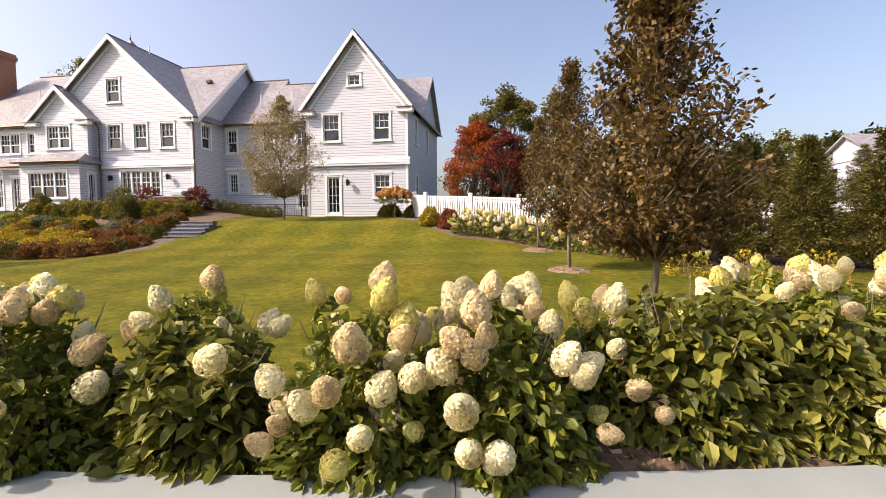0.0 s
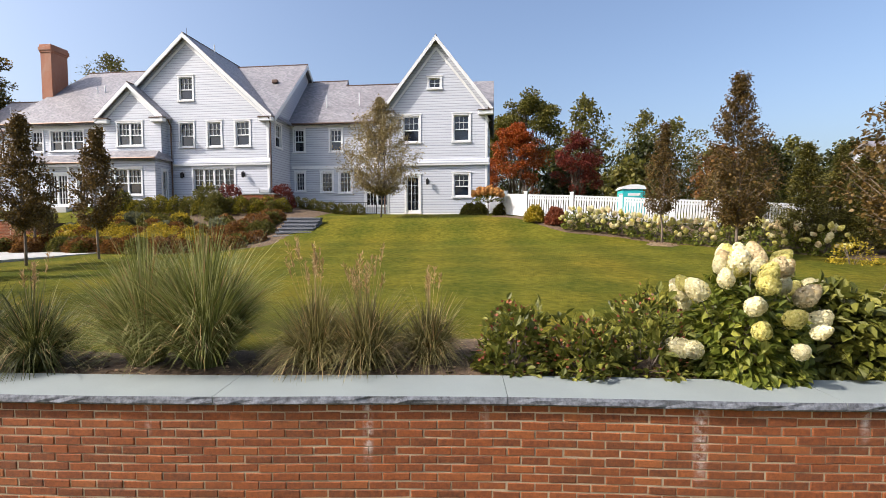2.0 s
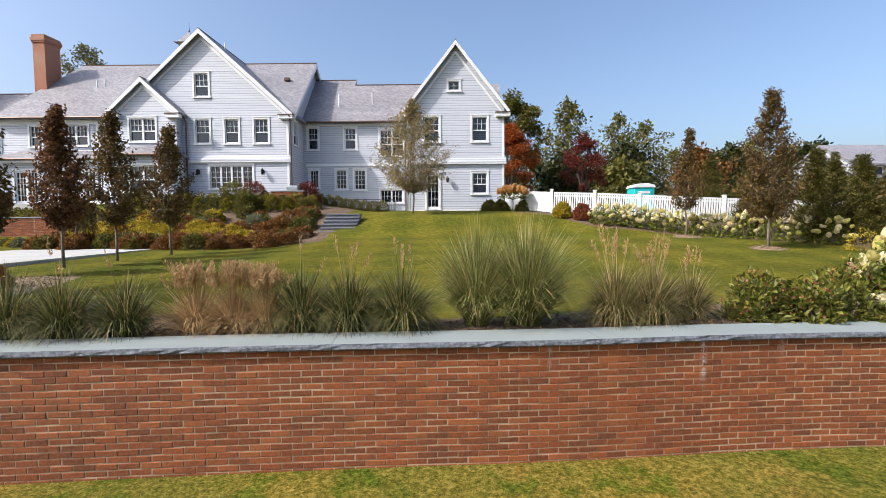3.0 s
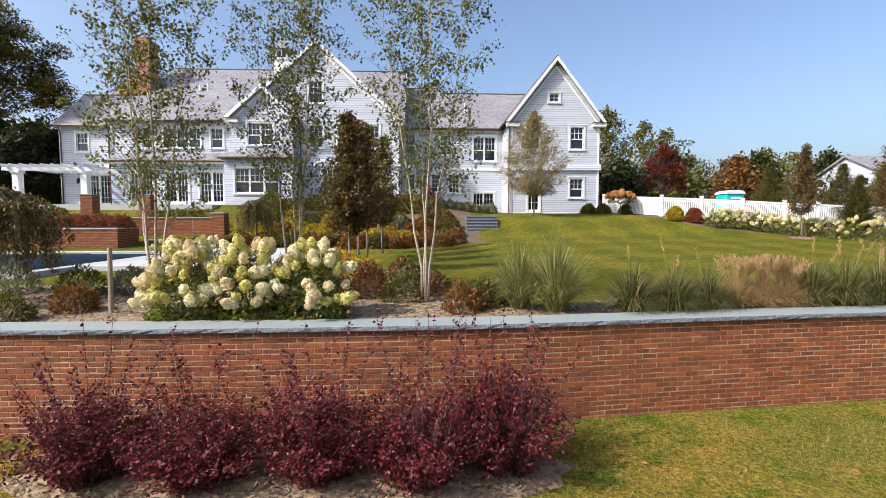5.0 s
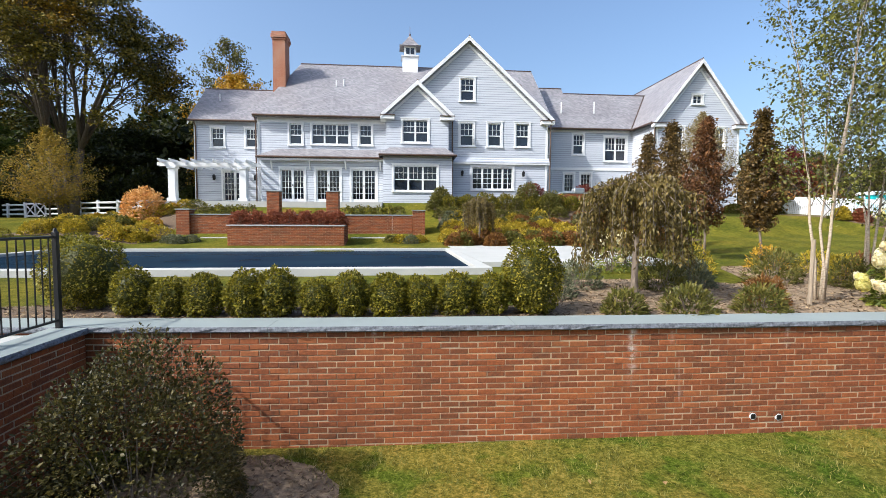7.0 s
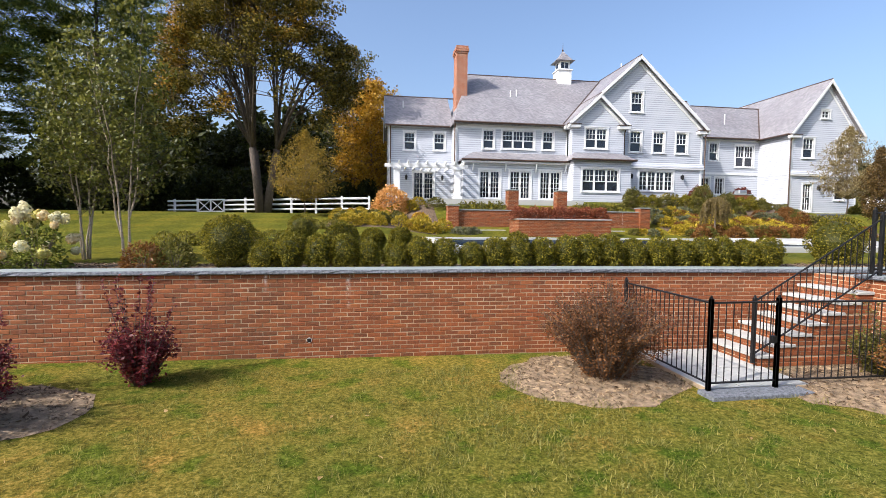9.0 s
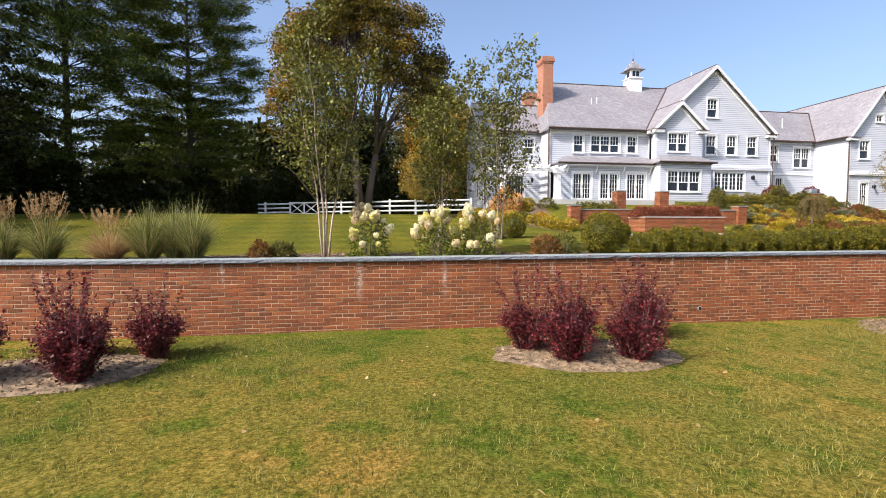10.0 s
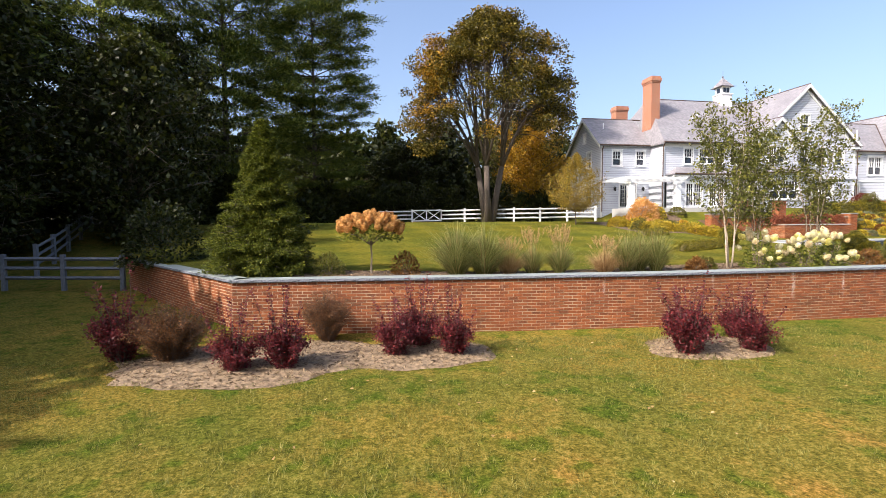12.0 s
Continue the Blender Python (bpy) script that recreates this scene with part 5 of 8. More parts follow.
def grass_clump(name, x, y, h, spread, n, material, label, plumes=0, seed=0, group="ornamental grasses", z=None, stiff=0.6):
    """Arching blades from one crown, and feathery plumes on stalks."""
    t = thing(name, label, "ornamental grass", group, (x, y, upper_z(x, y) if z is None else z))
    seg = 5
    n = int(n * 1.35)
    crown = 0.27 if stiff < 0.1 else 0.22
    a = R.uniform(0, 6.283, n)
    lean = spread * R.random(n) ** 0.55
    hh = h * R.uniform(0.45, 1.12, n) * (1.08 - 0.35 * lean / spread)
    base = np.stack([np.cos(a) * lean * crown, np.sin(a) * lean * crown, np.zeros(n)], 1)
    side = np.stack([-np.sin(a), np.cos(a), np.zeros(n)], 1)
    turn = R.normal(size=n) * 0.5
    a = a + R.normal(size=n) * (0.5 if stiff < 0.1 else 0.25)
    side = np.stack([side[:, 0] * np.cos(turn) - side[:, 1] * np.sin(turn), side[:, 0] * np.sin(turn) + side[:, 1] * np.cos(turn), side[:, 2]], 1)
    w = R.uniform(0.004, 0.008, n)
    rows = []
    bend = R.uniform(0.0, 1.15 - stiff, n) * (0.4 + lean / spread)
    wob = R.normal(size=(n, 2)) * 0.05 * h
    for s in range(seg + 1):
        k = s / seg
        r = lean * (0.3 * k + 0.7 * k ** 2.2)
        zz = hh * (k - bend * k ** 3 * 0.8)
        c = base + np.stack([np.cos(a) * r + wob[:, 0] * k * k, np.sin(a) * r + wob[:, 1] * k * k, zz], 1)
        ww = (w * (1 - 0.85 * k ** 2))[:, None]
        rows += [c + side * ww, c - side * ww]
    v = np.stack(rows, 1)
    m = 2 * (seg + 1)
    f = np.array([(2 * s, 2 * s + 1, 2 * s + 3, 2 * s + 2) for s in range(seg)])
    dry = n // 14
    for name_, rows_, mat_ in (("blade", v[dry:], material), ("dry_blade", v[:dry], TAN_GRASS)):
        faces = (np.arange(len(rows_))[:, None, None] * m + f[None]).reshape(-1, 4)
        stuff(part_of(name_, from_arrays(name_, rows_.reshape(-1, 3), faces), mat_, t))
    if plumes:
        rng = random.Random(seed)
        bm = bmesh.new()
        pts = []
        for _ in range(plumes):
            an, q = rng.uniform(0, 6.28), rng.random()
            e = Vector((math.cos(an) * spread * 0.7 * q, math.sin(an) * spread * 0.7 * q, h * rng.uniform(0.95, 1.35)))
            tube(bm, [(e.x * 0.1, e.y * 0.1, 0.1), (e.x * 0.5, e.y * 0.5, e.z * 0.6), e], [0.002, 0.0016, 0.001], 3)
            for _ in range(34):
                k = rng.uniform(0.82, 1.0)
                pts.append((e.x * (0.5 + 0.5 * (k - 0.6) / 0.4) + rng.gauss(0, 0.008), e.y * (0.5 + 0.5 * (k - 0.6) / 0.4) + rng.gauss(0, 0.008), e.z * k))
        stuff(part("stalk", bm, TAN_GRASS, t))
        p = np.array(pts)
        stuff(part_of("plume", leaf_mesh("plume", p, R.normal(size=p.shape) * 0.4 + (0, 0, 1), 0.055, 0.0095, 0, False, 0.1), TAN_GRASS, t))
    return t


def profile(kind):
    """Width of a crown by height, both from 0 to 1."""
    return {
        "column": lambda k: (0.6 + 0.4 * ease(0.0, 0.18, k)) * (1 - 0.62 * ease(0.15, 0.62, k) - 0.3 * ease(0.62, 1.0, k)),
        "oval": lambda k: (0.6 + 0.4 * ease(0.0, 0.22, k)) * (1 - 0.86 * ease(0.3, 1.06, k)),
        "teardrop": lambda k: 0.55 + 0.45 * math.sin(math.pi / 2 * k / 0.35) if k < 0.35 else max(0.04, 1 - ((k - 0.35) / 0.65) ** 1.7),
        "round": lambda k: math.sqrt(max(0.03, 1 - (2 * k - 0.92) ** 2)) if k < 0.97 else 0.2,
        "broad": lambda k: math.sqrt(max(0.05, 1 - (1.75 * k - 0.75) ** 2)),
        "cone": lambda k: 1.02 - k,
        "spruce": lambda k: (1.02 - k) * (0.9 + 0.15 * ease(0.0, 0.1, k)),
        "open": lambda k: 0.45 + 0.55 * math.sin(math.pi * (0.15 + 0.75 * k)),
    }[kind]


def tree(name, x, y, height, radius, crown_from, leaf_material, label, kind="round", leaves=9000, leaf=0.09, limbs=34, rise=0.55, spread=0.22,
         trunk=0.07, bark=None, z=None, category="tree", group="", seed=1, twigs=5, slim=0.6, fill=0.25):
    """A trunk with limbs and twigs, and leaves gathered round the twigs."""
    rng = random.Random(seed)
    t = thing(name, label, category, group, (x, y, ground_z(x, y) if z is None else z))
    rad = profile(kind)
    bm = bmesh.new()
    anchors = []
    rng.random()
    axis = [Vector((0, 0, height * 0.97 * k / 7)) + Vector((rng.gauss(0, 1), rng.gauss(0, 1), 0)) * 0.008 * height * (k > 0) for k in range(8)]
    axis[0].z -= 0.15
    tube(bm, axis, [trunk * max(0.1, 1 - 0.9 * (k / 7) ** 0.8) for k in range(8)], 8 if trunk > 0.05 else 6)

    def on_axis(k):
        i = min(6, int(k * 7))
        return axis[i].lerp(axis[i + 1], k * 7 - i)

    low = crown_from * height
    for i in range(limbs):
        q = (i + rng.random()) / limbs
        ze = low + (height - low) * (0.03 + 0.97 * q)
        a = i * 2.399 + rng.uniform(-0.5, 0.5)
        lobe = 1 + 0.3 * noise.noise((math.cos(a) * 1.6 + seed, math.sin(a) * 1.6, q * 4))
        ln = radius * rad(q) * rng.uniform(0.72, 1.05) * lobe
        o = on_axis(min(0.985, max(low * 0.9, ze - rise * ln * rng.uniform(0.7, 1.3)) / height))
        top = on_axis(min(0.985, ze / height))
        e = Vector((top.x + math.cos(a) * ln, top.y + math.sin(a) * ln, ze))
        m = o.lerp(e, 0.5) + Vector((rng.gauss(0, 0.05), rng.gauss(0, 0.05), 0.06)) * ln
        r0 = max(0.004, trunk * 0.36 * (1 - 0.75 * q))
        tube(bm, [o, m, e], [r0, r0 * 0.6, r0 * 0.2], 5)
        for _ in range(twigs):
            b = o.lerp(m, rng.uniform(0.5, 1)) if rng.random() < 0.4 else m.lerp(e, rng.random())
            te = b + Vector((rng.gauss(0, 1), rng.gauss(0, 1), rng.gauss(0.25, 0.5))) * ln * (0.15 if kind in ("column", "oval") else 0.24)
            tube(bm, [b, te], [r0 * 0.3, r0 * 0.12], 3)
            anchors += [b.lerp(te, 0.4), b.lerp(te, 0.75), te]
        anchors += [m.lerp(e, f) for f in (0.0, 0.35, 0.7, 1.0)] * (1 + int(2.5 * ln / radius))
        if rng.random() < fill:
            anchors.append(o.lerp(m, 0.6))
    part("trunk", bm, bark or BARK, t, smooth=True)
    an = np.array([v[:] for v in anchors])
    pick = an[R.integers(0, len(an), leaves)] + ball(leaves, spread * 1.35)
    k = R.uniform(0.6, 1.25, leaves)
    d = R.normal(size=(leaves, 3)) + (0, 0, -0.35)
    stuff(part_of("crown", leaf_mesh("crown", pick, d, leaf * k, leaf * slim * k, 0.2, 0.07 < leaf < 0.13 and leaves < 16000, 0.12), leaf_material, t))
    return t


def spray_leaves(centres, sizes, leaves, flat=0.6):
    """Leaf points gathered in flattened sprays round the centres."""
    idx = R.choice(len(centres), leaves, p=sizes ** 2 / (sizes ** 2).sum())
    return centres[idx] + ball(leaves, 1.0) * sizes[idx][:, None] * (1, 1, flat)


def broad_tree(name, x, y, height, radius, material, label, leaves=60000, leaf=0.2, sprays=230, trunk=0.45, fork=0.2, bottom=0.28, spray=1.0, z=None, group="", seed=1, bark=None, stems=3, inner=0.55):
    """An old spreading tree: a forked trunk, limbs that fan out to a domed crown, and leaves in sprays near the outside with gaps between."""
    rng = random.Random(seed)
    t = thing(name, label, "tree", group, (x, y, ground_z(x, y) if z is None else z))
    bm = bmesh.new()
    zc, up, down = height * (bottom + (1 - bottom) * 0.42), height * (1 - bottom) * 0.58, height * (1 - bottom) * 0.42

    def shell(a, el, k):
        bump = 1 + 0.16 * noise.noise((math.cos(a) * 1.8 + seed, math.sin(a) * 1.8, el * 2.2))
        return Vector((math.cos(a) * math.cos(el) * radius, math.sin(a) * math.cos(el) * radius, math.sin(el) * (up if el > 0 else down))) * k * bump + Vector((0, 0, zc))

    heads = []
    for s in range(stems):
        az = 6.283 * s / stems + rng.uniform(-0.4, 0.4)
        head = Vector((math.cos(az) * radius * 0.16, math.sin(az) * radius * 0.16, height * (fork + 0.12)))
        foot = Vector((math.cos(az) * trunk * 0.45, math.sin(az) * trunk * 0.45, -0.3))
        tube(bm, [foot, foot.lerp(head, 0.5) + Vector((0, 0, 0.1)), head], [trunk * 0.75, trunk * 0.52, trunk * 0.45], 9)
        heads.append(head)
    centres, sizes = [], []
    limbs = 6 * stems
    for i in range(limbs):
        head = heads[i % stems]
        base = math.atan2(head.y, head.x)
        a, el = base + rng.uniform(-1.1, 1.1), rng.uniform(0.05, 1.45)
        e = shell(a, el, 0.86)
        m = head.lerp(e, 0.5) + Vector((0, 0, 0.06 * height))
        r0 = trunk * rng.uniform(0.2, 0.34)
        tube(bm, [head, head.lerp(m, 0.5) + Vector((0, 0, 0.02 * height)), m, e], [r0, r0 * 0.8, r0 * 0.55, r0 * 0.12], 6)
        for _ in range(sprays // limbs):
            k = rng.uniform(0.25, 1.0)
            b = head.lerp(m, k * 2) if k < 0.5 else m.lerp(e, k * 2 - 1)
            tip = shell(a + rng.gauss(0, 0.55), min(1.5, max(-0.6, el + rng.gauss(-0.12, 0.42))), rng.uniform(inner, 1.0) ** 0.6)
            tube(bm, [b, b.lerp(tip, 0.5) + Vector((0, 0, 0.05 * radius)), tip], [r0 * 0.3, r0 * 0.18, r0 * 0.05], 4)
            centres.append(tip)
            sizes.append(spray * rng.uniform(0.6, 1.25))
    part("trunk", bm, bark or PINE_BARK, t, smooth=True)
    p = spray_leaves(np.array([c[:] for c in centres]), np.array(sizes), leaves)
    k = R.uniform(0.6, 1.25, leaves)
    stuff(part_of("crown", leaf_mesh("crown", p, R.normal(size=(leaves, 3)) * (1, 1, 0.6) + (0, 0, -0.2), leaf * k, leaf * 0.7 * k, 0.2, False, 0.12), material, t))
    return t


def birch(x, y, height, radius, seed=1, stems=4, leaves=15000, leaf=0.058):
    """A clump of slim white stems that lean apart, with fine rising branches and small loose leaves."""
    rng = random.Random(seed)
    t = thing("birch_tree", "multi-stemmed white-barked birch with sparse yellow-green leaves", "tree", "birch trees", (x, y, upper_z(x, y)))
    bark, fine = bmesh.new(), bmesh.new()
    anchors = []
    for s in range(stems):
        az = 6.283 * s / stems + rng.uniform(-0.5, 0.5) + seed
        hh = height * (1 if s == 0 else rng.uniform(0.78, 0.97))
        out = radius * rng.uniform(0.4, 0.62)
        axis = [Vector((math.cos(az), math.sin(az), 0)) * (0.05 + out * (k / 9) ** 1.25) + Vector((rng.gauss(0, 0.02), rng.gauss(0, 0.02), 0)) * (k > 0) + Vector((0, 0, hh * k / 9)) for k in range(10)]
        axis[0].z -= 0.15
        tube(bark, axis, [0.028 * max(0.08, 1 - 0.95 * (k / 9) ** 0.8) for k in range(10)], 7)
        for i in range(30):
            q = 0.24 + 0.76 * (i + rng.random()) / 30
            k = min(8.99, q * 9)
            o = axis[int(k)].lerp(axis[int(k) + 1], k - int(k))
            a = i * 2.399 + rng.uniform(-0.6, 0.6)
            ln = radius * (0.75 - 0.55 * q) * rng.uniform(0.6, 1.25) + 0.12
            e = o + Vector((math.cos(a) * ln, math.sin(a) * ln, ln * rng.uniform(0.7, 1.5)))
            m = o.lerp(e, 0.5) + Vector((0, 0, 0.1 * ln))
            tube(fine, [o, m, e], [0.008 * (1.2 - q), 0.005 * (1.2 - q), 0.0015], 4)
            for _ in range(6):
                b = o.lerp(m, rng.uniform(0.4, 1)) if rng.random() < 0.35 else m.lerp(e, rng.random())
                te = b + Vector((rng.gauss(0, 0.13), rng.gauss(0, 0.13), rng.gauss(-0.02, 0.12)))
                tube(fine, [b, te], [0.002, 0.001], 3)
                anchors += [b.lerp(te, 0.5), te]
            anchors += [m.lerp(e, 0.5), e, e]
    part("trunk", bark, BIRCH, t, smooth=True)
    part("branch", fine, PINE_BARK, t, "fine dark brown branches")
    an = np.array([v[:] for v in anchors])
    p = an[R.integers(0, len(an), leaves)] + ball(leaves, 0.11)
    k = R.uniform(0.7, 1.3, leaves)
    stuff(part_of("crown", leaf_mesh("crown", p, R.normal(size=(leaves, 3)) + (0, 0, -0.5), leaf * k, leaf * 0.7 * k, 0.15, False, 0.1), BIRCH_LEAF, t))
    return t


def conifer(name, x, y, height, radius, material, label, base=0.0, whorls=20, per=9, needles=15000, needle=0.16, sag=0.12, z=None, category="tree", group="", trunk=0.08, seed=3, flat=0.05, kind="cone", upsweep=0.0, layer=0.45, puff=0.075):
    """A conifer: straight trunk, whorls of limbs with flat sprays of needles."""
    rng = random.Random(seed)
    t = thing(name, label, category, group, (x, y, ground_z(x, y) if z is None else z))
    bm = bmesh.new()
    tube(bm, [(0, 0, -0.2), (0, 0, height * 0.5), (0, 0, height)], [trunk, trunk * 0.6, 0.01], 8)
    rad = profile(kind)
    anchors, weights = [], []
    for wv in range(whorls):
        q = (wv + 0.3 * rng.random()) / whorls
        zc = height * (base + (0.99 - base) * q)
        ln = radius * rad(q) * rng.uniform(0.85, 1.1) + 0.04
        for i in range(per):
            if rng.random() < 0.12:
                continue
            a = 6.283 * i / per + wv * 1.7 + rng.uniform(-0.3, 0.3)
            l2 = ln * rng.uniform(0.7, 1.15)
            o = Vector((0, 0, zc))
            e = o + Vector((math.cos(a) * l2, math.sin(a) * l2, (upsweep - sag) * l2 + rng.gauss(0, 0.03) * l2))
            tube(bm, [o, o.lerp(e, 0.5) + Vector((0, 0, 0.04 * l2)), e], [trunk * 0.2, trunk * 0.12, 0.004], 4)
            sd = Vector((-math.sin(a), math.cos(a), 0))
            for _ in range(7):
                k = rng.uniform(0.25, 1.0)
                anchors.append(o.lerp(e, k) + sd * rng.gauss(0, 0.13) * l2)
                weights.append(l2 + 0.15)
    part("trunk", bm, PINE_BARK, t)
    an, wt = np.array([v[:] for v in anchors]), np.array(weights)
    idx = R.choice(len(an), needles, p=wt / wt.sum())
    p = an[idx] + R.normal(size=(needles, 3)) * (wt[idx] * puff)[:, None] * (1, 1, layer) + R.normal(size=(needles, 3)) * (0.03, 0.03, flat)
    outd = unit(np.stack([p[:, 0], p[:, 1], np.zeros(needles)], 1)) + R.normal(size=(needles, 3)) * 0.55 + (0, 0, 0.25)
    stuff(part_of("crown", leaf_mesh("crown", p, outd, needle * R.uniform(0.6, 1.3, needles), needle * 0.26, 0, False, 0.1), material, t))
    return t


def weeping_tree(x, y, h, w, label, z=None):
    rng = random.Random(8)
    t = thing("weeping_tree", label, "tree", "weeping trees", (x, y, upper_z(x, y) if z is None else z))
    bm = bmesh.new()
    tube(bm, [(0, 0, -0.1), (0.03, 0.02, h * 0.45), (-0.02, 0, h * 0.85)], [0.06, 0.05, 0.04], 8)
    pts, dr = [], []
    for i in range(120):
        a = (i // 4) * 2.399 + rng.gauss(0, 0.1)
        q = math.sqrt((i // 4 + 1) / 30)
        top = Vector((0, 0, h * rng.uniform(0.72, 0.88)))
        out = Vector((math.cos(a), math.sin(a), 0)) * (w / 2) * q * rng.uniform(0.8, 1.1)
        crest = top + out * 0.45 + Vector((0, 0, h * 0.16 * (1 - q * 0.5)))
        end = Vector((out.x, out.y, h * rng.uniform(0.2, 0.55) + (1 - q) * 0.35 * h))
        mid = Vector((out.x * 0.95, out.y * 0.95, (crest.z + end.z) * 0.58))
        tube(bm, [top, crest, mid, end], [0.014, 0.009, 0.006, 0.003], 4)
        for _ in range(135):
            k = rng.random()
            p = crest.lerp(mid, k * 2) if k < 0.5 else mid.lerp(end, (k - 0.5) * 2)
            pts.append(p + Vector((rng.gauss(0, 0.035), rng.gauss(0, 0.035), rng.gauss(0, 0.03))))
            dr.append((rng.gauss(0, 0.5), rng.gauss(0, 0.5), rng.gauss(-0.9, 0.3)))
    part("trunk", bm, BARK, t)
    p, d = np.array([v[:] for v in pts]), np.array(dr)
    stuff(part_of("crown", leaf_mesh("crown", p, d, 0.075, 0.034, 0.15, False, 0.1), WEEP_LEAF, t))
    return t


def standard_tree(x, y, trunk_h, w, label, group="", z=None, scale=1.0, seed=4):
    """Hydrangea grown as a small standard: bare stem and a flat head of blooms."""
    rng = random.Random(seed)
    t = thing("standard_hydrangea", label, "small tree", group, (x, y, ground_z(x, y) if z is None else z))
    bm = bmesh.new()
    tube(bm, [(0, 0, -0.1), (0.02, 0.01, trunk_h * 0.6), (0, 0, trunk_h)], [0.03, 0.025, 0.025], 6)
    limbs = bmesh.new()
    for k in range(14):
        a = k * 2.4
        tube(limbs, [(0, 0, trunk_h * 0.85), (math.cos(a) * w * 0.22, math.sin(a) * w * 0.22, trunk_h * 1.12), (math.cos(a) * w * 0.45, math.sin(a) * w * 0.45, trunk_h * 1.22)], [0.012, 0.008, 0.004], 4)
    stuff(part("branch", limbs, BARK, t))
    part("trunk", bm, BARK, t)
    p, d = dome_points(500, w / 2, w / 2, w * 0.32, seed, 0.5, -0.35)
    p[:, 2] += trunk_h * 0.98
    stuff(part_of("leaf", leaf_mesh("leaf", p, d + R.normal(size=d.shape) * 0.6, 0.09, 0.05), HYD_LEAF, t))
    for _ in range(130):
        a, q = rng.uniform(0, 6.28), rng.random() ** 0.5
        add_bloom(t, (math.cos(a) * w * 0.5 * q, math.sin(a) * w * 0.5 * q, trunk_h * 1.02 + w * 0.36 * math.sqrt(max(0, 1 - q * q * 0.8)) + rng.uniform(-0.08, 0.04)),
                  (math.cos(a) * q, math.sin(a) * q, 0.6), scale * rng.uniform(0.9, 1.3), "orange", rng)
    return t


# ---- pool terrace ----
def pool_and_terrace():
    x0, x1, y0, y1 = POOL_BOX
    zc = 1.80
    p = thing("swimming_pool", "rectangular dark-bottomed swimming pool with pale stone coping", "pool")
    part("water", boxes((x0, x1, y0, y1, 1.2, zc - 0.10)), WATER, p, "still dark water")
    w = 0.34
    for d in ((x0 - w, x1 + w, y0 - w, y0), (x0 - w, x1 + w, y1, y1 + w), (x0 - w, x0, y0, y1), (x1, x1 + w, y0, y1)):
        part("coping", boxes((*d, 1.2, zc), bevel=0.012), PAVING, p)
    t = thing("paving_patio", "pale stone paved patio beside the pool", "patio", kind="structure")
    part("slab", boxes((x1 + w + 0.01, -22.1, 5.0, 14.0, 1.3, 1.795)), PAVING, t)


def brick_block(name, x0, x1, y0, y1, z0, z1, label, category, cap=0.06, over=0.04, group=""):
    """Solid brickwork with courses of single bricks on its visible sides and a stone cap."""
    t = thing(name, label, category, group)
    core = part("core", boxes((x0 + 0.005, x1 - 0.005, y0 + 0.005, y1 - 0.005, z0, z1 - cap)), MORTAR, t)
    line = half_bricks((x0, y1), (x0, y0)) + half_bricks((x0, y0), (x1, y0))[1:] + half_bricks((x1, y0), (x1, y1))[1:]
    rng = random.Random(2)
    verts, faces = [], []
    for c in range(int((z1 - cap - z0) / COURSE)):
        for v in course_bricks(line, c % 2, z1 - cap - (c + 1) * COURSE, rng):
            k = len(verts)
            verts += v
            faces += [tuple(k + q for q in f) for f in BRICK_FACES]
    if verts:
        tagged(part_of("brickwork", from_arrays("brickwork", verts, faces), BRICK, t), kind="stuff")
    part("cap", boxes((x0 - over, x1 + over, y0 - over, y1 + over, z1 - cap, z1), bevel=0.01), STONE if category != "planter" else PAVING, t)
    return t


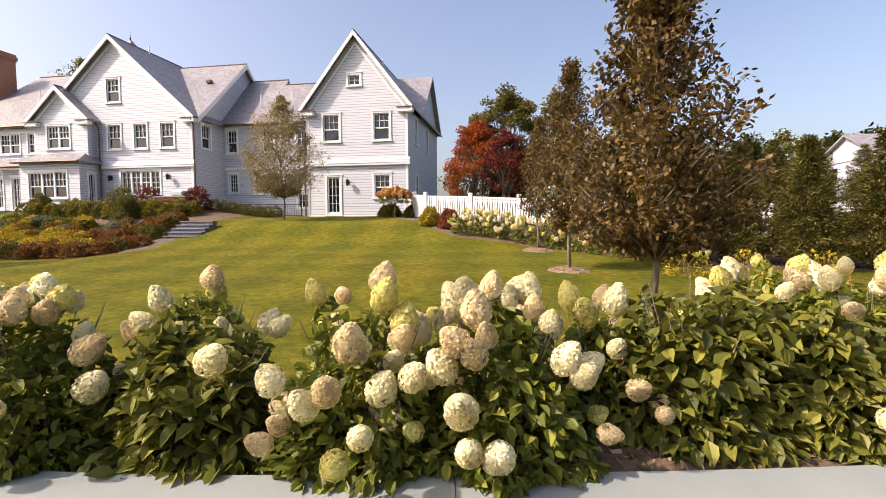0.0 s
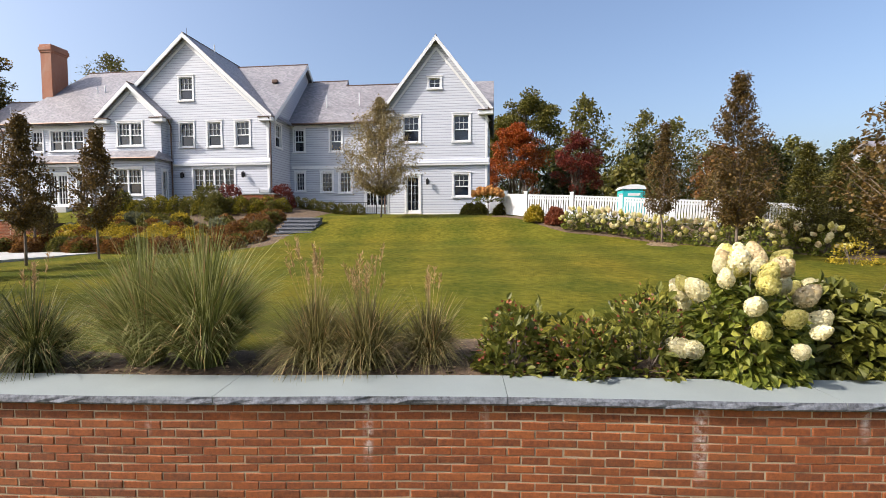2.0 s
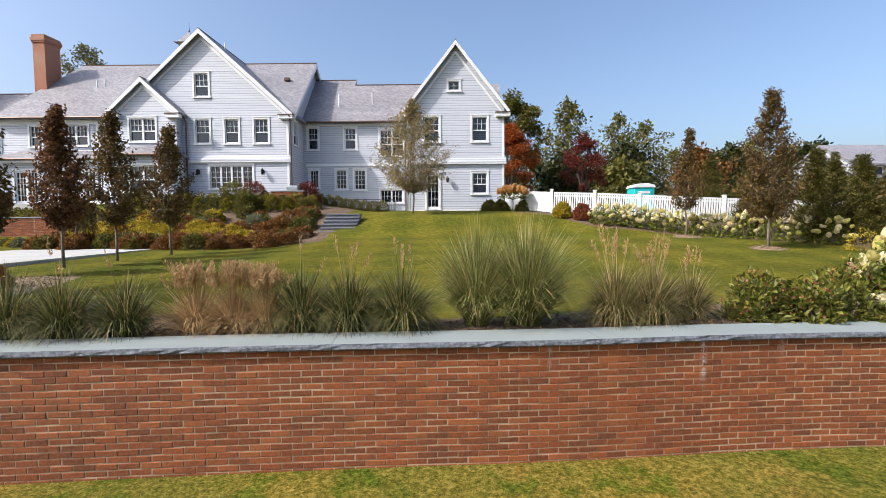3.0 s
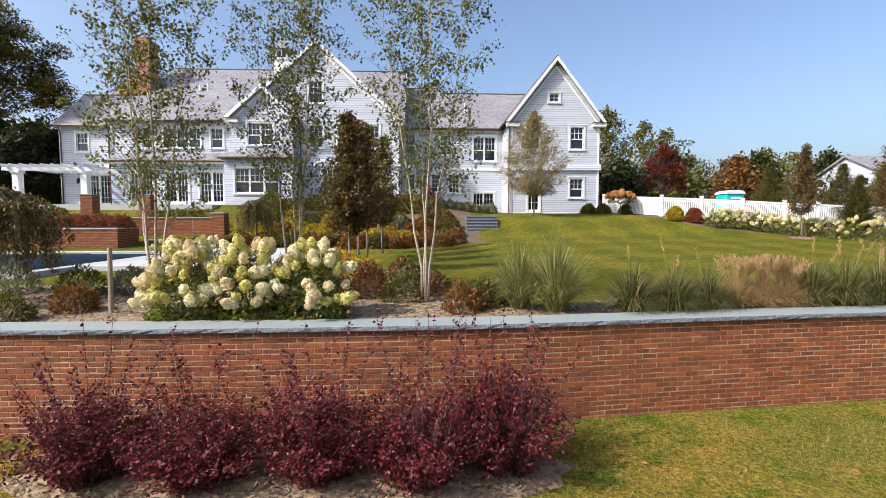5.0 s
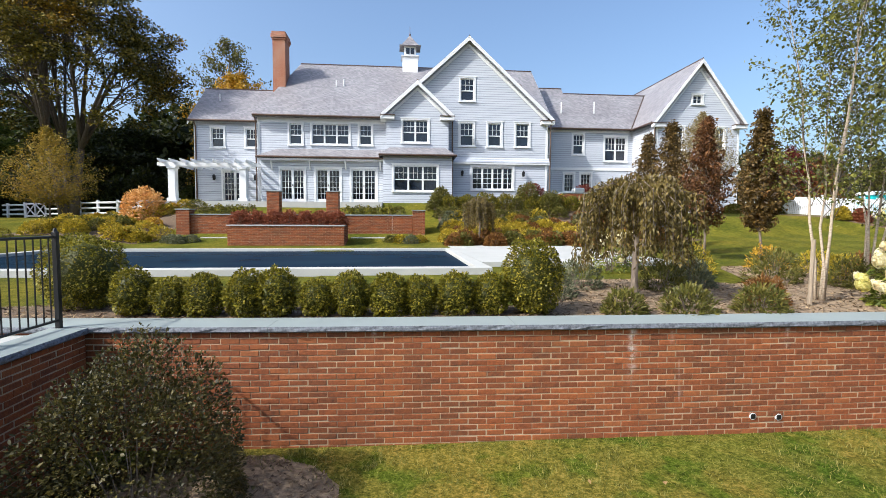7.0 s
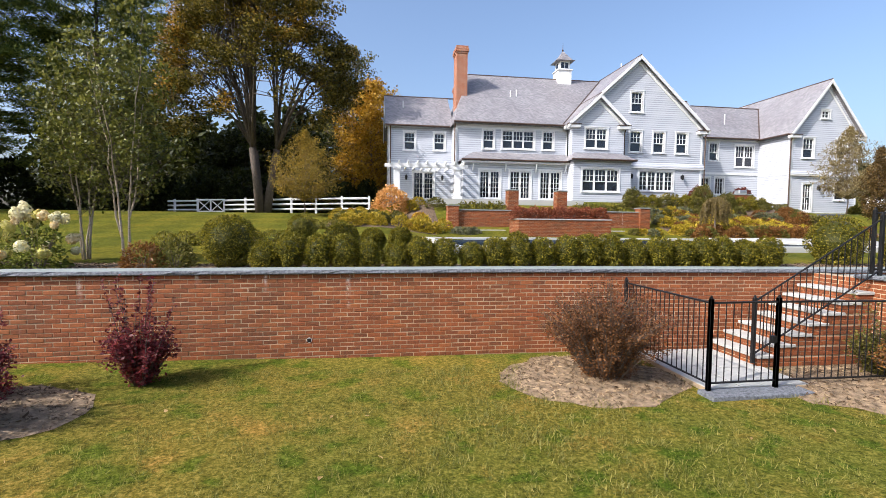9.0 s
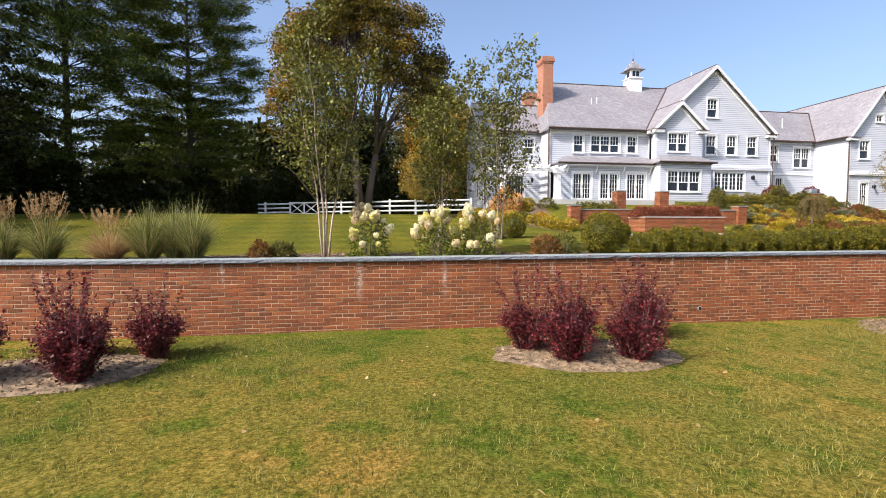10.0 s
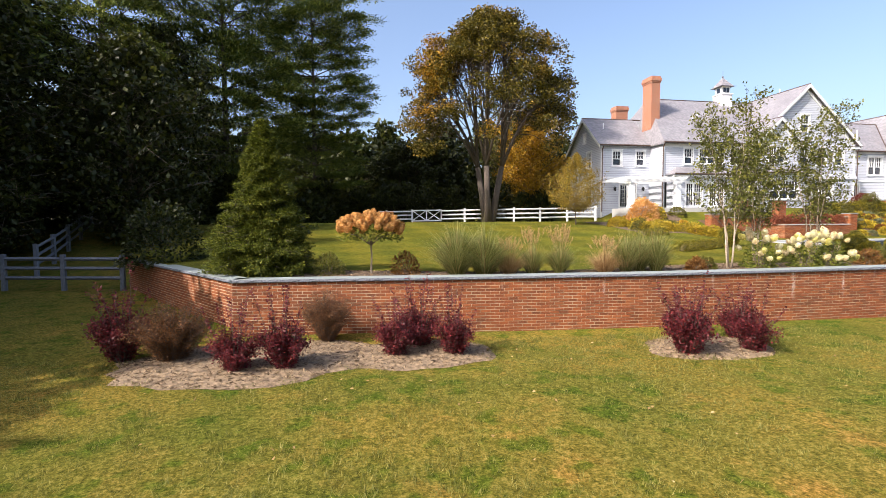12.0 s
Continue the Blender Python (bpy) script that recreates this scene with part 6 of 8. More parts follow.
def terrace():
    brick_block("brick_planter", -37.0, -32.05, 14.0, 15.6, 1.5, 2.68, "raised red brick planter with stone cap on the terrace", "planter")
    patch("bed_planter", -36.8, -32.25, lambda x: 14.2, lambda x: 15.4, MULCH, "dark soil in the raised planter", "soil", 0.02, zf=lambda x, y: 2.66)
    for x in (-40.2, -28.95):
        brick_block("brick_pier", x, x + 0.6, 16.5, 17.1, 1.6, 3.42, "square red brick pier with a stone cap", "pier", group="terrace piers")
    for x in (-36.4, -33.4):
        brick_block("brick_pier", x, x + 0.62, 18.0, 18.6, 2.4, 4.42, "square red brick pier with a stone cap", "pier", group="terrace piers")
    for a, b in ((-39.58, -34.6), (-34.4, -28.97)):
        brick_block("terrace_wall", a, b, 16.65, 16.95, 1.5, 3.18, "low red brick terrace wall with a stone cap", "wall", group="terrace walls")
    for xa, xb in ((-38.9, -37.1), (-31.95, -30.2)):
        t = thing("terrace_steps", "low pale stone steps against the terrace wall", "steps", "terrace steps")
        for k in range(2):
            part("step", boxes((xa, xb, 15.55 + k * 0.4, 16.6, 1.5, 1.93 + k * 0.15), bevel=0.01), PAVING, t)
    b = thing("bed_terrace", "raised mulched bed behind the terrace wall", "mulch bed", kind="structure")
    part("soil", boxes((-39.5, -36.45, 16.97, 19.4, 1.6, 3.02), (-32.75, -29.0, 16.97, 19.4, 1.6, 3.02)), MULCH, b)
    f = thing("paving_terrace", "pale stone terrace in front of the house doors", "terrace", kind="structure")
    part("slab", boxes((-43.6, -30.6, 20.4, 23.2, 2.6, 3.95)), PAVING, f)
    # stone steps in the lawn
    s = thing("stone_steps", "grey rough stone steps set into the grassy bank", "steps")
    for k in range(-2, 7):
        yy = 15.95 + k * 0.25
        xx = -15.25 + 0.02 * k
        part("step", boxes((xx - 0.86, xx + 0.86, yy, yy + 0.34, 2.2 + k * 0.165, 2.26 + k * 0.165), bevel=0.012), ROUGH_STONE, s)
        part("riser", boxes((xx - 0.83, xx + 0.83, yy + 0.035, yy + 0.3, 2.0 + k * 0.1, 2.2 + k * 0.165 - 0.005)), ROUGH_STONE, s)
    g = brick_block("grill_counter", -19.9, -18.1, 20.6, 21.4, 3.3, 4.62, "brick outdoor grill counter beside the house", "grill")
    part("grill_lid", boxes((-19.1, -18.4, 20.75, 21.25, 4.62, 4.92), bevel=0.08), plain("stainless_steel", (0.55, 0.56, 0.57), 0.3, 0.9), g, "stainless steel grill hood")
    r = iron_rail("area_railing", [(-18.4, 24.6, 3.55), (-13.4, 24.6, 3.5)], 0.75, "low black iron railing before the basement window")


# ---- fences, shed and neighbour ----
def picket_fence():
    path = [(-6.45, 22.6), (-4.57, 18.8), (1.7, 17.45), (8.5, 16.4)]
    f = thing("picket_fence", "white painted picket fence with square capped posts", "fence")
    for (ax, ay), (bx, by) in zip(path, path[1:]):
        d = math.hypot(bx - ax, by - ay)
        n = max(1, round(d / 1.85))
        ang = math.atan2(by - ay, bx - ax)
        solid = ax < -5
        for k in range(n):
            x0, y0 = ax + (bx - ax) * k / n, ay + (by - ay) * k / n
            x1, y1 = ax + (bx - ax) * (k + 1) / n, ay + (by - ay) * (k + 1) / n
            za, zb = fence_z(x0, y0), fence_z(x1, y1)
            bm = boxes((-0.075, 0.075, -0.075, 0.075, -0.3, 1.2))
            box(bm, -0.10, 0.10, -0.10, 0.10, 1.2, 1.25, bevel=0.015)
            post = part("post", bm, TRIM, f)
            post.matrix_basis = Matrix.Translation((x0, y0, za)) @ Matrix.Rotation(ang, 4, "Z")
            L = d / n
            tilt = math.atan2(zb - za, L)
            M = Matrix.Translation((x0, y0, za)) @ Matrix.Rotation(ang, 4, "Z") @ Matrix.Rotation(-tilt, 4, "Y")
            for z in (0.22, 0.92, 1.06):
                part("rail", boxes((0.07, L - 0.07, -0.02, 0.03, z - 0.04, z + 0.04)), TRIM, f).matrix_basis = M
            m = int((L - 0.2) / (0.105 if not solid else 0.092))
            for i in range(m):
                u = 0.12 + (L - 0.24) * i / max(1, m - 1)
                part_of("picket", PICKET, TRIM, f).matrix_basis = M @ Matrix.Translation((u, -0.035, 0))
    x, y = path[-1]
    post = part("post", boxes((x - 0.075, x + 0.075, y - 0.075, y + 0.075, fence_z(x, y) - 0.3, fence_z(x, y) + 1.2)), TRIM, f)


def fence_z(x, y):
    return upper_z(x, y) + 0.02


def picket_mesh():
    bm = boxes((-0.037, 0.037, -0.012, 0.012, 0.05, 1.10))
    me = bpy.data.meshes.new("picket")
    bm.to_mesh(me)
    bm.free()
    me.materials.append(TRIM)
    return me


PICKET = picket_mesh()


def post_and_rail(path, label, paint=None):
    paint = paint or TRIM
    f = thing("rail_fence", label, "fence", "white rail fences")
    for (ax, ay), (bx, by) in zip(path, path[1:]):
        d = math.hypot(bx - ax, by - ay)
        n = max(1, round(d / 2.4))
        for k in range(n):
            p = [(ax + (bx - ax) * q, ay + (by - ay) * q) for q in (k / n, (k + 1) / n)]
            z = [ground_z(*q) for q in p]
            bm = boxes((p[0][0] - 0.075, p[0][0] + 0.075, p[0][1] - 0.075, p[0][1] + 0.075, z[0] - 0.3, z[0] + 1.25), bevel=0.01)
            part("post", bm, paint, f)
            for h in (0.35, 0.72, 1.08):
                bm = bmesh.new()
                tube(bm, [(*p[0], z[0] + h), (*p[1], z[1] + h)], [0.07, 0.07], 4)
                part("rail", bm, paint, f)


def field_gate(x, y, ang):
    g = thing("field_gate", "white timber field gate with crossed braces", "gate", at=(x, y, ground_z(x, y)))
    g.rotation_euler.z = ang
    for u in (0, 1.45, 2.9):
        part("stile", boxes((u - 0.05, u + 0.05, -0.04, 0.04, 0.15, 1.2)), TRIM, g)
    for z in (0.2, 1.15):
        part("rail", boxes((0, 2.9, -0.03, 0.03, z - 0.06, z + 0.06)), TRIM, g)
    for u in (0, 1.45):
        for a, b in ((0.2, 1.15), (1.15, 0.2)):
            bm = bmesh.new()
            tube(bm, [(u, 0, a), (u + 1.45, 0, b)], [0.05, 0.05], 4)
            part("brace", bm, TRIM, g)


def portable_toilet(x, y, z):
    t = thing("portable_toilet", "teal plastic portable toilet behind the picket fence", "portable toilet", at=(x, y, z))
    bm = boxes((-0.55, 0.55, -0.55, 0.55, 0.1, 2.05), bevel=0.04)
    part("cabin", bm, TEAL, t)
    bm = bmesh.new()
    pts = []
    for px, pz in ((-0.62, 2.05), (-0.5, 2.2), (-0.2, 2.28), (0.2, 2.28), (0.5, 2.2), (0.62, 2.05)):
        pts.append((bm.verts.new((px, -0.6, pz)), bm.verts.new((px, 0.6, pz))))
    for a, b in zip(pts, pts[1:]):
        bm.faces.new((a[0], b[0], b[1], a[1]))
    bm.faces.new([p[0] for p in pts][::-1])
    bm.faces.new([p[1] for p in pts])
    part("roof", bm, plain("pale_plastic_roof", (0.7, 0.75, 0.75), 0.5), t, "pale domed plastic roof")
    part("door", boxes((-0.38, 0.38, -0.575, -0.55, 0.25, 1.9), bevel=0.01), TEAL, t)
    part("vent", boxes((-0.3, 0.3, -0.585, -0.572, 1.72, 1.85)), plain("pale_vent", (0.7, 0.72, 0.72)), t)
    part("sign", boxes((-0.12, 0.12, -0.585, -0.577, 1.2, 1.45)), TRIM, t, "small white sign plate")


def neighbour_house(x, y, z):
    t = thing("neighbour_house", "white house with grey roof beyond the trees", "house", at=(x, y, z))
    t.scale = (0.75, 0.75, 0.75)
    part("wall", boxes((-7, 7, -5, 5, 0, 4.8)), SIDING, t)
    for s in (-1, 1):
        part("roof", quad_solid([(-7.5, s * 5.6, 4.65), (7.5, s * 5.6, 4.65), (7.5, 0, 7.4), (-7.5, 0, 7.4)][::-s], 0.2), ROOF, t)
    for gx in (-7, 7):
        bm = bmesh.new()
        v = [bm.verts.new((gx + d, y, z)) for d in (-0.09, 0.09) for y, z in ((-5, 4.8), (5, 4.8), (0, 7.2))]
        for f in ((0, 1, 2), (5, 4, 3), (0, 3, 4, 1), (1, 4, 5, 2), (2, 5, 3, 0)):
            bm.faces.new([v[k] for k in f])
        part("gable", bm, SIDING, t)
    part("wall", boxes((-9.5, -7.6, -8, -5.0, 0, 2.9)), SIDING, t)
    part("porch_roof", boxes((-10, -2, -8.4, -5, 2.9, 3.2)), ROOF, t)
    for wx in (-5, -1.5, 2, 5):
        for wz in (0.8, 3.0):
            w = part("window", boxes((wx - 0.5, wx + 0.5, -5.03, -4.9, wz, wz + 1.3)), GLASS, t)
            part("casing", boxes((wx - 0.62, wx + 0.62, -5.05, -5.02, wz + 1.3, wz + 1.42)), TRIM, w)
    for wy in (-2.5, 2.0):
        for wz in (0.8, 3.0):
            part("window", boxes((-7.04, -6.9, wy - 0.5, wy + 0.5, wz, wz + 1.3)), GLASS, t)


pool_and_terrace()
terrace()
picket_fence()
post_and_rail([(-44.5, 24.2), (-56.0, 31.1)], "white three-rail timber fence along the back lawn")
post_and_rail([(-58.5, 32.6), (-60.8, 34.0), (-61.5, 34.4)], "white three-rail timber fence below dark pines")
field_gate(-58.5, 32.6, math.atan2(-1.5, 2.5))
# these two runs get the grey darkened for shade
post_and_rail([(-72.5, 8.4), (-79.0, 9.3), (-90.0, 9.0)], "grey three-rail timber fence running into shade, colour darkened for the shade", SHADED_RAIL)
post_and_rail([(-77.2, 11.5), (-79.2, 20.0), (-80.2, 30.0)], "grey three-rail timber fence along the dark wood, colour darkened for the shade", SHADED_RAIL)
portable_toilet(0.85, 20.9, 2.60)
neighbour_house(28.2, 36.6, 3.75)

# iron railings of the garden stair
LZ = 0.15
iron_rail("iron_fence", [(-39.64, -0.98, LZ), (-39.64, -3.17, LZ)], 1.2, "black iron picket fence round the foot of the steps")
iron_rail("iron_gate", [(-39.64, -3.17, LZ), (-38.58, -3.15, LZ)], 1.2, "black iron picket gate with a latch", True)
iron_rail("iron_fence", [(-38.58, -3.15, LZ), (-36.05, -3.1, LZ - 0.03)], 1.2, "black iron picket fence round the foot of the steps")
iron_rail("iron_fence", [(-35.70, -2.0, TOP), (-35.70, BAY_Y + 0.2, TOP), (-34.60, BAY_Y + 0.2, TOP), (-34.60, BOX_Y + 0.33, TOP), (-33.58, BOX_Y + 0.33, TOP), (-33.58, -1.35, TOP)], 1.05, "black iron railing on the landing wall")
iron_rail("stair_rail", [(STAIR_X0 - 0.1, -2.25, LZ + 0.1), (STAIR_X1 + 0.1, -2.25, TOP)], 0.95, "sloping black iron stair railing")

# ---- beds ----
patch("bed_wall", -66.0, -43.2, lambda x: wall_y(x) + 0.56, lambda x: wall_y(x) + 2.3 + 0.5 * math.sin(x * 0.45), MULCH, "shredded bark mulch bed behind the wall", "mulch bed")
patch("bed_hedge", -43.2, -36.8, lambda x: wall_y(x) + 0.56, lambda x: wall_y(x) + 1.55, MULCH, "shredded bark mulch under the box hedge", "mulch bed")
patch("bed_hedge", -36.8, -27.5, lambda x: wall_y(x) + 0.56, lambda x: wall_y(x) + 1.6, MULCH, "shredded bark mulch under the box hedge", "mulch bed")
patch("bed_wall", -27.5, -16.5, lambda x: wall_y(x) + 0.56, lambda x: wall_y(x) + 2.2 + 2.0 * ease(-20.5, -24.4, x) + 4.2 * ease(-17.0, -18.4, x) * ease(-22.9, -20.9, x), DRY_MULCH, "pale bark mulch bed below the birches", "mulch bed")
patch("bed_wall", -16.5, 9.0, lambda x: wall_y(x) + 0.56, lambda x: wall_y(x) + 1.75 + 0.3 * math.sin(x * 0.8), MULCH, "bark mulch bed behind the coping", "mulch bed")
patch("bed_bank", -27.5, -15.4, lambda x: 12.4 + 0.12 * (x + 27) ** 1.0, lambda x: 23.0, MULCH, "mulched planting bank below the house", "mulch bed", rows=24)
patch("bed_fence", -6.2, 9.0, lambda x: 16.35 - 0.16 * max(0, x + 2.6) - 0.091 * max(0, x + 2.6) ** 2 * (x < 5) - 4.0 * (x >= 5) + 2.9 * ease(-2.4, -6.2, x), lambda x: 18.6 - 0.2 * (x + 4) + 1.6 * ease(-4, -6.2, x), MULCH, "mulched bed along the picket fence", "mulch bed", rows=12)
patch("bed_left", -46.5, -40.6, lambda x: 14.5, lambda x: 22.5, MULCH, "mulched perennial bed beside the terrace", "mulch bed", rows=20)
for bx, by, rx, ry in ((-19.7, -2.75, 3.2, 0.95), (-48.9, -3.1, 1.5, 0.95), (-56.5, -3.0, 1.4, 0.95), (-62.5, -2.4, 1.6, 1.05), (-65.6, -2.3, 2.5, 1.5), (-40.9, -2.3, 1.25, 1.2), (-36.4, -3.35, 2.05, 1.3), (-31.75, -2.6, 1.4, 1.05)):
    oval_bed("bed_shrubs", bx, by, rx, ry, lower_z)
for tx, ty in ((1.44, 4.6), (0.95, 10.25), (0.3, 14.5)):
    oval_bed("bed_tree", tx, ty, 0.55, 0.55, upper_z, "ring of bark mulch round a tree trunk")


# ---- planting, near the start of the wall ----
def wy(x, d):
    return wall_y(x) + d


for i, (hx, d, w, h, nb, mixk, depth) in enumerate((
        (-3.62, 0.86, 1.2, 1.16, 38, "wpwlw", 1.2), (-2.55, 1.0, 1.55, 1.0, 3, "pw", 1.1), (-2.95, 1.75, 1.3, 1.08, 12, "wplw", 1.0), (-1.3, 0.93, 1.35, 1.15, 32, "wwlpwp", 1.25),
        (-0.4, 0.9, 1.3, 1.18, 42, "wwlpw", 1.25), (0.35, 1.4, 0.9, 1.0, 8, "wpl", 1.0), (1.05, 1.22, 1.7, 1.24, 1, "p", 1.3), (1.95, 1.15, 1.2, 1.0, 2, "w", 1.2), (2.0, 2.15, 1.4, 1.22, 26, "lwwl", 1.4),
        (2.75, 1.7, 1.5, 1.2, 22, "lwwp", 1.4), (3.9, 1.6, 1.5, 1.1, 20, "wwl", 1.4), (5.2, 1.6, 1.5, 1.1, 18, "wwl", 1.4))):
    dark = nb < 8
    hydrangea(hx, wy(hx, d), w, h, nb, 2500, 0.14 if dark else 0.105, mixk, bloom_size=0.93, fine=True, seed=i + 1, material=OAK_LEAF if dark else HYD_LEAF, depth=depth,
              label="dark-leaved hydrangea shrub with few blooms behind the coping" if dark else "")
for i, (hx, d, w, h) in enumerate(((-5.75, 0.95, 0.8, 0.62), (-5.1, 0.8, 0.75, 0.5), (-4.5, 0.95, 0.85, 0.72))):
    mound("dwarf_shrub", hx, wy(hx, d), w, h, OAK_LEAF, "low dark green shrub with rusty seed heads", n=900, leaf=0.1, group="dwarf shrubs", seed=i, amount=0.5, spiky=0.35, inner=0.45, extra=(SEDUM_LEAF, 160, 0.04))
for i, (gx, d, h, s, n, pl) in enumerate((
        (-9.5, 1.05, 1.42, 0.62, 2100, 0), (-8.85, 1.0, 1.5, 0.72, 2500, 0), (-11.7, 0.88, 0.84, 0.62, 1200, 2), (-11.1, 0.82, 0.86, 0.62, 1200, 4), (-10.45, 0.8, 0.86, 0.62, 1200, 5),
        (-7.7, 0.9, 0.88, 0.6, 1100, 14), (-7.2, 0.9, 0.84, 0.58, 1050, 14), (-6.6, 1.05, 0.74, 0.5, 900, 6), (-16.75, 1.35, 1.2, 0.5, 1300, 0), (-16.2, 1.05, 1.3, 0.55, 1500, 0),
        (-15.0, 0.75, 0.8, 0.6, 1100, 1), (-14.35, 0.7, 0.8, 0.6, 1100, 2), (-13.7, 0.75, 0.74, 0.55, 1000, 1))):
    low = h < 1
    grass_clump("grass_clump", gx, wy(gx, d), h * 1.12 if low else h, s * 0.85 if low else s, n, OLIVE_GRASS if low and gx > -8 else DARK_GRASS if low else GRASS_BLADE, "low dark green tussock of arching grass in mulch" if low else "tall arching green ornamental grass clump in mulch", pl, i, stiff=0.09 if low else 0.45)
for i, gx in enumerate((-13.0, -12.55, -12.15)):
    grass_clump("grass_clump", gx, wy(gx, 0.95), 0.66, 0.55, 800, TAN_GRASS, "tan feathery fountain grass clump in mulch", 80, i + 40, stiff=0.2)
for i, (sx, d, w, h) in enumerate(((-17.3, 1.7, 0.6, 0.42), (-17.0, 2.0, 0.5, 0.35))):
    mound("low_shrub", sx, wy(sx, d), w, h, OLIVE_LEAF, "low loose shrub in pale bark mulch", n=900, leaf=0.07, slim=0.35, spiky=0.5, group="low shrubs", seed=i + 80)

# ---- birch bed ----
for i, (hx, d, w, h) in enumerate(((-21.9, 1.02, 1.2, 1.1), (-20.95, 1.1, 1.3, 1.2), (-20.0, 1.02, 1.2, 1.12))):
    hydrangea(hx, wy(hx, d), w, h * 0.95, 66, 1300, 0.085, "wplwpl", seed=20 + i, bloom_size=1.0)
for i, (bx, by, h, r) in enumerate(((-18.3, 0.4, 6.9, 1.4), (-22.75, 0.0, 6.6, 1.3), (-20.75, 1.0, 6.5, 1.2))):
    birch(bx, by, h, r, seed=30 + i, leaves=8500)
bm = bmesh.new()
tube(bm, [(0, 0, -0.2), (0.02, 0, 1.05)], [0.035, 0.033], 8)
stake = tagged(part("tree_stake", bm, WOOD), "weathered round wooden tree stake beside a birch", "stake")
stake.location = (-23.25, -0.35, upper_z(-23.25, -0.35))
weeping_tree(-25.75, 0.4, 2.05, 2.2, "small weeping tree with a drooping umbrella crown")
weeping_tree(-26.0, 14.2, 2.1, 1.6, "low weeping shrub on the planted bank", 1.85)
for i, (sx, d, w, h, mat) in enumerate(((-25.57, 0.85, 0.75, 0.4, OLIVE_LEAF), (-24.48, 0.85, 0.7, 0.42, OLIVE_LEAF), (-26.49, 0.9, 0.6, 0.35, OLIVE_LEAF), (-23.89, 1.5, 0.6, 0.45, BROWN_LEAF), (-27.1, 2.3, 0.9, 0.5, LAVENDER),
                                        (-26.29, 3.2, 0.9, 0.55, LAVENDER), (-24.77, 2.9, 0.9, 0.55, OLIVE_LEAF), (-23.99, 3.2, 0.8, 0.5, LAVENDER), (-17.7, 1.2, 0.6, 0.45, BROWN_LEAF), (-17.3, 1.6, 0.6, 0.45, OLIVE_LEAF),
                                        (-23.6, 4.2, 1.0, 0.8, OLIVE_LEAF), (-22.03, 3.6, 1.0, 0.7, OLIVE_LEAF), (-22.82, 5.0, 0.9, 0.7, YELLOW_LEAF), (-20.82, 3.0, 0.9, 0.6, OLIVE_LEAF))):
    mound("low_shrub", sx, wy(sx, d), w, h, mat, "low loose shrub in pale bark mulch", n=900, leaf=0.09, slim=0.28, spiky=0.5, group="low shrubs", seed=i)
for i, (hx, d) in enumerate(((-24.6, 5.5), (-23.8, 6.2))):
    hydrangea(hx, wy(hx, d), 1.0, 0.9, 16, 320, 0.09, "www", seed=60 + i, label="white-flowering hydrangea beside the patio", bloom_size=0.7)

for i, (sx, d, w, h, mat) in enumerate(((-20.82, 2.6, 0.8, 0.5, OLIVE_LEAF), (-20.01, 2.4, 0.7, 0.5, SEDUM_LEAF), (-19.31, 2.7, 0.8, 0.55, BROWN_LEAF), (-18.7, 2.3, 0.8, 0.6, OLIVE_LEAF), (-20.41, 3.6, 0.9, 0.6, YELLOW_LEAF), (-19.51, 3.8, 0.8, 0.5, SEDUM_LEAF), (-18.6, 3.5, 0.8, 0.55, OLIVE_LEAF),
                                        (-21.02, 4.6, 0.9, 0.6, OLIVE_LEAF), (-19.71, 5.0, 0.9, 0.55, YELLOW_LEAF), (-18.8, 4.7, 0.7, 0.5, BROWN_LEAF), (-18.1, 2.9, 0.6, 0.45, BROWN_LEAF), (-20.31, 5.8, 0.9, 0.6, GOLD_LEAF))):
    mound("bed_perennial", sx, wy(sx, d), w, h, mat, "mounded perennial in autumn colour behind the hydrangeas", n=700, leaf=0.085, slim=0.4, spiky=0.4, group="birch bed perennials", seed=i + 140)

# ---- box hedge along the pool ----
hedge_ball = mound("boxwood", -28.4, wy(-28.4, 0.92), 0.52, 0.6, BOX_LEAF, "clipped round boxwood in the hedge", globe=True, n=4200, leaf=0.036, group="boxwood hedge", seed=1, inner=0.8, amount=0.28, slim=0.65)
bi = 0
bxx = -28.89
while bxx > -46.3:
    if not -36.0 < bxx < -33.6:
        y = wy(bxx, 0.92)
        s = 0.92 + 0.2 * random.Random(bi).random()
        rb = random.Random(bi + 50)
        copy_thing(hedge_ball, Matrix.Translation((bxx + rb.uniform(-0.05, 0.05), y, upper_z(bxx, y))) @ Matrix.Rotation(bi * 1.3, 4, "Z") @ Matrix.Diagonal((s, s, s * rb.uniform(0.88, 1.1), 1)))
    bi += 1
    bxx -= 0.48
for i, (bx, d, w, h) in enumerate(((-27.78, 1.0, 0.82, 1.08), (-34.15, 1.35, 1.1, 1.1), (-46.85, 1.35, 0.95, 1.0), (-45.0, 4.3, 0.85, 0.85), (-44.2, 5.6, 0.7, 0.65), (-43.4, 6.4, 0.7, 0.65), (-46.0, 3.0, 0.7, 0.6))):
    mound("boxwood_ball", bx, wy(bx, d), w, h, BOX_LEAF, "large clipped dark green boxwood ball", globe=True, n=9000, leaf=0.038, group="boxwood balls", seed=i + 5, inner=0.8, amount=0.2, slim=0.65)

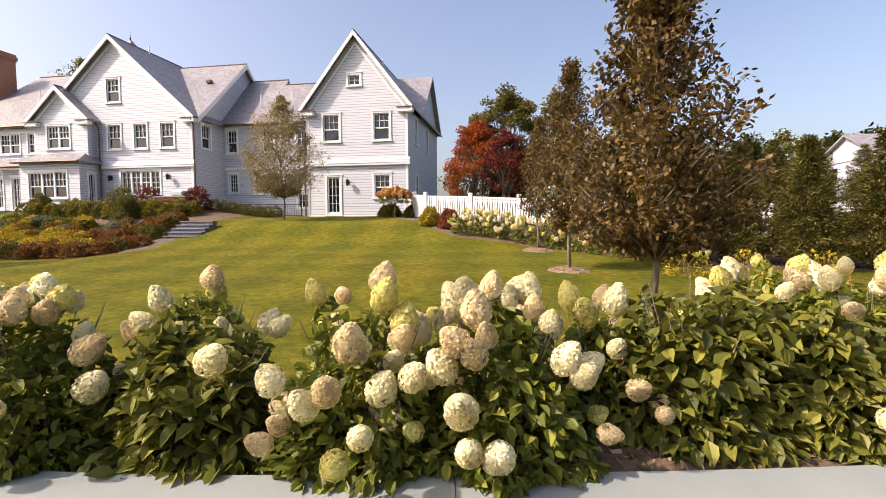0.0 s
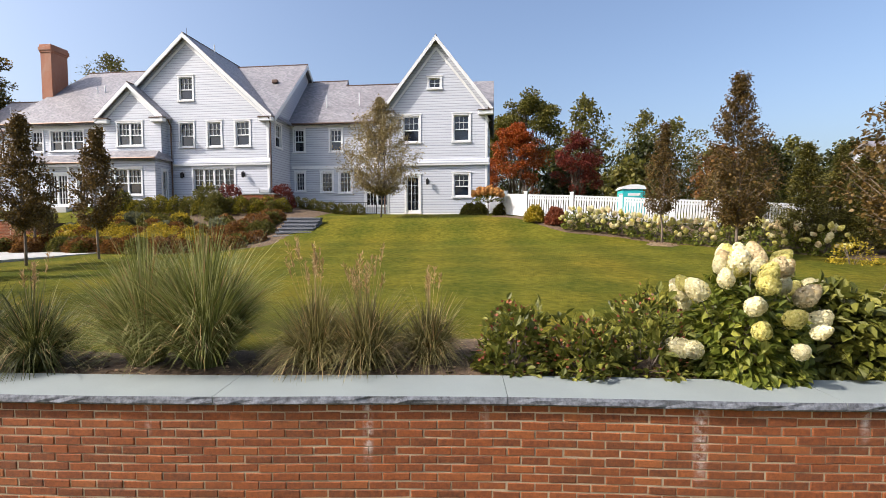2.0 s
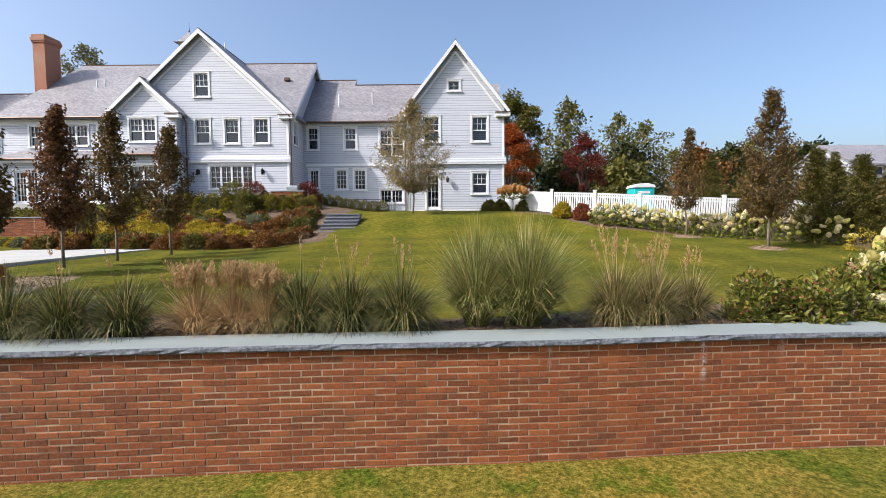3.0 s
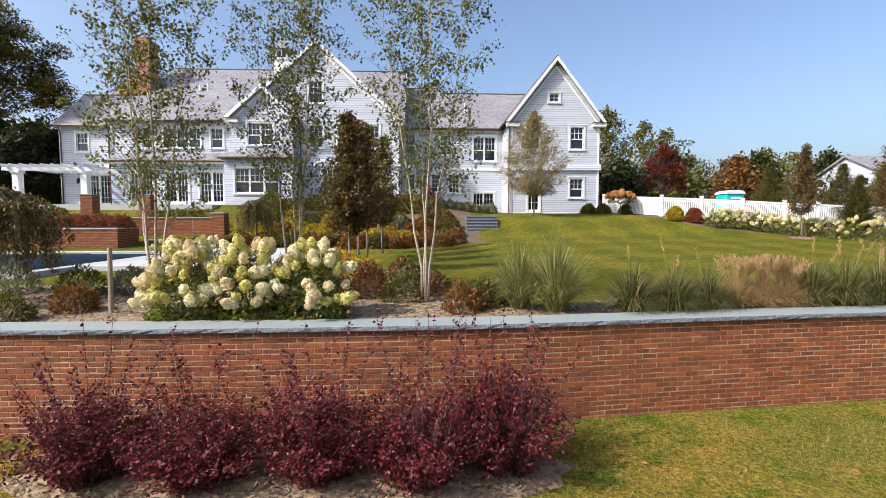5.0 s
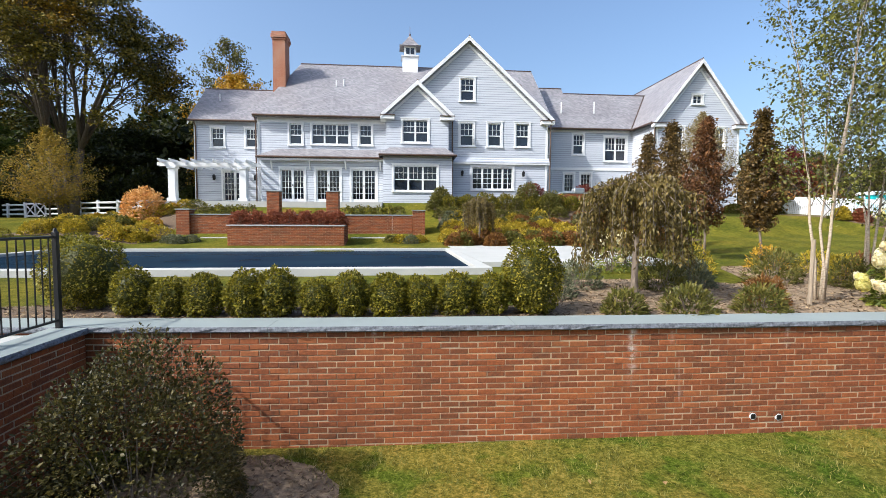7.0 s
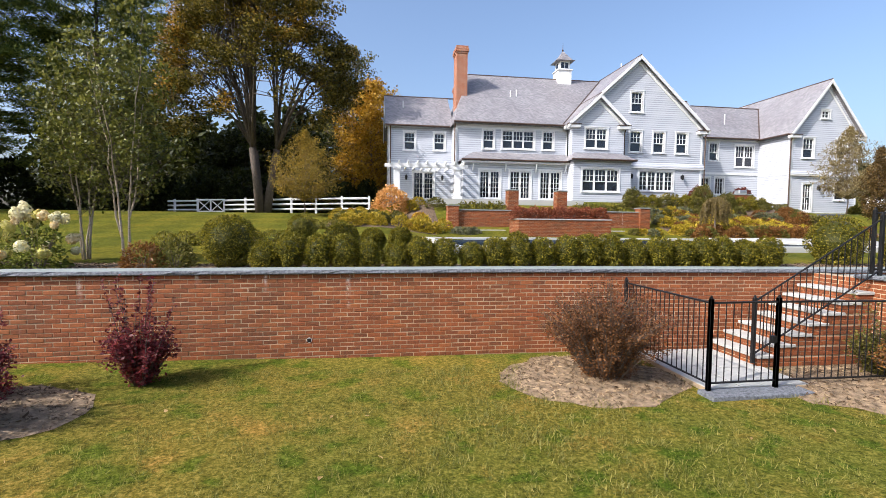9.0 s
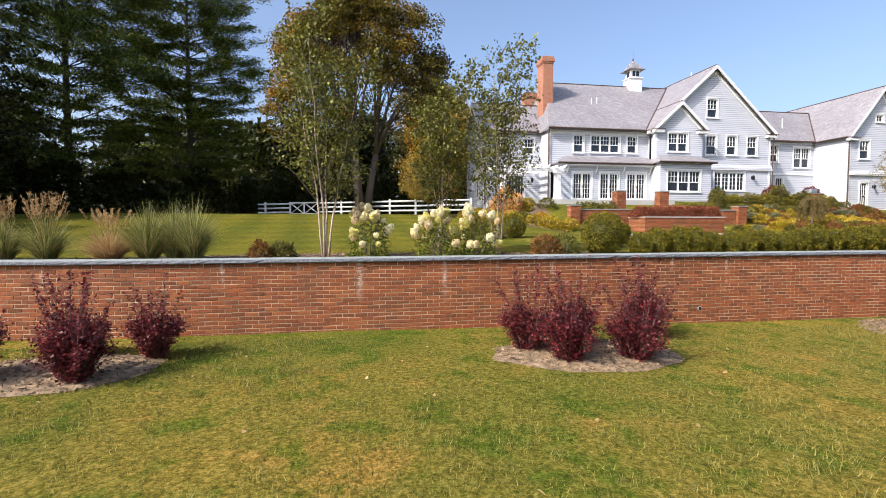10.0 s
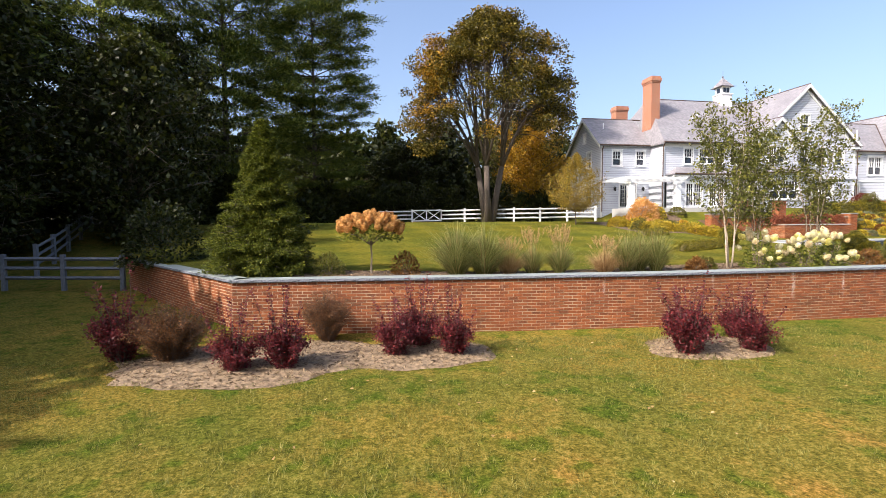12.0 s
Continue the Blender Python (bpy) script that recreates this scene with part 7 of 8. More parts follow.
for i in range(12):
    bx, by = (-50.3 + 0.46 * i, 6.1 + 0.2 * i) if i < 8 else (-47.3 + 0.5 * (i - 8), 13.3 + 0.15 * (i - 8))
    mound("clipped_hedge", bx, by, 0.78, 0.42, BOX_LEAF, "low clipped dark green hedge on the back lawn", n=1300, leaf=0.05, slim=0.6, inner=0.8, amount=0.1, group="back lawn hedge", z=upper_z(bx, by), seed=i + 230)
mound("boxwood_ball", -46.6, 7.7, 0.95, 0.95, BOX_LEAF, "large clipped dark green boxwood ball", globe=True, n=7000, leaf=0.04, group="boxwood balls", seed=15, inner=0.8, amount=0.2, slim=0.65, z=upper_z(-46.6, 7.7))

# ---- far end of the wall ----
for i, (bx, by, h, r) in enumerate(((-53.15, 0.25, 4.55, 1.3), (-49.1, 1.35, 4.8, 1.3), (-50.35, 2.3, 4.3, 1.1))):
    birch(bx, by, h, r, seed=36 + i, leaves=6800, leaf=0.075)
for i, (hx, d, w, h) in enumerate(((-52.25, 1.35, 1.0, 1.1), (-50.85, 1.2, 1.0, 0.95), (-49.9, 1.2, 1.0, 1.0))):
    hydrangea(hx, wy(hx, d), w, h, 26, 900, 0.075, "wwpl", seed=70 + i)
for i, (gx, d, h, s, n, pl, tan) in enumerate((
        (-61.1, 1.2, 1.5, 0.95, 1500, 0, 0), (-60.4, 1.1, 1.4, 0.9, 1500, 0, 0), (-59.75, 1.1, 0.75, 0.6, 700, 40, 1), (-59.1, 1.2, 0.95, 0.5, 600, 34, 0), (-58.35, 1.2, 1.0, 0.55, 700, 44, 0),
        (-57.15, 1.1, 0.75, 0.65, 700, 40, 1), (-56.5, 1.2, 1.2, 0.6, 1000, 0, 0), (-56.05, 1.3, 1.2, 0.55, 900, 0, 0), (-55.65, 1.15, 1.25, 0.55, 900, 0, 0))):
    grass_clump("grass_clump", gx, wy(gx, d), h, s, n, TAN_GRASS if tan else GRASS_BLADE, "tan feathery fountain grass clump" if tan else "tall green ornamental grass clump behind the wall", pl, i + 60)
for i, (sx, d, w, h) in enumerate(((-62.4, 1.5, 0.75, 0.6), (-64.4, 1.6, 0.8, 0.6), (-54.4, 1.2, 0.5, 0.35), (-54.0, 1.3, 0.5, 0.35), (-48.3, 1.3, 0.7, 0.5), (-47.8, 1.4, 0.7, 0.5))):
    mound("low_shrub", sx, wy(sx, d), w, h, OLIVE_LEAF if i % 2 else BROWN_LEAF, "low loose shrub behind the brick wall", n=800, leaf=0.08, slim=0.4, group="low shrubs", seed=i + 30)
standard_tree(-63.3, wy(-63.3, 1.5), 0.92, 1.55, "standard hydrangea with a flat orange-pink head of blooms")
conifer("spruce", -66.1, 1.9, 4.25, 1.42, SPRUCE_LEAF, "young dense green spruce behind the wall corner", 0.02, 30, 20, 125000, 0.105, 0.04, trunk=0.06, flat=0.025, z=1.5, kind="spruce", layer=0.5, puff=0.045)
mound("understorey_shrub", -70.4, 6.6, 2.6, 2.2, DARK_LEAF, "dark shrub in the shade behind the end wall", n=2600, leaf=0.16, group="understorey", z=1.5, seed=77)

# ---- shrubs on the lower lawn ----
plum = plum_shrub("plum_shrub", 1.55, 1.72, 1, PLUM_LEAF, "plum-purple upright shrub with loose shoots in mulch")
plum.location = (-22.0, -2.75, lower_z(-22.0, -2.75))
plum_b = plum_shrub("plum_shrub", 1.5, 1.68, 2, PLUM_LEAF, "plum-purple upright shrub with loose shoots in mulch")
plum_b.location = (-20.7, -2.9, lower_z(-20.7, -2.9))
for i, (px, py, s) in enumerate(((-19.5, -2.85, 1.05), (-18.35, -3, 1), (-17.4, -2.75, 1))):
    copy_thing((plum, plum_b)[i % 2], Matrix.Translation((px, py, lower_z(px, py))) @ Matrix.Rotation(i * 2.1, 4, "Z") @ Matrix.Diagonal((s, s, s * (1.0 + 0.08 * (i % 3)), 1)))
slim = [plum_shrub("plum_shrub", 1.3, 0.98, 3 + k, PLUM_LEAF, "slim plum-purple shrub with upright whippy shoots in mulch", shoots=70, leaf=0.044, base=0.2, spikes=13) for k in range(3)]
for i, (px, py, s) in enumerate(((-49.86, -2.88, 1.05), (-49.45, -3.52, 1.0), (-48.98, -2.69, 0.94), (-48.41, -3.55, 1.02), (-47.3, -2.1, 1.08), (-57.28, -3.4, 1.14), (-56.56, -2.29, 0.96), (-55.9, -3.49, 1.02), (-55.39, -2.48, 0.88), (-65.79, -2.96, 1.02), (-64.94, -2.96, 1.1), (-62.96, -2.57, 0.94), (-62.44, -1.91, 1.12), (-61.81, -2.63, 1.02), (-68.07, -1.8, 1.2))):
    at = Matrix.Translation((px, py, lower_z(px, py)))
    if i < 3:
        slim[i].matrix_world = at @ Matrix.Rotation(i * 2.1, 4, "Z")
    else:
        copy_thing(slim[i % 3], at @ Matrix.Rotation(i * 2.1, 4, "Z") @ Matrix.Diagonal((s, s, s * (0.96 + 0.06 * (i % 3)), 1)))
russet = plum_shrub("russet_shrub", 2.35, 2.0, 7, DUSKY_LEAF, "twiggy dusky russet-brown shrub at the foot of the wall", group="russet shrubs", shoots=300, leaf=0.036, base=0.2, spikes=0)
russet.location = (-40.75, -2.4, lower_z(-40.75, -2.4))
for i, (bx, by, w, h) in enumerate(((-64.32, -1.02, 0.62, 0.78), (-67.12, -2, 0.85, 0.78))):
    copy_thing(russet, Matrix.Translation((bx, by, lower_z(bx, by))) @ Matrix.Rotation(i * 1.7, 4, "Z") @ Matrix.Diagonal((w, w, h, 1)))
bronze = plum_shrub("bronze_shrub", 1.45, 1.5, 9, BROWN_LEAF, "loose bronze-orange shrub beside the iron gate", group="", shoots=170, leaf=0.04, base=0.2, spikes=14)
bronze.location = (-36.75, -3.8, lower_z(-36.75, -3.8))
sapling = plum_shrub("green_shrub", 1.35, 0.95, 10, OLIVE_LEAF, "upright olive-green shrub beside the brick steps", group="", shoots=80, leaf=0.042, base=0.2, spikes=8)
sapling.location = (-36.45, -2.85, lower_z(-36.45, -2.85))
mound("olive_shrub", -32.05, -2.75, 1.85, 1.6, DUSKY_OLIVE, "dense rounded olive-bronze shrub at the foot of the wall", n=24000, leaf=0.042, group="", z=lower_z(-32.05, -2.75), seed=41, inner=0.7, amount=0.28)

# ---- planting round the house ----
rs = random.Random(4)
for i in range(14):
    x = -36.7 + 4.3 * (i % 7) / 6
    y = 14.55 + 0.55 * (i // 7)
    mound("sedum", x, y, 0.85, 0.62, SEDUM_LEAF, "rust-red flowering sedum in the raised planter", n=800, leaf=0.10, group="planter sedums", z=2.66, seed=i)
for i in range(34):
    x = -45.0 + i * 0.53
    if -36.8 < x < -32.3 or not -39.3 < x < -29.2:
        continue
    mound("terrace_shrub", x, 17.6 + rs.uniform(-0.1, 0.1), 0.85, 0.66, (BOX_LEAF, OLIVE_LEAF)[i % 2], "rounded green hedge shrub on the house terrace", n=420, leaf=0.11, group="terrace hedge", z=3.0, seed=i)
GREEN, GOLD, RUST = (OLIVE_LEAF, "bank_shrub", "olive-green mounded shrub on the bank"), (YELLOW_LEAF, "yellow_perennial", "yellow-flowering perennial mound on the bank"), (BROWN_LEAF, "russet_perennial", "russet mounded perennial on the bank")
GREY, BOX = (LAVENDER, "grey_perennial", "grey-green perennial mound on the bank"), (BOX_LEAF, "bank_boxwood", "dark green boxwood mound below the house")
for i in range(250):
    # drifts: gold in the middle, russet along the foot and towards the steps, loose mixed planting at the top
    x, y = rs.uniform(-27.3, -16.6), rs.uniform(13.3, 19.0)
    if x > -19.5 and rs.random() < 0.55:
        continue
    mat, nm, lab = rs.choice((RUST, RUST, GREEN, RUST) if y < 14.6 or x > -18.6 else (GOLD, GOLD, GOLD, GOLD, RUST) if y < 17.0 else (GREEN, GREY, GOLD, GREEN, RUST))
    w = rs.uniform(0.72, 1.05)
    mound(nm, x, y, w, w * rs.uniform(0.52, 0.68), mat, lab, n=760, leaf=0.105, slim=0.6, inner=0.78, group="bank planting", z=upper_z(x, y), seed=i)
for i in range(26):
    x, y = -27.6 + i * 0.4, 20.0 + 0.55 * (i % 2) + rs.uniform(-0.1, 0.1)
    w = rs.uniform(0.85, 1.05)
    mound(BOX[1], x, y, w, w * rs.uniform(0.72, 0.95), (BOX_LEAF, OLIVE_LEAF)[i % 3 == 0], BOX[2], n=1100, leaf=0.09, slim=0.6, inner=0.75, group="bank hedge", z=upper_z(x, y), seed=i + 400)
for i in range(40):
    x, y = rs.uniform(-46.3, -40.4), rs.uniform(14.5, 20.5)
    mat = rs.choice((YELLOW_LEAF, YELLOW_LEAF, GOLD_LEAF, OLIVE_LEAF))
    w = rs.uniform(0.75, 1.15)
    mound("border_perennial", x, y, w, w * 0.55, mat, "mounded perennial in the border beside the terrace", n=700, leaf=0.105, slim=0.6, inner=0.78, group="border planting", z=upper_z(x, y), seed=i)
for i in range(26):
    x, y = -39.9 + 0.45 * i, 15.0 + rs.uniform(-0.3, 0.3)
    if -38.9 < x < -30.2:
        continue
    mound("border_perennial", x, y, 0.7, 0.4, rs.choice((YELLOW_LEAF, OLIVE_LEAF, LAVENDER)), "mounded perennial in the border beside the terrace", n=560, leaf=0.1, slim=0.6, inner=0.78, group="border planting", z=1.78, seed=i)
for i, (x, y, w, h, mat) in enumerate(((-27.2, 20.5, 1.3, 1.2, OLIVE_LEAF), (-22.0, 20.6, 1.6, 1.5, OLIVE_LEAF), (-20.9, 19.6, 1.2, 1.3, OLIVE_LEAF), (-18.2, 21.6, 1.6, 1.3, WINE_LEAF), (-21.3, 21.8, 1.7, 1.3, WINE_LEAF),
                                       (-5.6, 21.0, 1.0, 0.6, OLIVE_LEAF), (-6.9, 21.6, 0.9, 0.6, OLIVE_LEAF), (-4.2, 18.0, 0.9, 0.7, YELLOW_LEAF), (-3.3, 17.6, 0.9, 0.75, SEDUM_LEAF),
                                       (-7.5, 22.6, 0.9, 0.6, OLIVE_LEAF))):
    mound("garden_shrub", x, y, w, h, mat, "rounded garden shrub beside the house", n=2400, leaf=0.11, group="house shrubs", z=upper_z(x, y), seed=i + 90)
mound("orange_shrub", -43.2, 19.6, 2.2, 1.75, ORANGE_BLOOM, "rounded shrub covered in orange-pink blooms beside the terrace", n=4200, leaf=0.13, slim=0.7, inner=0.75, z=upper_z(-43.2, 19.6), seed=90)
for i in range(8):
    x = -17.6 + 0.53 * i
    mound("low_hedge_shrub", x, 22.4 + 0.06 * (i % 2), 0.8, 0.62, OLIVE_LEAF, "low olive-green hedge shrub before the basement railing", n=700, leaf=0.085, slim=0.6, inner=0.7, group="basement hedge", z=upper_z(x, 22.4), seed=i + 210)
standard_tree(-6.4, 20.2, 0.75, 1.5, "small standard hydrangea with peach blooms by the fence", z=3.35, seed=9)
for i in range(15):
    x = -2.6 + i * 0.62
    y = 16.9 - 0.10 * i - 0.035 * i * i
    if y < 11.5:
        break
    hydrangea(x, y, 1.1, 0.95, 20, 420, 0.12, "wlwpl", seed=120 + i, label="white hydrangea in the hedge along the picket fence", group="fence hydrangeas", bloom_size=1.0)

# ---- young trees on the lawn ----
tree("pear_tree", 1.52, 4.6, 6.3, 1.5, 0.17, PEAR_LEAF, "columnar young tree with bronze-green leaves on the lawn", "column", 25000, 0.092, 190, 0.9, 0.085, 0.055, group="columnar trees", seed=2, fill=1.0)
tree("pear_tree", 0.98, 10.25, 5.35, 1.05, 0.2, PEAR_LEAF, "columnar young tree with bronze-green leaves on the lawn", "oval", 18000, 0.078, 110, 0.9, 0.10, 0.05, group="columnar trees", seed=3)
tree("pear_tree", 0.3, 14.5, 4.6, 0.75, 0.28, PEAR_LEAF, "columnar young tree with bronze-green leaves on the lawn", "oval", 4600, 0.09, 60, 0.9, 0.10, 0.045, group="columnar trees", seed=4)
tree("ornamental_tree", -11.85, 19.5, 6.0, 2.1, 0.2, PALE_LEAF, "young oval tree with pale bronze leaves by the house", "teardrop", 15000, 0.095, 150, 0.75, 0.13, 0.05, group="", seed=5)
for i, (tx, ty, h, r) in enumerate(((-19.9, 10.9, 4.6, 0.8), (-20.25, 8.6, 4.6, 0.85), (-20.3, 6.6, 4.3, 0.72), (-20.25, 4.4, 4.1, 0.66))):
    tree("pear_tree", tx, ty, h, r, 0.26, PEAR_LEAF if i != 2 else DUSKY_LEAF, "columnar young tree with russet leaves near the pool", "oval", 6200, 0.095, 80, 0.9, 0.10, 0.045, group="columnar trees", seed=11 + i)
tree("young_tree", -48.2, 20.1, 5.0, 2.1, 0.2, YOUNG_LEAF, "young tree turning golden on the back lawn", "teardrop", 14000, 0.09, 100, 0.7, 0.15, 0.05, seed=16)

# ---- big trees ----
broad_tree("maple_tree", -52.4, 28.1, 16.9, 7.1, MAPLE_LEAF, "large old maple turning gold above the rail fence", 84000, 0.2, 420, 0.5, 0.16, 0.2, 0.95, seed=21, inner=0.62)
tree("yellow_tree", -44.4, 38.0, 13.0, 3.6, 0.08, GOLD_LEAF, "tall tree in orange-gold autumn leaf behind the house", "round", 22000, 0.28, 70, 0.6, 0.42, 0.22, seed=22, twigs=7)
broad_tree("maple_tree", -57.5, 46.0, 9.5, 5.5, DARK_LEAF, "dark green broadleaf tree at the edge of the wood", 26000, 0.32, 150, 0.4, 0.12, 0.08, 1.2, seed=23)
tree("tall_tree", -46.3, 42.0, 17.8, 3.6, 0.25, OLIVE_LEAF, "tall sparse yellow-green tree behind the house", "round", 9000, 0.26, 60, 0.7, 0.32, 0.28, seed=24, twigs=8)
broad_tree("maple_tree", -4.3, 40.5, 8.2, 3.0, RED_LEAF, "orange-red autumn maple behind the fence", 20000, 0.18, 120, 0.25, 0.1, 0.05, 0.7, seed=25)
broad_tree("maple_tree", -1.2, 25.2, 4.8, 1.35, WINE_LEAF, "wine-red leaved young maple behind the fence", 13000, 0.11, 90, 0.1, 0.12, 0.08, 0.36, seed=26)
broad_tree("oak_tree", -2.3, 55.0, 14.4, 4.8, OLIVE_LEAF, "dark green oak far behind the fence", 20000, 0.32, 130, 0.4, 0.2, 0.25, 1.0, seed=27)
for i, (tx, ty, h, r, mat) in enumerate(((3.0, 46.0, 12.0, 2.8, OLIVE_LEAF), (11.5, 55.0, 12.5, 4.0, OLIVE_LEAF), (16.0, 58.0, 12.0, 4.0, OLIVE_LEAF), (7.0, 40.0, 6.5, 2.6, DARK_LEAF), (20.0, 45.0, 7.0, 3.0, DARK_LEAF), (26.0, 52.0, 8.5, 3.5, OLIVE_LEAF), (33.0, 50.0, 8.0, 3.5, DARK_LEAF), (13.0, 38.0, 5.5, 2.5, BROWN_LEAF), (24.0, 40.0, 6.0, 2.6, DARK_LEAF), (38.0, 62.0, 9.5, 4.0, OLIVE_LEAF), (-6.5, 60.0, 9.0, 4.5, DARK_LEAF), (1.0, 62.0, 9.0, 4.5, OLIVE_LEAF), (7.5, 63.0, 9.0, 4.5, DARK_LEAF), (22.0, 62.0, 9.0, 4.5, OLIVE_LEAF), (30.0, 66.0, 9.0, 5.0, DARK_LEAF), (-0.5, 34.0, 4.5, 2.4, DARK_LEAF), (4.0, 33.0, 4.0, 2.2, OLIVE_LEAF))):
    tree("field_tree", tx, ty, h, r, 0.1, mat, "broadleaf tree in the field beyond the fence", "round", 3600, 0.42, 50, 0.6, 0.42, 0.15, group="far trees", seed=40 + i, twigs=6)
for i, (tx, ty, h, r) in enumerate(((-67.5, 36.0, 24.0, 7.0), (-74.0, 30.0, 25.0, 7.0), (-80.0, 24.0, 24.0, 6.0), (-84.0, 15.0, 16.0, 5.0), (-90.0, 24.0, 22.0, 6.0), (-90.0, 8.0, 15.0, 5.0))):
    conifer("pine_tree", tx, ty, h, r, PINE_LEAF, "tall dark white pine with layered limbs", 0.12, 17, 8, 100000 if i < 3 else 14000, 0.34 if i < 3 else 0.7, 0.0, trunk=0.3, seed=50 + i, flat=0.06, kind="open", group="pines", upsweep=0.2, layer=0.2, puff=0.07)
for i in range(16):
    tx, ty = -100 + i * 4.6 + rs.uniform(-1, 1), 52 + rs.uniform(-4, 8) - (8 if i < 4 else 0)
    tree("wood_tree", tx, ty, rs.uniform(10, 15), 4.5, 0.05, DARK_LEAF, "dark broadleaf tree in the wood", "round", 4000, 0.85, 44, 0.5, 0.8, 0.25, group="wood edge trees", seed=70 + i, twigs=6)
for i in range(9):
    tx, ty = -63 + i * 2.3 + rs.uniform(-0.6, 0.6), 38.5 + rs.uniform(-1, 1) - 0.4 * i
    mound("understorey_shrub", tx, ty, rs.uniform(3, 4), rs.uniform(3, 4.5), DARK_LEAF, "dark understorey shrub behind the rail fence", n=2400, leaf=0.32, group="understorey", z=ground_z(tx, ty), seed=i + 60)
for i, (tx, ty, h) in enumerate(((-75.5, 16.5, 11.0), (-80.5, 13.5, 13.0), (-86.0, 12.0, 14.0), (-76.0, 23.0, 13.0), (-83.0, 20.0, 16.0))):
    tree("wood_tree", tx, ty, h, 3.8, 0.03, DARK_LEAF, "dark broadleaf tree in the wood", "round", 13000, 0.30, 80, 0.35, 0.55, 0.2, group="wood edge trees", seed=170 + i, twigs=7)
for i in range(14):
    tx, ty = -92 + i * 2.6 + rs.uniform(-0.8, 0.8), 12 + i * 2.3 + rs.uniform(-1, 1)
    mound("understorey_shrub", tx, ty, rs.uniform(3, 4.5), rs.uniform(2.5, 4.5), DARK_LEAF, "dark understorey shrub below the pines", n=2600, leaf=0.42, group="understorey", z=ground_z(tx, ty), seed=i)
for i, (tx, ty, h, r) in enumerate(((4.2, 12.6, 3.6, 0.95), (5.6, 12.0, 3.3, 0.95), (6.9, 11.2, 3.4, 1.0), (8.4, 10.8, 3.5, 1.0), (6.4, 14.4, 3.3, 0.95), (8.2, 13.8, 2.9, 1.0), (3.2, 14.6, 3.1, 0.9), (10.2, 13.2, 2.9, 1.1), (5.0, 17.5, 3.3, 1.0), (10.5, 20.5, 3.3, 1.2), (14.0, 24.0, 3.5, 1.4), (8.0, 27.0, 3.9, 1.4), (18.0, 27.0, 3.7, 1.5))):
    conifer("cedar", tx, ty, h, r, CEDAR_LEAF, "dense olive-green cedar in the boundary hedge", 0.02, 20, 12, 17000, 0.12, -0.1, trunk=0.05, seed=80 + i, group="boundary cedars", flat=0.05, upsweep=0.35)
for i, (tx, ty) in enumerate(((3.6, 9.6), (4.6, 9.0), (5.8, 8.6), (7.2, 8.2))):
    mound("gold_shrub", tx, ty, 1.1, 0.7, YELLOW_LEAF, "yellow-green shrub below the cedars", n=420, leaf=0.07, group="cedar underplanting", z=upper_z(tx, ty), seed=i)

# woods across the field, behind the walk: unseen, added for dark window reflections
for i in range(11):
    tx, ty = -110 + i * 14 + rs.uniform(-3, 3), -75 + rs.uniform(-6, 6)
    mound("field_wood", tx, ty, rs.uniform(15, 19), rs.uniform(10, 14), DARK_LEAF, "unseen dark broadleaf wood across the field, added for window reflections", category="tree", n=2600, leaf=1.3, group="woods across the field", z=lower_z(tx, ty), seed=i + 300)

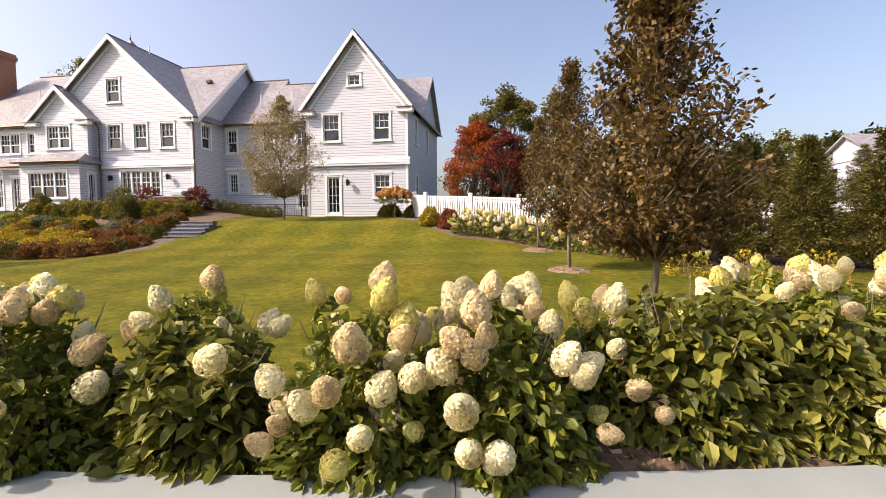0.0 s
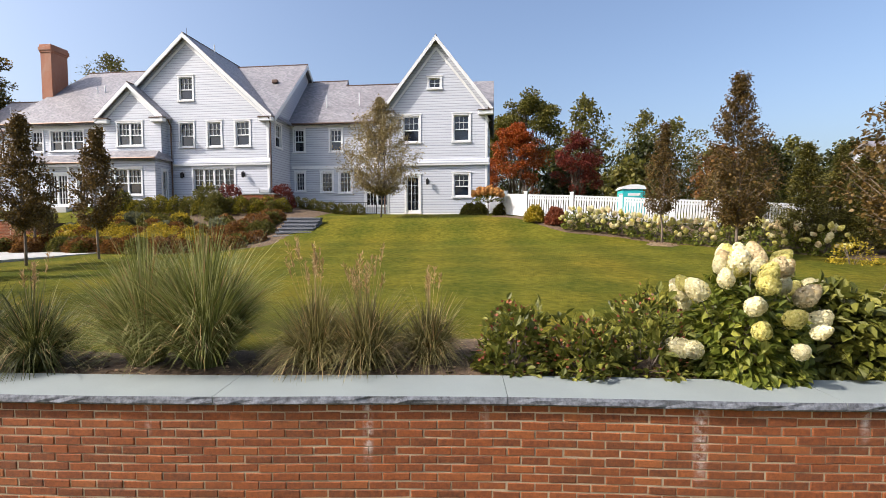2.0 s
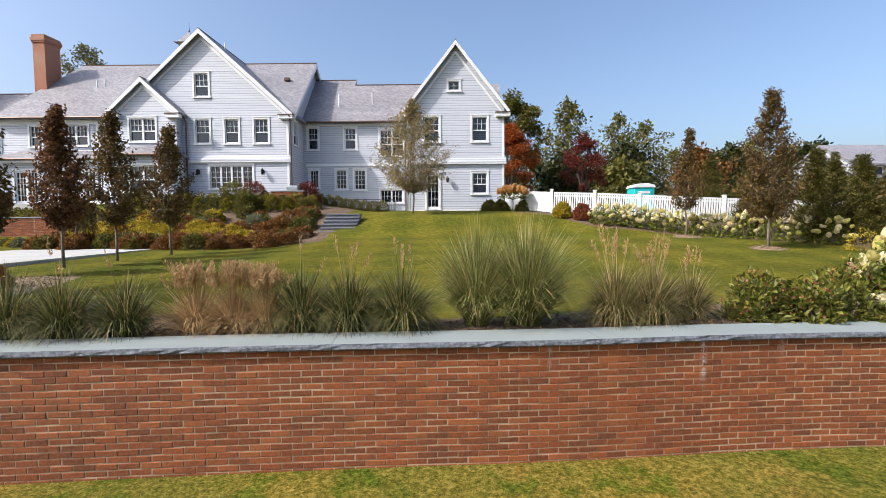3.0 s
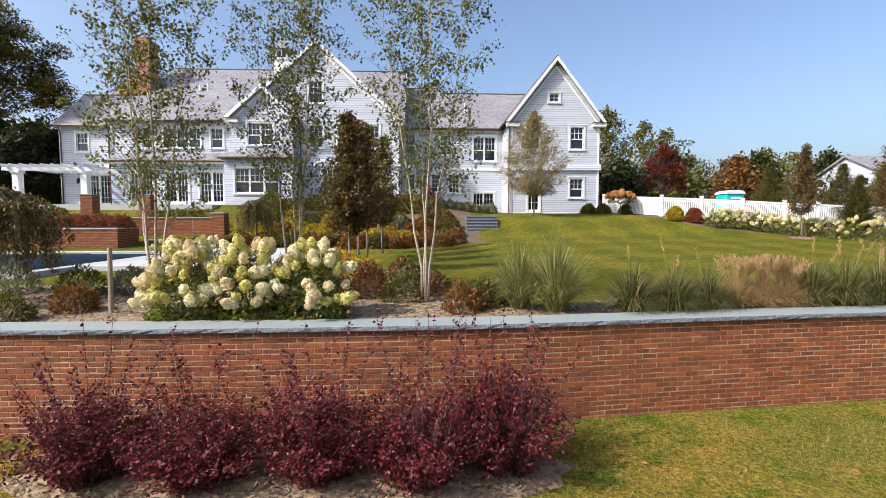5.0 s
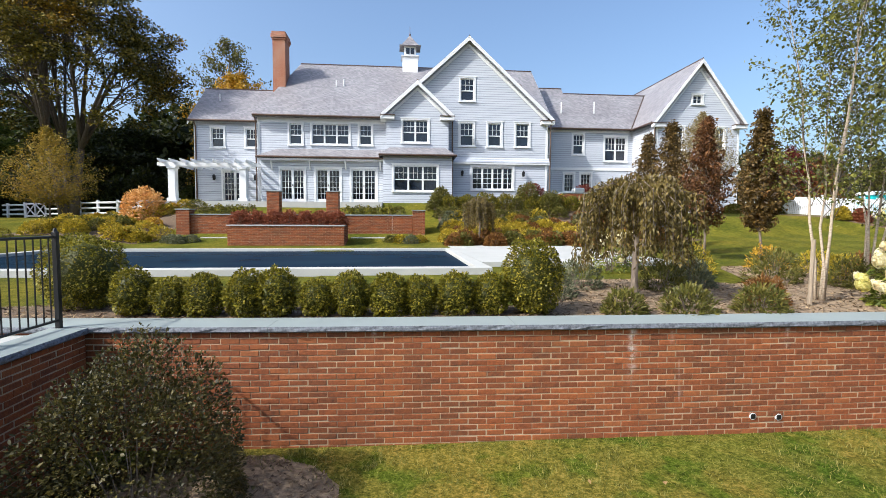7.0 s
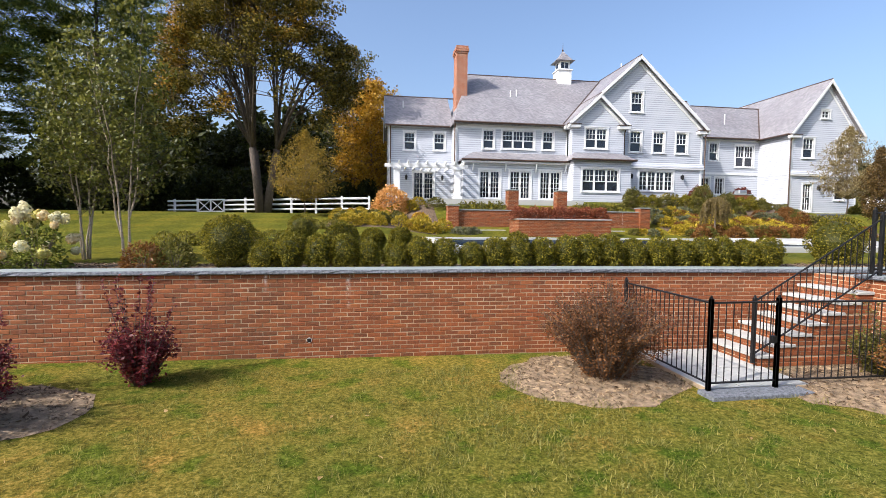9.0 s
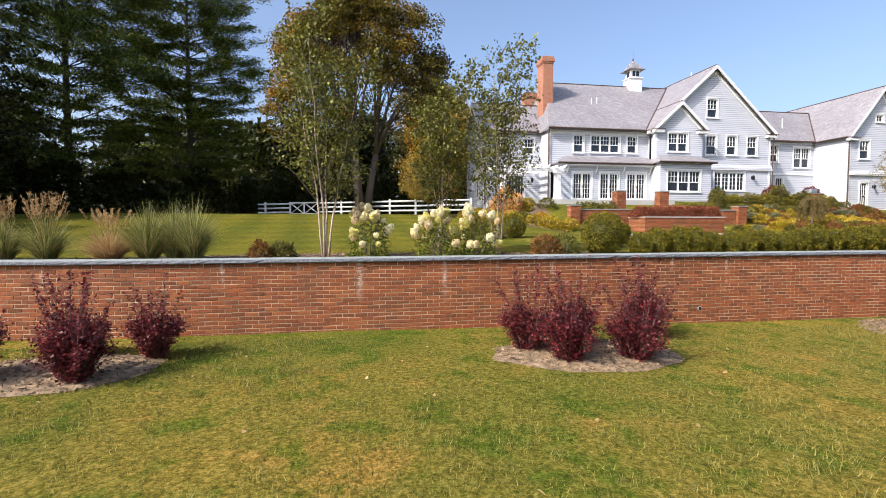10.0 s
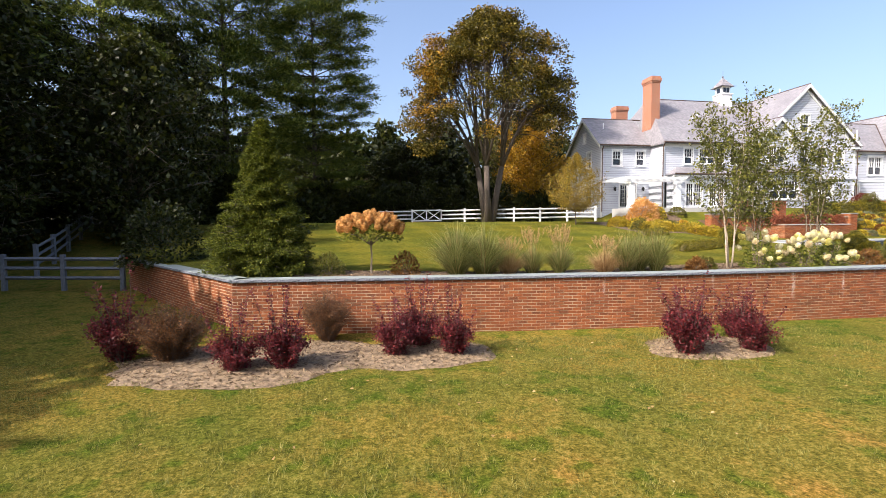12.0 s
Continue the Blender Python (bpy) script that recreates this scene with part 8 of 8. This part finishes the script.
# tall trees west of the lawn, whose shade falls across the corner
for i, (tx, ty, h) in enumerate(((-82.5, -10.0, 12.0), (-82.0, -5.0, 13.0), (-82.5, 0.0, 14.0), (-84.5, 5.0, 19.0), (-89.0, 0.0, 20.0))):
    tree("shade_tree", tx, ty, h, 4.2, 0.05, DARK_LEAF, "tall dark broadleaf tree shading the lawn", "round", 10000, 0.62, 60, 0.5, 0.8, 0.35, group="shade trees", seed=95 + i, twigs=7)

lay_chips()

# ---- turf blades on the lower lawn ----
n = 330000
tuft = np.stack([R.uniform(-70, -12, 30000), -1.6 - 8.7 * R.random(30000) ** 1.15], 1)
at = tuft[R.integers(0, 30000, n)] + R.normal(size=(n, 2)) * 0.05
tx, ty = at[:, 0], np.minimum(at[:, 1], -1.5)
tz = np.interp(tx, LOW_X, LOW_Z) - 0.035
a = R.uniform(0, 6.28, n)
h = R.uniform(0.015, 0.055, n) * (0.85 + 0.35 * np.sin(tx * 1.7 + 2 * np.sin(ty)) * np.sin(ty * 2.1) + 0.35 * np.sin(tx * 7.3 + 3 * np.sin(ty * 2.7)) * np.sin(ty * 8.9 + tx))
w = R.uniform(0.004, 0.010, n)
b = np.stack([tx, ty, tz], 1)
s = np.stack([np.cos(a) * w, np.sin(a) * w, 0 * a], 1)
tip = b + np.stack([R.normal(size=n) * 0.04, R.normal(size=n) * 0.04, h + 0.04], 1)
turf = part_of("turf_blades", from_arrays("turf_blades", np.stack([b - s, b + s, tip], 1).reshape(-1, 3), np.arange(3 * n).reshape(-1, 3)), TURF)
tagged(turf, "short green and straw-coloured grass blades on the lower lawn", "grass", kind="stuff")

# ---- fallen leaves ----
n = 260
fx, fy = R.uniform(-68, -14, n), R.uniform(-10.5, -2.2, n)
b = np.stack([fx, fy, np.array([lower_z(x, y) for x, y in zip(fx, fy)]) + 0.05], 1)
fallen = part_of("fallen_leaves", leaf_mesh("fallen_leaves", b, np.stack([R.normal(size=n), R.normal(size=n), 0.25 * R.normal(size=n)], 1), R.uniform(0.04, 0.08, n), R.uniform(0.025, 0.05, n), 0.15, True, 0.2), TAN_GRASS)
tagged(fallen, "pale dry leaves fallen on the lower lawn", "fallen leaves", kind="stuff")

# ---- brickwork of the garden wall, laid last ----
brick_run(gw_line, TOP - COPE, 22, gw, single=lambda x, c: -8.3 < x < -3.6 and c < 14)
brick_run(gw_return, TOP - COPE, 21, gw)
brick_run(stair_line, TOP - COPE, 21, stair)
